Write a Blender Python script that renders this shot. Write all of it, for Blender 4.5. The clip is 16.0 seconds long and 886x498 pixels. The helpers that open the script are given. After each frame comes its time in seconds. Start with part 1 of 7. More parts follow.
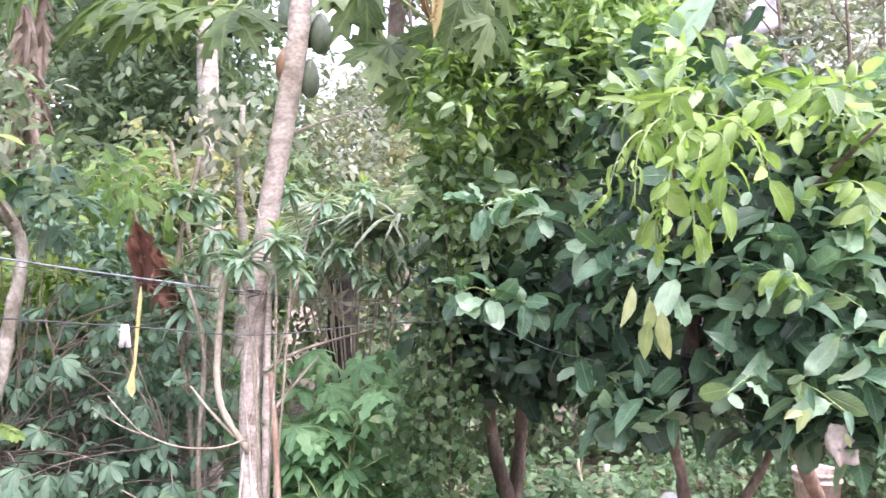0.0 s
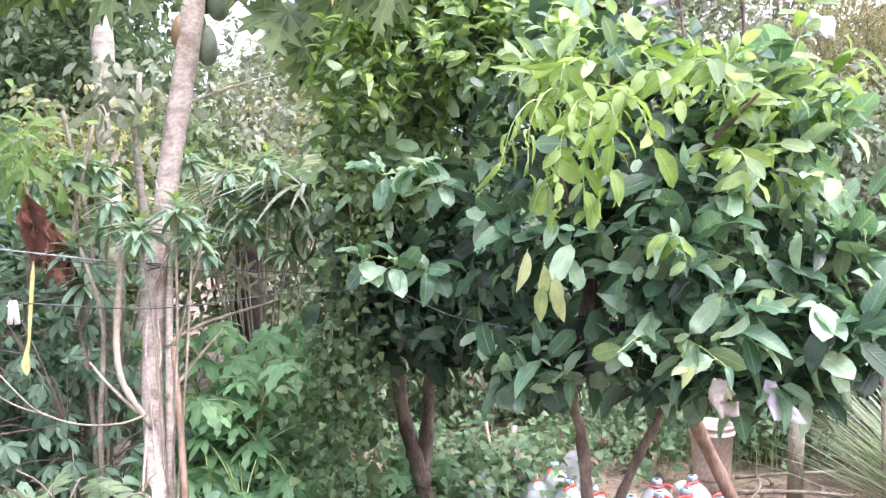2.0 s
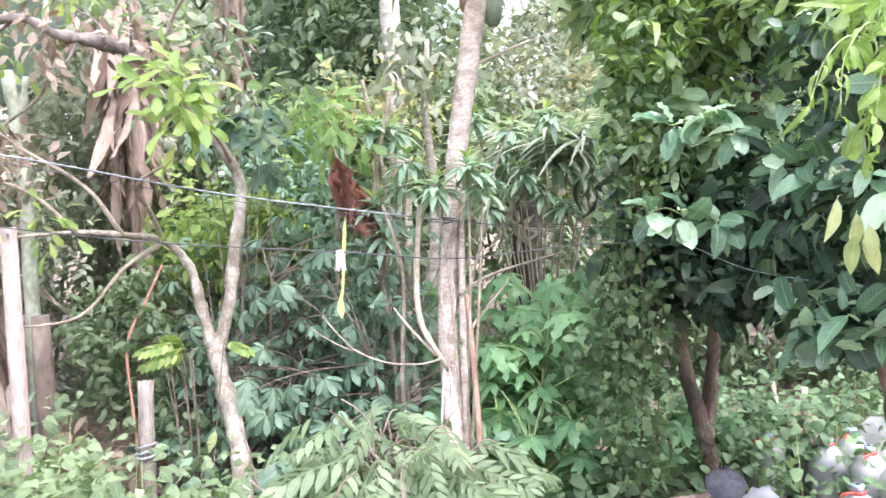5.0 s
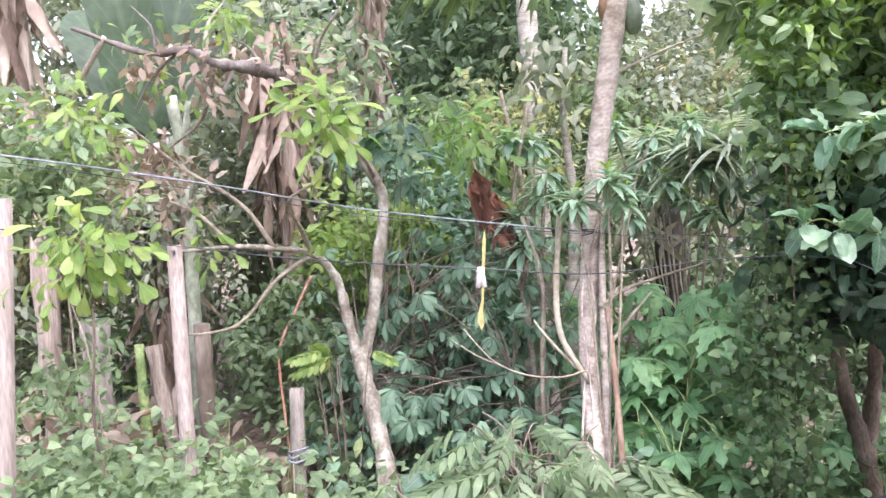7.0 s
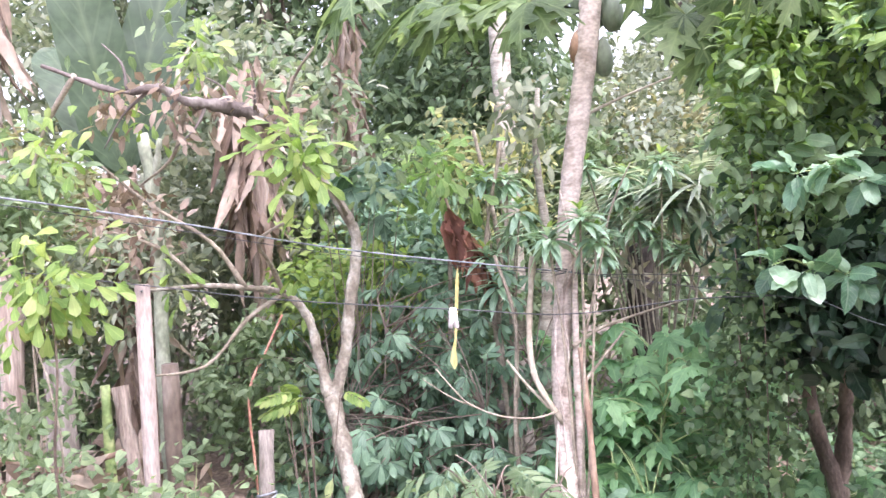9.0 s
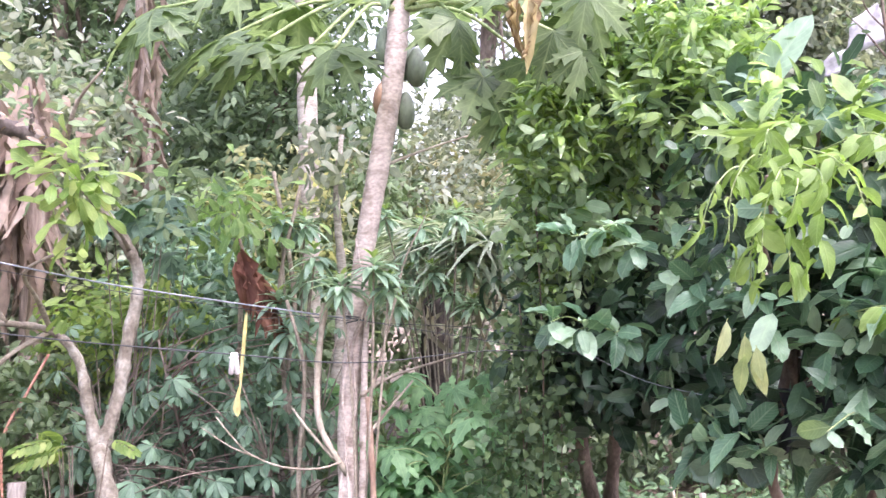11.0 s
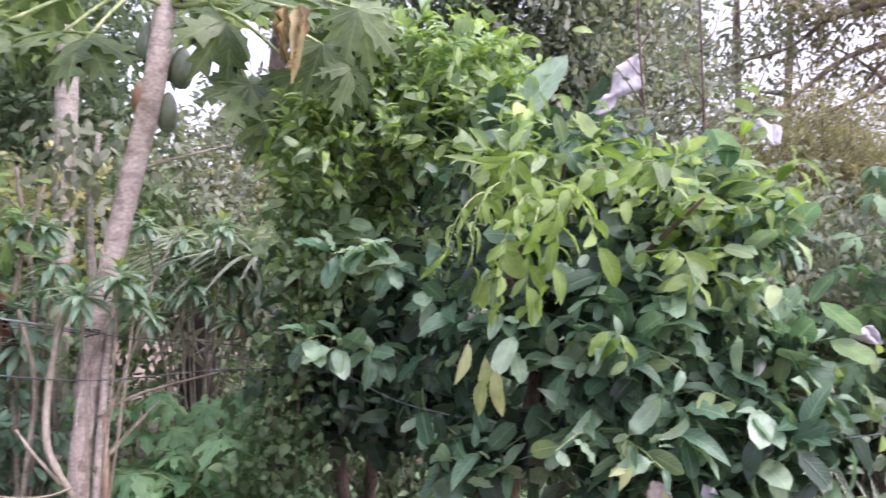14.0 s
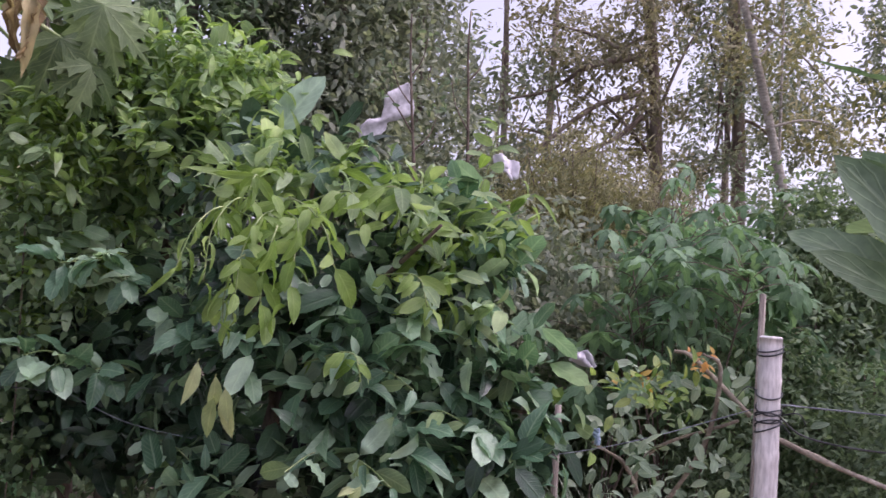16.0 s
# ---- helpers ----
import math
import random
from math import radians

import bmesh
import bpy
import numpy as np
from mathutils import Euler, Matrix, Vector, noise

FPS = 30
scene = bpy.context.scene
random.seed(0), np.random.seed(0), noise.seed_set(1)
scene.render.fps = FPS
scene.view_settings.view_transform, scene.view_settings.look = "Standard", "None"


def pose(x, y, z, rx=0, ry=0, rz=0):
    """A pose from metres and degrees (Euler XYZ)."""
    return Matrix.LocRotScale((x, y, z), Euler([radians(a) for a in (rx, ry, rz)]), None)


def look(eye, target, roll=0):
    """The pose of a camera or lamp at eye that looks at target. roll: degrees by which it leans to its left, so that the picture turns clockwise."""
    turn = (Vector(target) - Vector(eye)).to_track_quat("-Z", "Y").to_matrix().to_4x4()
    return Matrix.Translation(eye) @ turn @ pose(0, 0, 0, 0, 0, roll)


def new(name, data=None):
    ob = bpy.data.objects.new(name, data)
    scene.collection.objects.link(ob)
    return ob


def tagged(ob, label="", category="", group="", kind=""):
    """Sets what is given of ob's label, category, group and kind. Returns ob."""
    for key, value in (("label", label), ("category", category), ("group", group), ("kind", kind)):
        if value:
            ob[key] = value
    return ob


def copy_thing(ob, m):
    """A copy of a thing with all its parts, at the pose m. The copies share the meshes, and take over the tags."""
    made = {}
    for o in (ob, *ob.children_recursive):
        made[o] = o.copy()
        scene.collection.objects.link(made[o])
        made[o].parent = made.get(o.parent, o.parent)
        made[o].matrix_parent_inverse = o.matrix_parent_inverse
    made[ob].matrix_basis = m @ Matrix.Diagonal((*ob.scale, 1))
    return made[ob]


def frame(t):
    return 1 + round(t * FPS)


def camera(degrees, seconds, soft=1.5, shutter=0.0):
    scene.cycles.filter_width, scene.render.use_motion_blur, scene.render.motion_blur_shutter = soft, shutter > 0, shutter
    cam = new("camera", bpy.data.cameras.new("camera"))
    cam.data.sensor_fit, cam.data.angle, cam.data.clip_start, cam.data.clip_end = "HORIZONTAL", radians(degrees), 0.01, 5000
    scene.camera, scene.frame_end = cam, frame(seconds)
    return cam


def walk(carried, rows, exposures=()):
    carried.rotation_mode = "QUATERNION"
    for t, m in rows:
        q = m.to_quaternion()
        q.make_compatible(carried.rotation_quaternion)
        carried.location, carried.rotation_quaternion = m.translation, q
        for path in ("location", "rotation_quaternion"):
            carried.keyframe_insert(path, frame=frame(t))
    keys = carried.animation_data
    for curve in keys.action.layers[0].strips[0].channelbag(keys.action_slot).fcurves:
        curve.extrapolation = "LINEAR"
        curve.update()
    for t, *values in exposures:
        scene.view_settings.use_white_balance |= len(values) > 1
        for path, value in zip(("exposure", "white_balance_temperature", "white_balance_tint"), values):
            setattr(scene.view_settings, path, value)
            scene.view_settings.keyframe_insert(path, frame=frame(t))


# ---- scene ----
cam = camera(55.84, 16.0, soft=1.38, shutter=0.4)
PATH = [
    (0, pose(-0.000, 0.000, 1.600, 90.00, -0.00, 0.00)),
    (0.5, pose(0.004, -0.011, 1.603, 89.43, 0.66, -2.71)),
    (1, pose(0.031, -0.021, 1.597, 89.03, 0.86, -4.64)),
    (1.5, pose(0.035, -0.028, 1.593, 88.63, 0.78, -5.78)),
    (2, pose(0.041, -0.024, 1.599, 87.83, 0.78, -5.79)),
    (2.5, pose(0.041, -0.030, 1.604, 86.71, 0.68, -5.57)),
    (3, pose(0.035, -0.025, 1.600, 85.91, 0.91, -3.99)),
    (3.5, pose(0.012, -0.040, 1.593, 85.32, 1.21, 1.87)),
    (4, pose(-0.001, -0.069, 1.594, 85.07, 1.64, 6.82)),
    (4.5, pose(-0.035, -0.077, 1.586, 85.14, 1.92, 9.46)),
    (5, pose(-0.040, -0.093, 1.590, 85.34, 2.21, 11.91)),
    (7.3, pose(-0.039, -0.109, 1.641, 86.03, 3.32, 22.35)),
    (7.5, pose(-0.036, -0.109, 1.639, 86.30, 3.34, 22.82)),
    (8, pose(-0.034, -0.103, 1.642, 86.80, 3.31, 22.94)),
    (8.5, pose(-0.037, -0.094, 1.650, 87.62, 3.20, 21.40)),
    (9, pose(-0.038, -0.093, 1.649, 88.19, 3.07, 19.54)),
    (9.5, pose(-0.035, -0.088, 1.654, 88.74, 2.44, 16.96)),
    (10, pose(-0.020, -0.083, 1.655, 89.44, 1.52, 12.58)),
    (10.2, pose(-0.016, -0.083, 1.657, 89.78, 1.06, 10.91)),
    (12.3, pose(0.018, -0.017, 1.632, 91.94, -0.60, 3.15)),
    (12.5, pose(0.023, -0.021, 1.636, 91.89, -0.64, 2.90)),
    (13, pose(0.050, -0.029, 1.642, 91.92, -0.64, 1.59)),
    (13.5, pose(0.083, -0.040, 1.654, 92.08, -1.42, -2.71)),
    (14, pose(0.098, -0.012, 1.651, 92.50, -2.26, -8.15)),
    (14.5, pose(0.157, -0.017, 1.667, 92.84, -3.39, -12.99)),
    (15, pose(0.180, -0.023, 1.643, 93.56, -3.91, -17.37)),
    (15.5, pose(0.175, -0.032, 1.652, 93.89, -4.13, -21.13)),
    (16, pose(0.183, -0.040, 1.659, 94.61, -3.96, -23.59)),
]
EXPOSURES = [(0, 2.43, 6250, 29), (1.5, 2.38, 6250, 28), (2.5, 2.6, 6200, 25), (3, 2.72, 6200, 24), (5, 2.66, 6200, 23), (7.3, 2.28, 6200, 25), (8.5, 2.42, 6200, 28), (10.2, 2.55, 6200, 30), (12.3, 2.0, 6200, 35), (13.5, 1.83, 6200, 35), (14.5, 1.48, 6200, 35), (16, 0.9, 6200, 38)]
walk(cam, PATH, EXPOSURES)

# ---- light: an overcast afternoon sky, with the brightest part high and to the right of the view's back ----
world = bpy.data.worlds.new("world")
scene.world = world
world.use_nodes = True
wn = world.node_tree.nodes
wl = world.node_tree.links
sky = wn.new("ShaderNodeTexSky")
sky.sky_type = "NISHITA"
sky.sun_disc = False
sky.sun_elevation = radians(58)
sky.sun_rotation = radians(129)
sky.air_density, sky.dust_density, sky.ozone_density = 1.0, 4.0, 1.0
pale = wn.new("ShaderNodeHueSaturation")
pale.inputs["Saturation"].default_value = 0.4
wl.new(sky.outputs[0], pale.inputs["Color"])
wl.new(pale.outputs[0], wn["Background"].inputs[0])
wn["Background"].inputs[1].default_value = 0.15
sun = new("sun", bpy.data.lights.new("sun", "SUN"))
sun.data.energy, sun.data.angle, sun.data.color = 0.45, radians(25), (1.0, 0.98, 0.95)
sun.matrix_basis = look((1.6, -1.9, 6.0), (0, 0, 0))

rng = np.random.default_rng(11)


# ---- materials ----
def nodes_of(name):
    m = bpy.data.materials.new(name)
    m.use_nodes = True
    return m, m.node_tree.nodes, m.node_tree.links, m.node_tree.nodes["Principled BSDF"]


def ramp(n, *stops):
    r = n.new("ShaderNodeValToRGB")
    e = r.color_ramp.elements
    while len(e) < len(stops):
        e.new(0.5)
    for k, (p, c) in enumerate(stops):
        e[k].position, e[k].color = p, (*c, 1)
    return r


def leaf_mat(name, dark, mid, light, rough=0.45, through_light=0.3, vein=0.25, spots=None, ior=1.48, dull=1.0):
    """A leaf: each one its own shade, a paler midrib and side veins, mottled, and light shining through it."""
    dark, mid, light = [(1.17 * c[0] + 0.27 * dull * (c[1] - c[0]), 1.15 * c[1], 1.15 * c[2] + 0.4 * dull * (c[1] - c[2])) for c in (dark, mid, light)]
    m, n, l, b = nodes_of(name)
    geo, info, uv = n.new("ShaderNodeNewGeometry"), n.new("ShaderNodeObjectInfo"), n.new("ShaderNodeUVMap")
    add = n.new("ShaderNodeMath")
    add.operation = "ADD"
    l.new(geo.outputs["Random Per Island"], add.inputs[0])
    l.new(info.outputs["Random"], add.inputs[1])
    fr = n.new("ShaderNodeMath")
    fr.operation = "FRACT"
    l.new(add.outputs[0], fr.inputs[0])
    shades = ramp(n, (0.0, dark), (0.5, mid), (1.0, light))
    l.new(fr.outputs[0], shades.inputs[0])
    mott = n.new("ShaderNodeTexNoise")
    mott.inputs["Scale"].default_value, mott.inputs["Detail"].default_value = 22, 3
    l.new(geo.outputs["Position"], mott.inputs["Vector"])
    mr = ramp(n, (0.3, (0.72, 0.74, 0.7)), (0.7, (1.15, 1.12, 1.05)))
    l.new(mott.outputs[0], mr.inputs[0])
    mul = n.new("ShaderNodeMix")
    mul.data_type, mul.blend_type = "RGBA", "MULTIPLY"
    mul.inputs[0].default_value = 1
    l.new(shades.outputs[0], mul.inputs[6])
    l.new(mr.outputs[0], mul.inputs[7])
    sep = n.new("ShaderNodeSeparateXYZ")
    l.new(uv.outputs[0], sep.inputs[0])
    off = n.new("ShaderNodeMath")
    off.operation = "SUBTRACT"
    off.inputs[1].default_value = 0.5
    l.new(sep.outputs[0], off.inputs[0])
    ab = n.new("ShaderNodeMath")
    ab.operation = "ABSOLUTE"
    l.new(off.outputs[0], ab.inputs[0])
    rib = ramp(n, (0.0, (1, 1, 1)), (0.07, (0, 0, 0)))
    l.new(ab.outputs[0], rib.inputs[0])
    sv = n.new("ShaderNodeMath")
    sv.operation = "MULTIPLY_ADD"
    l.new(ab.outputs[0], sv.inputs[0])
    sv.inputs[1].default_value = -0.5
    l.new(sep.outputs[1], sv.inputs[2])
    wv = n.new("ShaderNodeMath")
    wv.operation = "MULTIPLY"
    wv.inputs[1].default_value = 55
    l.new(sv.outputs[0], wv.inputs[0])
    sn = n.new("ShaderNodeMath")
    sn.operation = "SINE"
    l.new(wv.outputs[0], sn.inputs[0])
    side = ramp(n, (0.75, (0, 0, 0)), (1.0, (0.5, 0.5, 0.5)))
    l.new(sn.outputs[0], side.inputs[0])
    mx = n.new("ShaderNodeMath")
    mx.operation = "MAXIMUM"
    l.new(rib.outputs[0], mx.inputs[0])
    l.new(side.outputs[0], mx.inputs[1])
    vf = n.new("ShaderNodeMath")
    vf.operation = "MULTIPLY"
    vf.inputs[1].default_value = vein
    l.new(mx.outputs[0], vf.inputs[0])
    col = n.new("ShaderNodeMix")
    col.data_type = "RGBA"
    l.new(vf.outputs[0], col.inputs[0])
    l.new(mul.outputs[2], col.inputs[6])
    col.inputs[7].default_value = (min(1, light[0] * 1.5 + 0.05), min(1, light[1] * 1.4 + 0.05), light[2] * 1.3 + 0.03, 1)
    out_col = col.outputs[2]
    if spots:
        sp = n.new("ShaderNodeTexNoise")
        sp.inputs["Scale"].default_value = 45
        l.new(geo.outputs["Position"], sp.inputs["Vector"])
        sr = ramp(n, (0.62, (0, 0, 0)), (0.72, (1, 1, 1)))
        l.new(sp.outputs[0], sr.inputs[0])
        sm = n.new("ShaderNodeMix")
        sm.data_type = "RGBA"
        l.new(sr.outputs[0], sm.inputs[0])
        l.new(out_col, sm.inputs[6])
        sm.inputs[7].default_value = (*spots, 1)
        out_col = sm.outputs[2]
    l.new(out_col, b.inputs["Base Color"])
    b.inputs["Roughness"].default_value = rough
    b.inputs["IOR"].default_value = ior
    bump = n.new("ShaderNodeBump")
    bump.inputs["Strength"].default_value, bump.inputs["Distance"].default_value = 0.35, 0.004
    l.new(mx.outputs[0], bump.inputs["Height"])
    l.new(bump.outputs[0], b.inputs["Normal"])
    tr = n.new("ShaderNodeBsdfTranslucent")
    warm = n.new("ShaderNodeMix")
    warm.data_type, warm.blend_type = "RGBA", "MULTIPLY"
    warm.inputs[0].default_value = 1
    l.new(out_col, warm.inputs[6])
    warm.inputs[7].default_value = (1.2, 1.22, 0.8, 1)
    l.new(warm.outputs[2], tr.inputs[0])
    ms = n.new("ShaderNodeMixShader")
    ms.inputs[0].default_value = min(0.5, through_light + 0.13)
    l.new(b.outputs[0], ms.inputs[1])
    l.new(tr.outputs[0], ms.inputs[2])
    l.new(ms.outputs[0], n["Material Output"].inputs[0])
    return m


def rough_mat(name, c1, c2, c3=None, scale=8.0, stretch=(1, 1, 1), rough=0.85, bump=0.5, fine=60.0, depth=0.01):
    """Bark, wood, soil, stone, cloth: two scales of noise for colour, and relief."""
    m, n, l, b = nodes_of(name)
    tc, mp = n.new("ShaderNodeTexCoord"), n.new("ShaderNodeMapping")
    mp.inputs["Scale"].default_value = stretch
    l.new(tc.outputs["Object"], mp.inputs[0])
    n1, n2 = n.new("ShaderNodeTexNoise"), n.new("ShaderNodeTexNoise")
    n1.inputs["Scale"].default_value, n1.inputs["Detail"].default_value = scale, 5
    n2.inputs["Scale"].default_value, n2.inputs["Detail"].default_value = fine, 4
    l.new(mp.outputs[0], n1.inputs["Vector"])
    l.new(mp.outputs[0], n2.inputs["Vector"])
    r1 = ramp(n, (0.35, c1), (0.5, c2), (0.66, c3 or c2))
    l.new(n1.outputs[0], r1.inputs[0])
    r2 = ramp(n, (0.3, (0.65, 0.65, 0.65)), (0.7, (1.15, 1.15, 1.15)))
    l.new(n2.outputs[0], r2.inputs[0])
    mul = n.new("ShaderNodeMix")
    mul.data_type, mul.blend_type = "RGBA", "MULTIPLY"
    mul.inputs[0].default_value = 1
    l.new(r1.outputs[0], mul.inputs[6])
    l.new(r2.outputs[0], mul.inputs[7])
    l.new(mul.outputs[2], b.inputs["Base Color"])
    b.inputs["Roughness"].default_value = rough
    ad = n.new("ShaderNodeMath")
    ad.operation = "ADD"
    l.new(n1.outputs[0], ad.inputs[0])
    l.new(n2.outputs[0], ad.inputs[1])
    bp = n.new("ShaderNodeBump")
    bp.inputs["Strength"].default_value, bp.inputs["Distance"].default_value = bump, depth
    l.new(ad.outputs[0], bp.inputs["Height"])
    l.new(bp.outputs[0], b.inputs["Normal"])
    return m


# citrus leaves: shade is put into the first green, some light into the second
CITRUS_SHADED = leaf_mat("citrus_leaf_shaded", (0.008, 0.032, 0.015), (0.024, 0.075, 0.037), (0.085, 0.18, 0.1), 0.33, 0.1, 0.15, None, 1.55, 0.6)
CITRUS_HALF_LIT = leaf_mat("citrus_leaf_half_lit", (0.03, 0.11, 0.055), (0.115, 0.27, 0.15), (0.35, 0.54, 0.37), 0.34, 0.28, 0.2, None, 1.55, 0.6)
YOUNG = leaf_mat("young_leaf", (0.12, 0.225, 0.035), (0.185, 0.315, 0.055), (0.3, 0.44, 0.16), 0.5, 0.42, 0.2, dull=0.25)
MIDGREEN = leaf_mat("fresh_leaf", (0.1, 0.2, 0.06), (0.18, 0.32, 0.09), (0.3, 0.45, 0.165), 0.48, 0.38, dull=0.80)
CROWN_GREEN = leaf_mat("crown_green_leaf", (0.15, 0.28, 0.12), (0.26, 0.43, 0.19), (0.42, 0.58, 0.31), 0.42, 0.4, dull=0.8)
YELLOWING = leaf_mat("yellowing_leaf", (0.28, 0.4, 0.1), (0.36, 0.46, 0.14), (0.44, 0.52, 0.2), 0.5, 0.4)
WITHERED = leaf_mat("withered_leaf", (0.2, 0.13, 0.035), (0.38, 0.29, 0.085), (0.5, 0.44, 0.17), 0.7, 0.25, 0.2)
VINE = leaf_mat("vine_leaf", (0.035, 0.085, 0.025), (0.06, 0.13, 0.042), (0.13, 0.225, 0.075), 0.5, 0.25, 0.12, dull=0.6)
PAPAYA = leaf_mat("papaya_leaf", (0.08, 0.155, 0.045), (0.125, 0.22, 0.065), (0.2, 0.31, 0.11), 0.4, 0.35, 0.4, dull=0.85)
PAPAYA_LOW = leaf_mat("papaya_seedling_leaf", (0.075, 0.258, 0.077), (0.119, 0.342, 0.100), (0.192, 0.442, 0.139), 0.5, 0.3, 0.3)
FEATHERY = leaf_mat("feathery_dark_leaf", (0.059, 0.168, 0.067), (0.092, 0.235, 0.084), (0.151, 0.336, 0.126), 0.5, 0.3, 0.2)
CASSAVA = leaf_mat("cassava_leaf", (0.05, 0.14, 0.08), (0.09, 0.215, 0.12), (0.16, 0.33, 0.19), 0.42, 0.22)
ROSETTE = leaf_mat("rosette_leaf", (0.142, 0.285, 0.200), (0.205, 0.380, 0.259), (0.317, 0.523, 0.341), 0.42, 0.22)
STRAW = leaf_mat("straw_coloured_leaf", (0.3, 0.28, 0.21), (0.42, 0.39, 0.31), (0.52, 0.49, 0.41), 0.7, 0.2, 0.1)
STRAP = leaf_mat("strap_leaf", (0.177, 0.248, 0.177), (0.295, 0.378, 0.283), (0.448, 0.531, 0.425), 0.6, 0.22, 0.15)
DRY = leaf_mat("dry_leaf", (0.145, 0.098, 0.072), (0.264, 0.200, 0.157), (0.399, 0.327, 0.276), 0.8, 0.2, 0.1)
DEADRED = leaf_mat("dead_red_leaf", (0.156, 0.058, 0.039), (0.260, 0.104, 0.065), (0.416, 0.195, 0.130), 0.8, 0.15, 0.1)
PINNATE = leaf_mat("pinnate_leaf", (0.075, 0.155, 0.05), (0.115, 0.205, 0.075), (0.18, 0.285, 0.12), 0.48, 0.32)
HERB = leaf_mat("herb_leaf", (0.075, 0.15, 0.05), (0.13, 0.23, 0.08), (0.22, 0.335, 0.14), 0.55, 0.32)
LIME = leaf_mat("lime_leaf", (0.099, 0.214, 0.017), (0.167, 0.291, 0.034), (0.285, 0.385, 0.086), 0.45, 0.4, dull=0.55)
OLIVE = leaf_mat("olive_leaf", (0.13, 0.15, 0.05), (0.22, 0.23, 0.08), (0.34, 0.33, 0.13), 0.55, 0.3)
WOODS = leaf_mat("woodland_leaf", (0.062, 0.132, 0.053), (0.115, 0.211, 0.088), (0.211, 0.333, 0.150), 0.5, 0.3, 0.1)
WOODS_GREY = leaf_mat("far_leaf", (0.108, 0.163, 0.100), (0.182, 0.236, 0.154), (0.308, 0.362, 0.254), 0.5, 0.3, 0.1)
# far leaves with sunlight put into their bright yellow-green
WOODS_SUNLIT = leaf_mat("sunlit_far_leaf", (0.198, 0.242, 0.076), (0.340, 0.382, 0.114), (0.539, 0.539, 0.191), 0.5, 0.4, 0.1)
# banana leaf in two greens; the second has canopy shade put into its colour
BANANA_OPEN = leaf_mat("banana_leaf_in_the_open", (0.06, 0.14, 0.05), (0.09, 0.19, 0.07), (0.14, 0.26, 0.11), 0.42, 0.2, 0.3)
BANANA_SHADED = leaf_mat("banana_leaf_shaded", (0.018, 0.045, 0.018), (0.028, 0.065, 0.026), (0.05, 0.1, 0.04), 0.45, 0.08, 0.3)
GRASSY = leaf_mat("lemongrass_blade", (0.144, 0.230, 0.135), (0.230, 0.326, 0.208), (0.365, 0.451, 0.333), 0.5, 0.25, 0.15)
ORANGE = leaf_mat("orange_tip_leaf", (0.4, 0.3, 0.07), (0.5, 0.33, 0.09), (0.5, 0.24, 0.09), 0.5, 0.35, dull=0.1)
GROUND_GREEN = leaf_mat("ground_plant_leaf", (0.035, 0.105, 0.035), (0.07, 0.175, 0.055), (0.14, 0.28, 0.095), 0.5, 0.25)
FAR_BROWN = leaf_mat("far_brownish_leaf", (0.12, 0.125, 0.075), (0.2, 0.2, 0.12), (0.33, 0.31, 0.19), 0.5, 0.25, 0.1, dull=0.5)

BARK = rough_mat("papaya_bark", (0.34, 0.28, 0.235), (0.53, 0.46, 0.405), (0.61, 0.54, 0.485), 14, (1, 1, 1.5), 0.88, 0.4, 60, 0.003)
PALE_LEAF = leaf_mat("pale_shrub_leaf", (0.1, 0.2, 0.1), (0.17, 0.29, 0.165), (0.3, 0.43, 0.29), 0.42, 0.3)
BROAD = leaf_mat("broad_obovate_leaf", (0.13, 0.28, 0.05), (0.2, 0.37, 0.08), (0.31, 0.48, 0.15), 0.48, 0.38, dull=0.60)
SHEATH = rough_mat("dry_banana_sheath", (0.2, 0.155, 0.125), (0.32, 0.26, 0.22), (0.46, 0.4, 0.34), 8, (3, 3, 0.3), 0.9, 0.7, 50)
GREY_STALK = rough_mat("grey_green_stalk", (0.204, 0.238, 0.170), (0.289, 0.323, 0.238), (0.383, 0.408, 0.323), 10, (1, 1, 0.6), 0.7, 0.3, 60)
STAKEWOOD = rough_mat("old_stake_wood", (0.12, 0.1, 0.085), (0.19, 0.165, 0.14), (0.25, 0.225, 0.2), 8, (3, 3, 0.4), 0.9, 0.6, 60)
# citrus leaves of the upper crown, with light put into their paler green
CITRUS_LIT = leaf_mat("citrus_leaf_lit", (0.110, 0.244, 0.098), (0.256, 0.464, 0.201), (0.488, 0.695, 0.390), 0.36, 0.34, 0.15, None, 1.55)
GREY_LIMB = rough_mat("grey_dead_limb", (0.096, 0.079, 0.071), (0.158, 0.135, 0.124), (0.225, 0.203, 0.185), 9, (1, 1, 0.6), 0.9, 0.6, 60)
PALE_BARK = rough_mat("pale_bark", (0.26, 0.235, 0.195), (0.38, 0.35, 0.3), (0.47, 0.44, 0.385), 10, (1, 1, 2.8), 0.88, 0.5, 60)
LICHEN_BARK = rough_mat("lichen_bark", (0.17, 0.145, 0.112), (0.27, 0.243, 0.198), (0.43, 0.415, 0.365), 16, (1, 1, 0.8), 0.9, 0.7, 80)
DARK_BARK = rough_mat("citrus_bark", (0.08, 0.06, 0.045), (0.15, 0.115, 0.09), (0.25, 0.2, 0.16), 12, (1, 1, 0.5), 0.9, 0.7, 90)
PALM_BARK = rough_mat("dark_palm_bark", (0.018, 0.015, 0.012), (0.035, 0.028, 0.022), (0.065, 0.052, 0.042), 12, (1, 1, 0.5), 0.95, 0.8, 70)
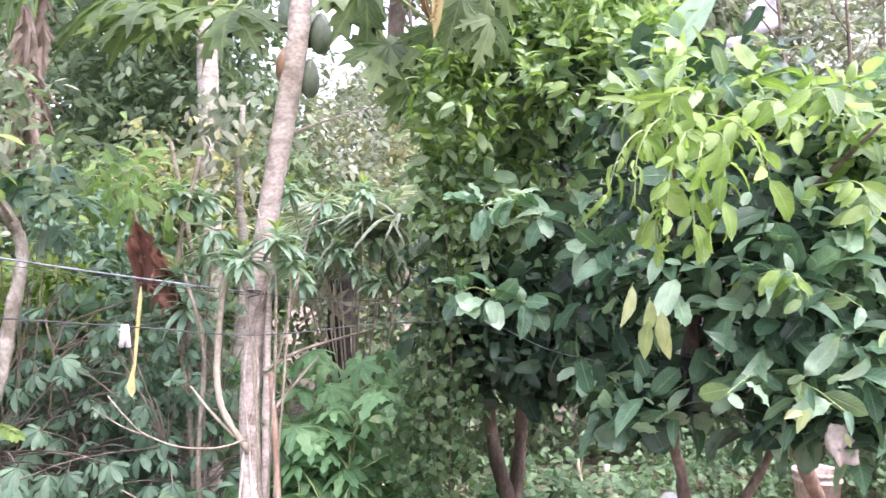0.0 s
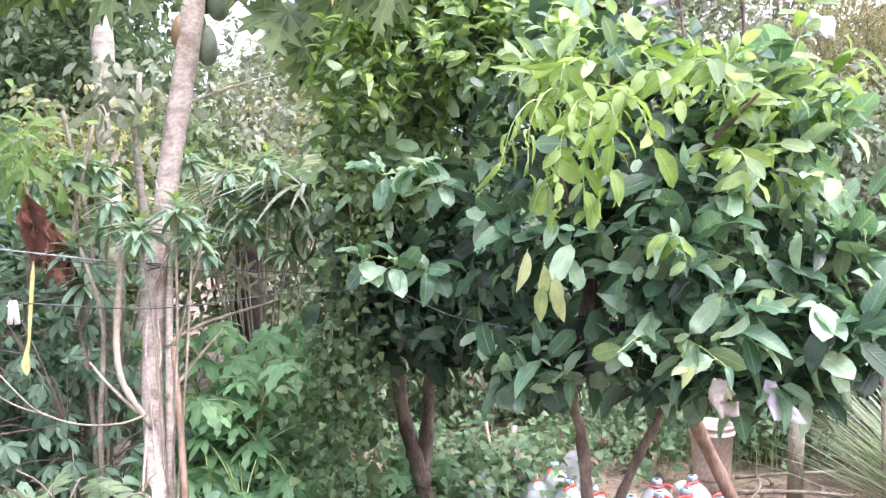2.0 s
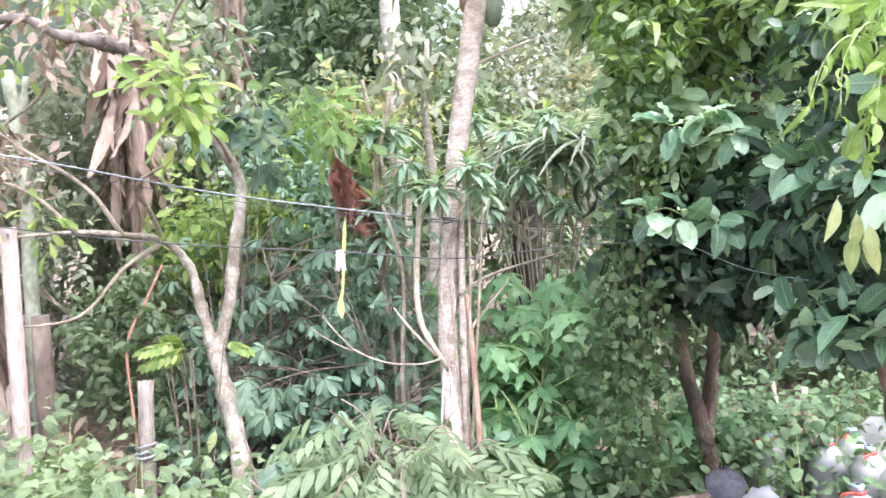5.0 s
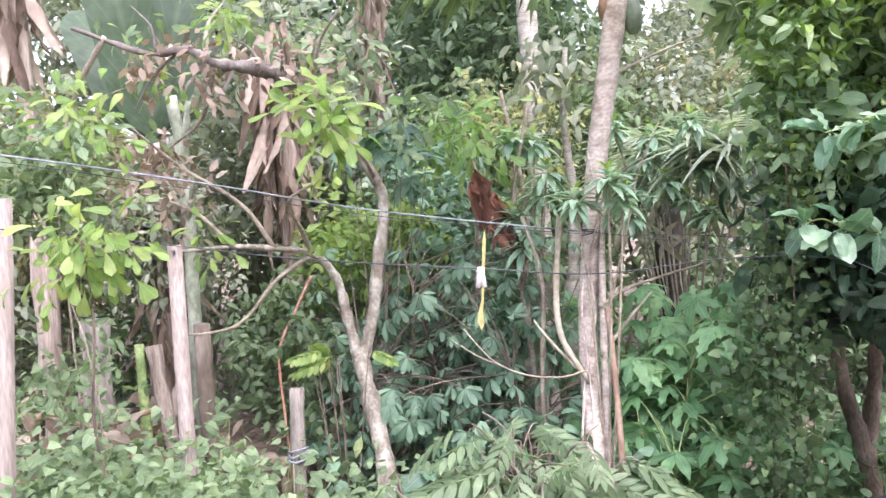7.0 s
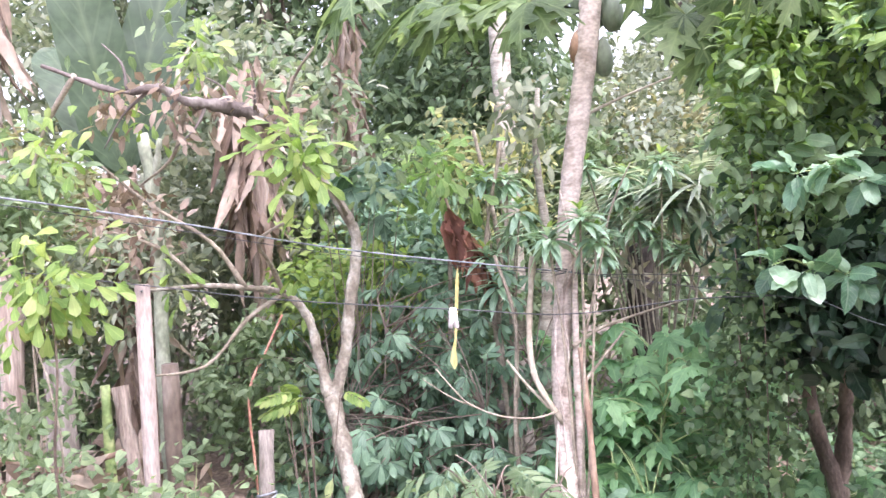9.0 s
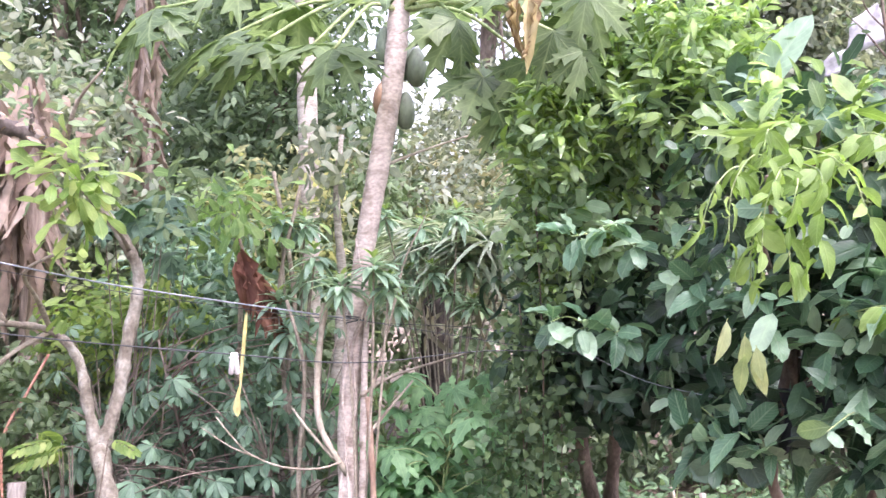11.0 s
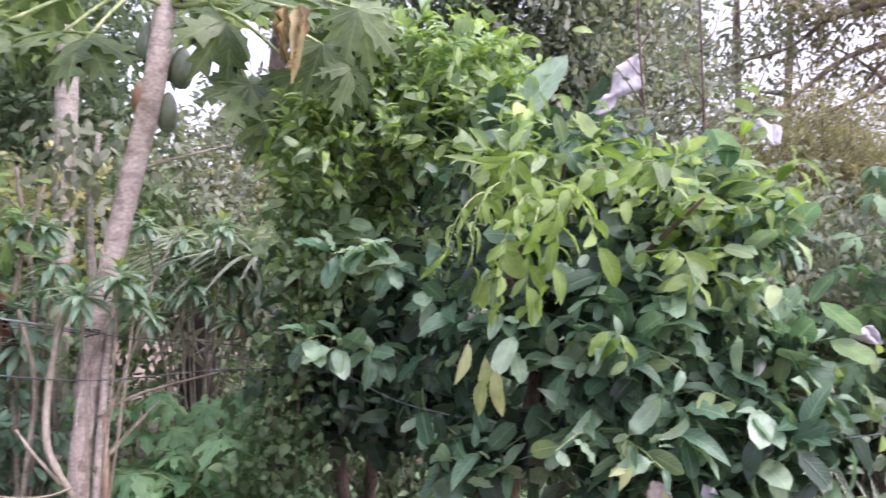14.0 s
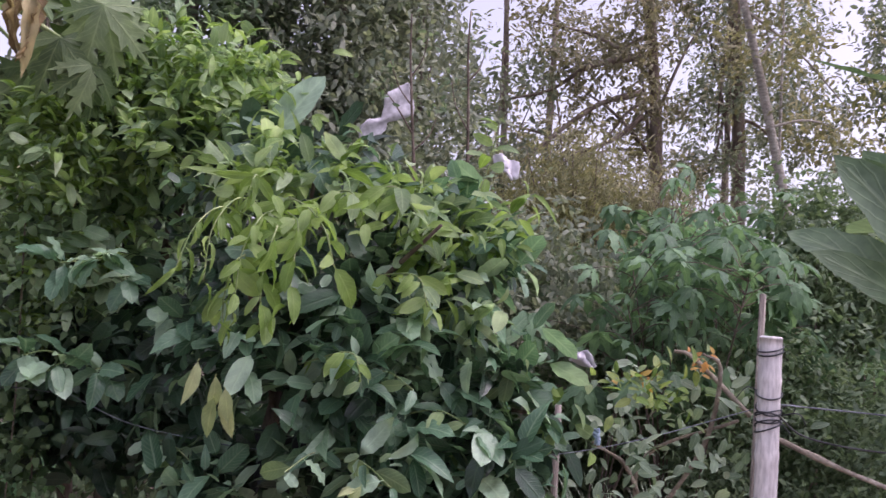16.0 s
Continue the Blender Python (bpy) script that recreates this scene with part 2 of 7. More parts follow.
FAR_BARK = rough_mat("far_bark", (0.12, 0.09, 0.07), (0.2, 0.16, 0.13), (0.3, 0.26, 0.22), 6, (1, 1, 0.4), 0.9, 0.6, 40)
TWIG = rough_mat("twig", (0.2, 0.17, 0.13), (0.3, 0.26, 0.2), (0.4, 0.36, 0.29), 14, (1, 1, 1), 0.85, 0.4, 90)
GREEN_STEM = rough_mat("green_stem", (0.17, 0.26, 0.09), (0.27, 0.36, 0.14), (0.4, 0.46, 0.22), 12, (1, 1, 1), 0.55, 0.2, 60)
RED_CANE = rough_mat("reddish_cane", (0.38, 0.17, 0.12), (0.5, 0.25, 0.18), (0.58, 0.34, 0.25), 14, (1, 1, 1), 0.7, 0.3, 60)
BROWN_STICK = rough_mat("brown_stick", (0.192, 0.123, 0.085), (0.288, 0.194, 0.142), (0.384, 0.290, 0.218), 14, (1, 1, 0.4), 0.8, 0.4, 80)
DRY_CANE = rough_mat("dry_pale_cane", (0.3, 0.265, 0.2), (0.39, 0.35, 0.275), (0.46, 0.43, 0.355), 10, (1, 1, 0.6), 0.75, 0.3, 70)
SAWN = rough_mat("sawn_pale_wood", (0.2, 0.165, 0.143), (0.24, 0.202, 0.178), (0.28, 0.242, 0.218), 5, (4, 4, 0.35), 0.75, 0.3, 40, 0.004)
GREYWOOD = rough_mat("weathered_grey_wood", (0.221, 0.187, 0.162), (0.340, 0.297, 0.264), (0.442, 0.399, 0.365), 8, (3, 3, 0.4), 0.85, 0.6, 60)
BAMBOO_DRY = rough_mat("weathered_bamboo", (0.580, 0.552, 0.552), (0.759, 0.731, 0.731), (0.883, 0.842, 0.828), 6, (2, 2, 0.4), 0.6, 0.3, 50, 0.004)
SOIL = rough_mat("soil", (0.112, 0.088, 0.064), (0.208, 0.160, 0.120), (0.320, 0.264, 0.192), 1.6, (1, 1, 1), 0.95, 1.0, 25, 0.03)
WIRE = rough_mat("dull_wire", (0.03, 0.033, 0.038), (0.05, 0.055, 0.06), (0.08, 0.085, 0.09), 20, (1, 1, 1), 0.5, 0.1, 90, 0.001)
PALE_WIRE = rough_mat("pale_wire", (0.13, 0.15, 0.17), (0.21, 0.235, 0.265), (0.3, 0.33, 0.355), 20, (1, 1, 1), 0.5, 0.1, 90, 0.001)
BUCKET = rough_mat("stained_beige_plastic", (0.5, 0.4, 0.34), (0.6, 0.5, 0.44), (0.66, 0.57, 0.51), 7, (1, 1, 0.6), 0.55, 0.15, 60, 0.003)
DUSTY = rough_mat("dusty_beige_cloth", (0.36, 0.31, 0.27), (0.44, 0.39, 0.35), (0.5, 0.46, 0.42), 9, (1, 1, 1), 0.9, 0.2, 70, 0.002)
PINWHITE = rough_mat("white_plastic", (0.78, 0.76, 0.76), (0.84, 0.82, 0.83), (0.88, 0.87, 0.88), 30, (1, 1, 1), 0.4, 0.1, 90, 0.001)
RAG = rough_mat("white_rag", (0.528, 0.510, 0.554), (0.642, 0.625, 0.678), (0.704, 0.695, 0.739), 5, (1, 1, 1), 0.8, 0.15, 22, 0.003)
YSTRAP = rough_mat("yellow_strap", (0.400, 0.336, 0.096), (0.496, 0.440, 0.160), (0.576, 0.528, 0.256), 12, (1, 1, 0.5), 0.6, 0.2, 80, 0.002)
BLACKCLOTH = rough_mat("black_cloth", (0.008, 0.009, 0.012), (0.014, 0.016, 0.02), (0.025, 0.027, 0.032), 12, (1, 1, 1), 0.8, 0.4, 120, 0.003)
STEEL = rough_mat("dark_spade_steel", (0.035, 0.04, 0.055), (0.06, 0.068, 0.09), (0.1, 0.11, 0.13), 14, (1, 1, 1), 0.45, 0.2, 80, 0.002)
CAPBLUE = rough_mat("blue_cap", (0.35, 0.5, 0.66), (0.42, 0.57, 0.73), (0.5, 0.64, 0.78), 30, (1, 1, 1), 0.4, 0.1, 90, 0.001)
CAPRED = rough_mat("red_ring", (0.62, 0.06, 0.04), (0.72, 0.09, 0.06), (0.78, 0.14, 0.1), 30, (1, 1, 1), 0.4, 0.1, 90, 0.001)
FRUIT = rough_mat("green_papaya_skin", (0.09, 0.14, 0.085), (0.14, 0.19, 0.125), (0.2, 0.25, 0.175), 9, (1, 1, 0.5), 0.45, 0.1, 50, 0.003)
FRUIT_BROWN = rough_mat("brown_papaya_skin", (0.264, 0.152, 0.091), (0.360, 0.237, 0.156), (0.416, 0.342, 0.234), 12, (1, 1, 0.6), 0.6, 0.3, 60, 0.004)


def clear_plastic():
    m, n, l, b = nodes_of("cloudy_clear_plastic")
    b.inputs["Base Color"].default_value = (0.86, 0.9, 0.93, 1)
    b.inputs["Roughness"].default_value = 0.22
    b.inputs["Transmission Weight"].default_value = 0.55
    b.inputs["IOR"].default_value = 1.3
    tc = n.new("ShaderNodeTexCoord")
    no = n.new("ShaderNodeTexNoise")
    no.inputs["Scale"].default_value = 9
    l.new(tc.outputs["Object"], no.inputs["Vector"])
    r = ramp(n, (0.4, (0.52, 0.56, 0.6)), (0.6, (0.74, 0.77, 0.8)))
    l.new(no.outputs[0], r.inputs[0])
    l.new(r.outputs[0], b.inputs["Base Color"])
    return m


PLASTIC = clear_plastic()


# ---- making meshes ----
def unit(a):
    a = np.asarray(a, float)
    return a / np.maximum(np.linalg.norm(a, axis=-1, keepdims=True), 1e-9)


PROFILE = {
    "ovate": lambda s: np.sin(np.pi * s ** 0.8) ** 0.7,
    "elliptic": lambda s: np.sin(np.pi * s) ** 0.55,
    "lance": lambda s: np.sin(np.pi * s ** 0.85),
    "obovate": lambda s: np.sin(np.pi * s ** 1.6) ** 0.8,
    "round": lambda s: np.sqrt(np.clip(1 - (2 * s ** 1.05 - 1) ** 2, 0, 1)) ** 0.85,
    "spoon": lambda s: s ** 0.9 * np.sqrt(np.clip(1 - s ** 6, 0, 1)) * 1.05 + 0.04 * (1 - s),
    "strap": lambda s: np.minimum(1, s * 9 + 0.25) * (1 - s ** 3),
    "heart": lambda s: np.sin(np.pi * (s * 0.9 + 0.1) ** 0.55) ** 0.8,
    "banana": lambda s: np.minimum(1, (s * 5) ** 0.6) * (1 - s ** 5) ** 0.7,
    "lobe": lambda s: (0.35 + 0.65 * np.sin(np.pi * s ** 1.1)) * (1 + 0.38 * np.sin(s * 19)) * (1 - s ** 6),
}


def blade(width=0.42, seg=4, shape="ovate", fold=0.25, droop=0.25, wave=0.0, stalk=0.0):
    """One leaf of length 1 along +y, its upper face to +z: vertices, triangles and UVs."""
    s = np.linspace(0, 1, seg + 1)
    half = PROFILE[shape](s) * width / 2
    half[-1] = 0.0
    if shape in ("ovate", "elliptic", "lance", "obovate"):
        half[0] = 0.0
    z = -droop * s ** 2
    y = stalk + (1 - stalk) * s * (1 - 0.25 * abs(droop) * s)
    v, uv, f = [], [], []
    for k in range(seg + 1):
        e = fold * half[k] + wave * math.sin(k * 2.4) * half[k]
        v += [(-half[k], y[k], z[k] + e), (0, y[k], z[k]), (half[k], y[k], z[k] + fold * half[k] - wave * math.sin(k * 2.4) * half[k])]
        uv += [(0, s[k]), (0.5, s[k]), (1, s[k])]
        if k:
            a, b = 3 * (k - 1), 3 * k
            for i in (0, 1):
                f += [(a + i, a + i + 1, b + i + 1), (a + i, b + i + 1, b + i)]
    if stalk:
        o = len(v)
        w = 0.012
        v += [(-w, 0, 0.03), (w, 0, 0.03), (-w, stalk, 0.0), (w, stalk, 0.0)]
        uv += [(0.5, 0)] * 4
        f += [(o, o + 1, o + 3), (o, o + 3, o + 2)]
    return np.array(v, float), np.array(f, int), np.array(uv, float)


def small_leaf(width, droop):
    """A small leaf of four triangles, for crowns far off."""
    w = width / 2
    v = [(0, 0, 0), (-0.85 * w, 0.25, 0.02), (0.85 * w, 0.25, 0.02), (-w, 0.6, -0.25 * droop), (w, 0.6, -0.25 * droop), (0, 1, -droop)]
    uv = [(0.5, 0), (0.1, 0.25), (0.9, 0.25), (0, 0.6), (1, 0.6), (0.5, 1)]
    return np.array(v, float), np.array([(0, 2, 1), (1, 2, 4), (1, 4, 3), (3, 4, 5)]), np.array(uv, float)


def join(*tpls):
    v, f, uv, o = [], [], [], 0
    for a, b, c in tpls:
        v.append(a)
        f.append(b + o)
        uv.append(c)
        o += len(a)
    return np.concatenate(v), np.concatenate(f), np.concatenate(uv)


def turned(tpl, m):
    v, f, uv = tpl
    m = np.array(m)
    return v @ m[:3, :3].T + m[:3, 3], f, uv


def palmate(lobes=7, spread=290, width=0.3, shape="lobe", seg=9, droop=0.3, dip=0.15):
    """A hand-shaped leaf of radius about 1, its lobes meeting at the stalk."""
    parts = []
    for k in range(lobes):
        u = k / (lobes - 1) - 0.5
        ln = 1.0 - 0.95 * abs(u) ** 1.6
        m = pose(0, 0, 0.002 * k, 0, 0, -u * spread) @ pose(0, 0, 0, -math.degrees(dip) * (0.6 + 0.5 * (k % 2))) @ Matrix.Diagonal((ln, ln, ln, 1))
        parts.append(turned(blade(width, seg, shape, 0.12, droop), m))
    return join(*parts)


def papaya_leaf(lobes=7, spread=250, droop=0.3, dip=0.2, teeth=1.0, wide=1.0):
    """A deeply cut papaya leaf of radius 1: long lobes with pointed side teeth, joined round the stalk."""
    ys = np.array([0.0, 0.16, 0.32, 0.44, 0.62, 0.6, 0.82, 0.78, 1.0])
    hw = np.array([0.0, 0.12, 0.23, 0.2, 0.19 + 0.16 * teeth, 0.15, 0.11 + 0.1 * teeth, 0.08, 0.0]) * wide
    ym = np.array([0.0, 0.16, 0.32, 0.42, 0.5, 0.6, 0.7, 0.78, 1.0])
    parts = []
    for k in range(lobes):
        u = k / (lobes - 1) - 0.5
        ln = 1.0 - 1.1 * abs(u) ** 1.7
        v, uv, f = [], [], []
        for i in range(9):
            z, zm = -droop * ys[i] ** 2 + 0.16 * hw[i], -droop * ym[i] ** 2
            j = 1 + 0.12 * math.sin(3.1 * i + 1.7 * k)
            v += [(-hw[i] * j, ys[i], z), (0, ym[i], zm), (hw[i] / j, ys[i] - 0.02, z)]
            uv += [(0, ys[i]), (0.5, ym[i]), (1, ys[i])]
            if i:
                a, b = 3 * (i - 1), 3 * i
                for c in (0, 1):
                    f += [(a + c, a + c + 1, b + c + 1), (a + c, b + c + 1, b + c)]
        tilt = math.degrees(dip) * (0.7 + 0.5 * (k % 2))
        m = pose(0, 0, 0.003 * k, 0, 0, -u * spread) @ pose(0, 0, 0, -tilt) @ Matrix.Diagonal((ln, ln, ln, 1))
        parts.append(turned((np.array(v, float), np.array(f, int), np.array(uv, float)), m))
    return join(*parts)


def pinnate(pairs=5, length=0.3, width=0.4, shape="elliptic", droop=0.25):
    """A feather of leaflets along a stalk of length 1."""
    parts = [blade(0.02, 3, "strap", 0.0, droop)]
    for k in range(pairs):
        s = 0.28 + 0.68 * k / (pairs - 1) if pairs > 1 else 0.6
        y, z = s * (1 - 0.25 * droop * s), -droop * s * s
        ln = length * (0.8 + 0.4 * math.sin(math.pi * (k + 1) / (pairs + 1)))
        for sgn in (-1, 1):
            m = pose(0, y, z, -22, 0, sgn * (62 - 22 * s)) @ Matrix.Diagonal((ln, ln, ln, 1))
            parts.append(turned(blade(width, 4, shape, 0.2, 0.25), m))
    m = pose(0, 1 - 0.25 * droop, -droop, -20, 0, 0) @ Matrix.Diagonal((length, length, length, 1))
    parts.append(turned(blade(width, 4, shape, 0.2, 0.25), m))
    return join(*parts)


class Foliage:
    """Collects many leaves into one mesh."""

    def __init__(self):
        self.v, self.f, self.uv, self.n = [], [], [], 0

    def put(self, tpl, at, along, up, size):
        at, along = np.atleast_2d(np.asarray(at, float)), unit(np.atleast_2d(along))
        count = len(at)
        up = np.broadcast_to(np.asarray(up, float), (count, 3))
        size = np.broadcast_to(np.asarray(size, float), (count,))
        z = unit(up - (up * along).sum(1, keepdims=True) * along + 1e-6)
        x = np.cross(along, z)
        v, f, uv = tpl
        p = at[:, None] + size[:, None, None] * (v[None, :, 0:1] * x[:, None] + v[None, :, 1:2] * along[:, None] + v[None, :, 2:3] * z[:, None])
        self.v.append(p.reshape(-1, 3))
        self.f.append((f[None] + (self.n + np.arange(count) * len(v))[:, None, None]).reshape(-1, 3))
        self.uv.append(np.tile(uv, (count, 1)))
        self.n += count * len(v)

    def mesh(self, name, material):
        return tri_mesh(name, np.concatenate(self.v), np.concatenate(self.f), np.concatenate(self.uv), material)


def tri_mesh(name, v, f, uv, material):
    me = bpy.data.meshes.new(name)
    me.vertices.add(len(v))
    me.vertices.foreach_set("co", v.astype(np.float32).ravel())
    me.loops.add(len(f) * 3)
    me.loops.foreach_set("vertex_index", f.astype(np.int32).ravel())
    me.polygons.add(len(f))
    me.polygons.foreach_set("loop_start", np.arange(0, len(f) * 3, 3, dtype=np.int32))
    me.polygons.foreach_set("use_smooth", np.ones(len(f), bool))
    if uv is not None:
        lay = me.uv_layers.new(name="UVMap")
        lay.data.foreach_set("uv", uv[f.ravel()].astype(np.float32).ravel())
    me.materials.append(material)
    me.update(calc_edges=True)
    me.validate()
    return me


def spline(pts, per=6):
    """A smooth line through the points."""
    p = np.asarray(pts, float)
    q = np.vstack([2 * p[0] - p[1], p, 2 * p[-1] - p[-2]])
    out = []
    for k in range(1, len(q) - 2):
        a, b, c, d = q[k - 1], q[k], q[k + 1], q[k + 2]
        for t in np.linspace(0, 1, per, endpoint=False):
            out.append(0.5 * (2 * b + (c - a) * t + (2 * a - 5 * b + 4 * c - d) * t * t + (3 * b - a - 3 * c + d) * t ** 3))
    out.append(q[-2])
    return np.array(out)


def tube(pts, r0, r1, sides=9, per=6, rough=0.08, rings=0.0, flat=1.0):
    """A round, slightly uneven stem along the points, capped at both ends."""
    c = spline(pts, per)
    k = len(c)
    t = unit(np.gradient(c, axis=0))
    side = unit(np.cross(t, np.broadcast_to((0.31, 0.9, 0.13), t.shape)))
    other = np.cross(t, side)
    rad = np.linspace(r0, r1, k)
    ang = np.linspace(0, 2 * np.pi, sides, endpoint=False)
    wob = 1 + rough * rng.standard_normal((k, sides)) * 0.6 + rough * rng.standard_normal((k, 1))
    if rings:
        wob = wob + rings * (np.arange(k) % 3 == 0)[:, None]
    rr = rad[:, None] * wob
    v = c[:, None] + rr[..., None] * (np.cos(ang)[None, :, None] * side[:, None] + flat * np.sin(ang)[None, :, None] * other[:, None])
    v = v.reshape(-1, 3)
    i, j = np.meshgrid(np.arange(k - 1), np.arange(sides), indexing="ij")
    a, b = i * sides + j, i * sides + (j + 1) % sides
    f = np.concatenate([np.stack([a, b, b + sides], -1).reshape(-1, 3), np.stack([a, b + sides, a + sides], -1).reshape(-1, 3)])
    v = np.vstack([v, c[:1], c[-1:]])
    j = np.arange(sides)
    f = np.vstack([f, np.stack([(j + 1) % sides, j, np.full(sides, k * sides)], -1), np.stack([(k - 1) * sides + j, (k - 1) * sides + (j + 1) % sides, np.full(sides, k * sides + 1)], -1)])
    return v, f, np.zeros((len(v), 2))


def lathe(profile, sides=20, squash=0.0):
    """A turned body round the z axis from (radius, height) pairs."""
    p = np.asarray(profile, float)
    ang = np.linspace(0, 2 * np.pi, sides, endpoint=False)
    v = np.stack([p[:, 0:1] * np.cos(ang), p[:, 0:1] * np.sin(ang) * (1 - squash), np.repeat(p[:, 1:2], sides, 1)], -1).reshape(-1, 3)
    k = len(p)
    i, j = np.meshgrid(np.arange(k - 1), np.arange(sides), indexing="ij")
    a, b = i * sides + j, i * sides + (j + 1) % sides
    f = np.concatenate([np.stack([a, b, b + sides], -1).reshape(-1, 3), np.stack([a, b + sides, a + sides], -1).reshape(-1, 3)])
    return v, f, np.zeros((len(v), 2))


def thing(name, at, label, category, group="", kind=""):
    ob = new(name)
    ob.location = at
    ob.empty_display_size = 0.1
    return tagged(ob, label, category, group, kind)


def part(name, data, material, parent, label=""):
    """A mesh, given as (vertices, triangles, UVs) or as mesh data in world places, under a thing or a part."""
    me = data if isinstance(data, bpy.types.Mesh) else tri_mesh(name, data[0], data[1], data[2], material)
    ob = new(name, me)
    ob.parent = parent
    if not parent.parent:
        ob.matrix_parent_inverse = Matrix.Translation(-parent.location)
    return tagged(ob, label)


def frame_of(along, up):
    y = Vector(along).normalized()
    z = Vector(up)
    z = (z - z.dot(y) * y + Vector((1e-5, 0, 0))).normalized()
    x = y.cross(z)
    return Matrix((x, y, z)).transposed()


def leaf_part(name, me, at, along, up, size, parent, label=""):
    ob = part(name, me, None, parent, label)
    ob.matrix_basis = Matrix.Translation(at) @ frame_of(along, up).to_4x4() @ Matrix.Diagonal((size, size, size, 1))
    return ob


def box_tris(x, y, z, bevel=0.003):
    """A box with worn edges, centred in x and y, standing on z = 0."""
    bm = bmesh.new()
    bmesh.ops.create_cube(bm, size=1, matrix=Matrix.Translation((0, 0, z / 2)) @ Matrix.Diagonal((x, y, z, 1)))
    bmesh.ops.bevel(bm, geom=bm.edges[:], offset=bevel, segments=2, affect="EDGES")
    bmesh.ops.triangulate(bm, faces=bm.faces[:])
    v = np.array([q.co[:] for q in bm.verts])
    f = np.array([[q.index for q in t.verts] for t in bm.faces])
    bm.free()
    return v, f, np.zeros((len(v), 2))


def rand_dirs(count):
    return unit(rng.standard_normal((count, 3)))


def in_ball(count, shell=0.0):
    return rand_dirs(count) * (shell + (1 - shell) * rng.random((count, 1)) ** (1 / 3))


OV_A, OV_B = blade(0.44, 4, "ovate", 0.22, 0.22), blade(0.4, 4, "elliptic", 0.35, 0.45, 0.12)
OV_C, OV_D = blade(0.48, 4, "elliptic", 0.12, 0.1, 0.1), blade(0.38, 4, "ovate", 0.5, 0.6)
RND_A, RND_B = blade(0.46, 6, "round", 0.22, 0.15, 0.05), blade(0.5, 6, "round", 0.12, 0.08, 0.12)
FAR_A, FAR_B = small_leaf(0.46, 0.15), small_leaf(0.38, 0.35)
LONG = blade(0.3, 5, "lance", 0.35, 0.55, 0.1)
HEART = blade(0.75, 4, "heart", 0.15, 0.3)
LANCE = blade(0.24, 4, "lance", 0.3, 0.35)
PAP_SIMPLE = palmate(7, 280, 0.34, "lobe", 6, 0.25)
HAND = palmate(7, 250, 0.26, "obovate", 4, 0.35, 0.3)
FEATHER = pinnate(5, 0.36, 0.3, "lance", 0.35)


def board(p0, p1, width, depth, face, bevel=0.003):
    """A sawn board from p0 to p1 whose broad side looks towards face."""
    p0, p1 = Vector(p0), Vector(p1)
    z = (p1 - p0).normalized()
    y = Vector(face)
    y = (y - y.dot(z) * z).normalized()
    m = Matrix((y.cross(z), y, z)).transposed().to_4x4()
    return turned(box_tris(width, depth, (p1 - p0).length, bevel), Matrix.Translation(p0) @ m)


WALL = rough_mat("plastered_wall", (0.4, 0.38, 0.34), (0.48, 0.46, 0.42), (0.52, 0.5, 0.46), 3, (1, 1, 1), 0.9, 0.3, 40)


# ---- ground ----
def ground():
    g = np.concatenate([-np.geomspace(400, 9, 12), np.linspace(-8, 8, 65), np.geomspace(9, 400, 12)])
    x, y = np.meshgrid(g, g + 3.0, indexing="ij")
    z = np.zeros_like(x)
    for i in range(x.shape[0]):
        for j in range(x.shape[1]):
            near = max(0.0, 1 - math.hypot(x[i, j], y[i, j] - 3) / 12)
            z[i, j] = near * (0.06 * noise.noise((x[i, j] * 0.9, y[i, j] * 0.9, 0)) + 0.025 * noise.noise((x[i, j] * 4, y[i, j] * 4, 3)))
    k = len(g)
    v = np.stack([x, y, z], -1).reshape(-1, 3)
    i, j = np.meshgrid(np.arange(k - 1), np.arange(k - 1), indexing="ij")
    a = i * k + j
    f = np.concatenate([np.stack([a, a + k, a + k + 1], -1).reshape(-1, 3), np.stack([a, a + k + 1, a + 1], -1).reshape(-1, 3)])
    return tagged(new("ground", tri_mesh("ground", v, f, np.zeros((len(v), 2)), SOIL)), "dark bare soil of a wooded garden", "ground", "", "structure")


ground()
# an unseen plain wall, added behind the camera to hold back low sky light
tagged(new("wall_house", tri_mesh("wall_house", *turned(box_tris(24, 0.2, 3.2, 0.01), pose(0, -8.5, -0.05)), WALL)), "plain plastered wall, unseen, added for shade", "wall", "", "structure")



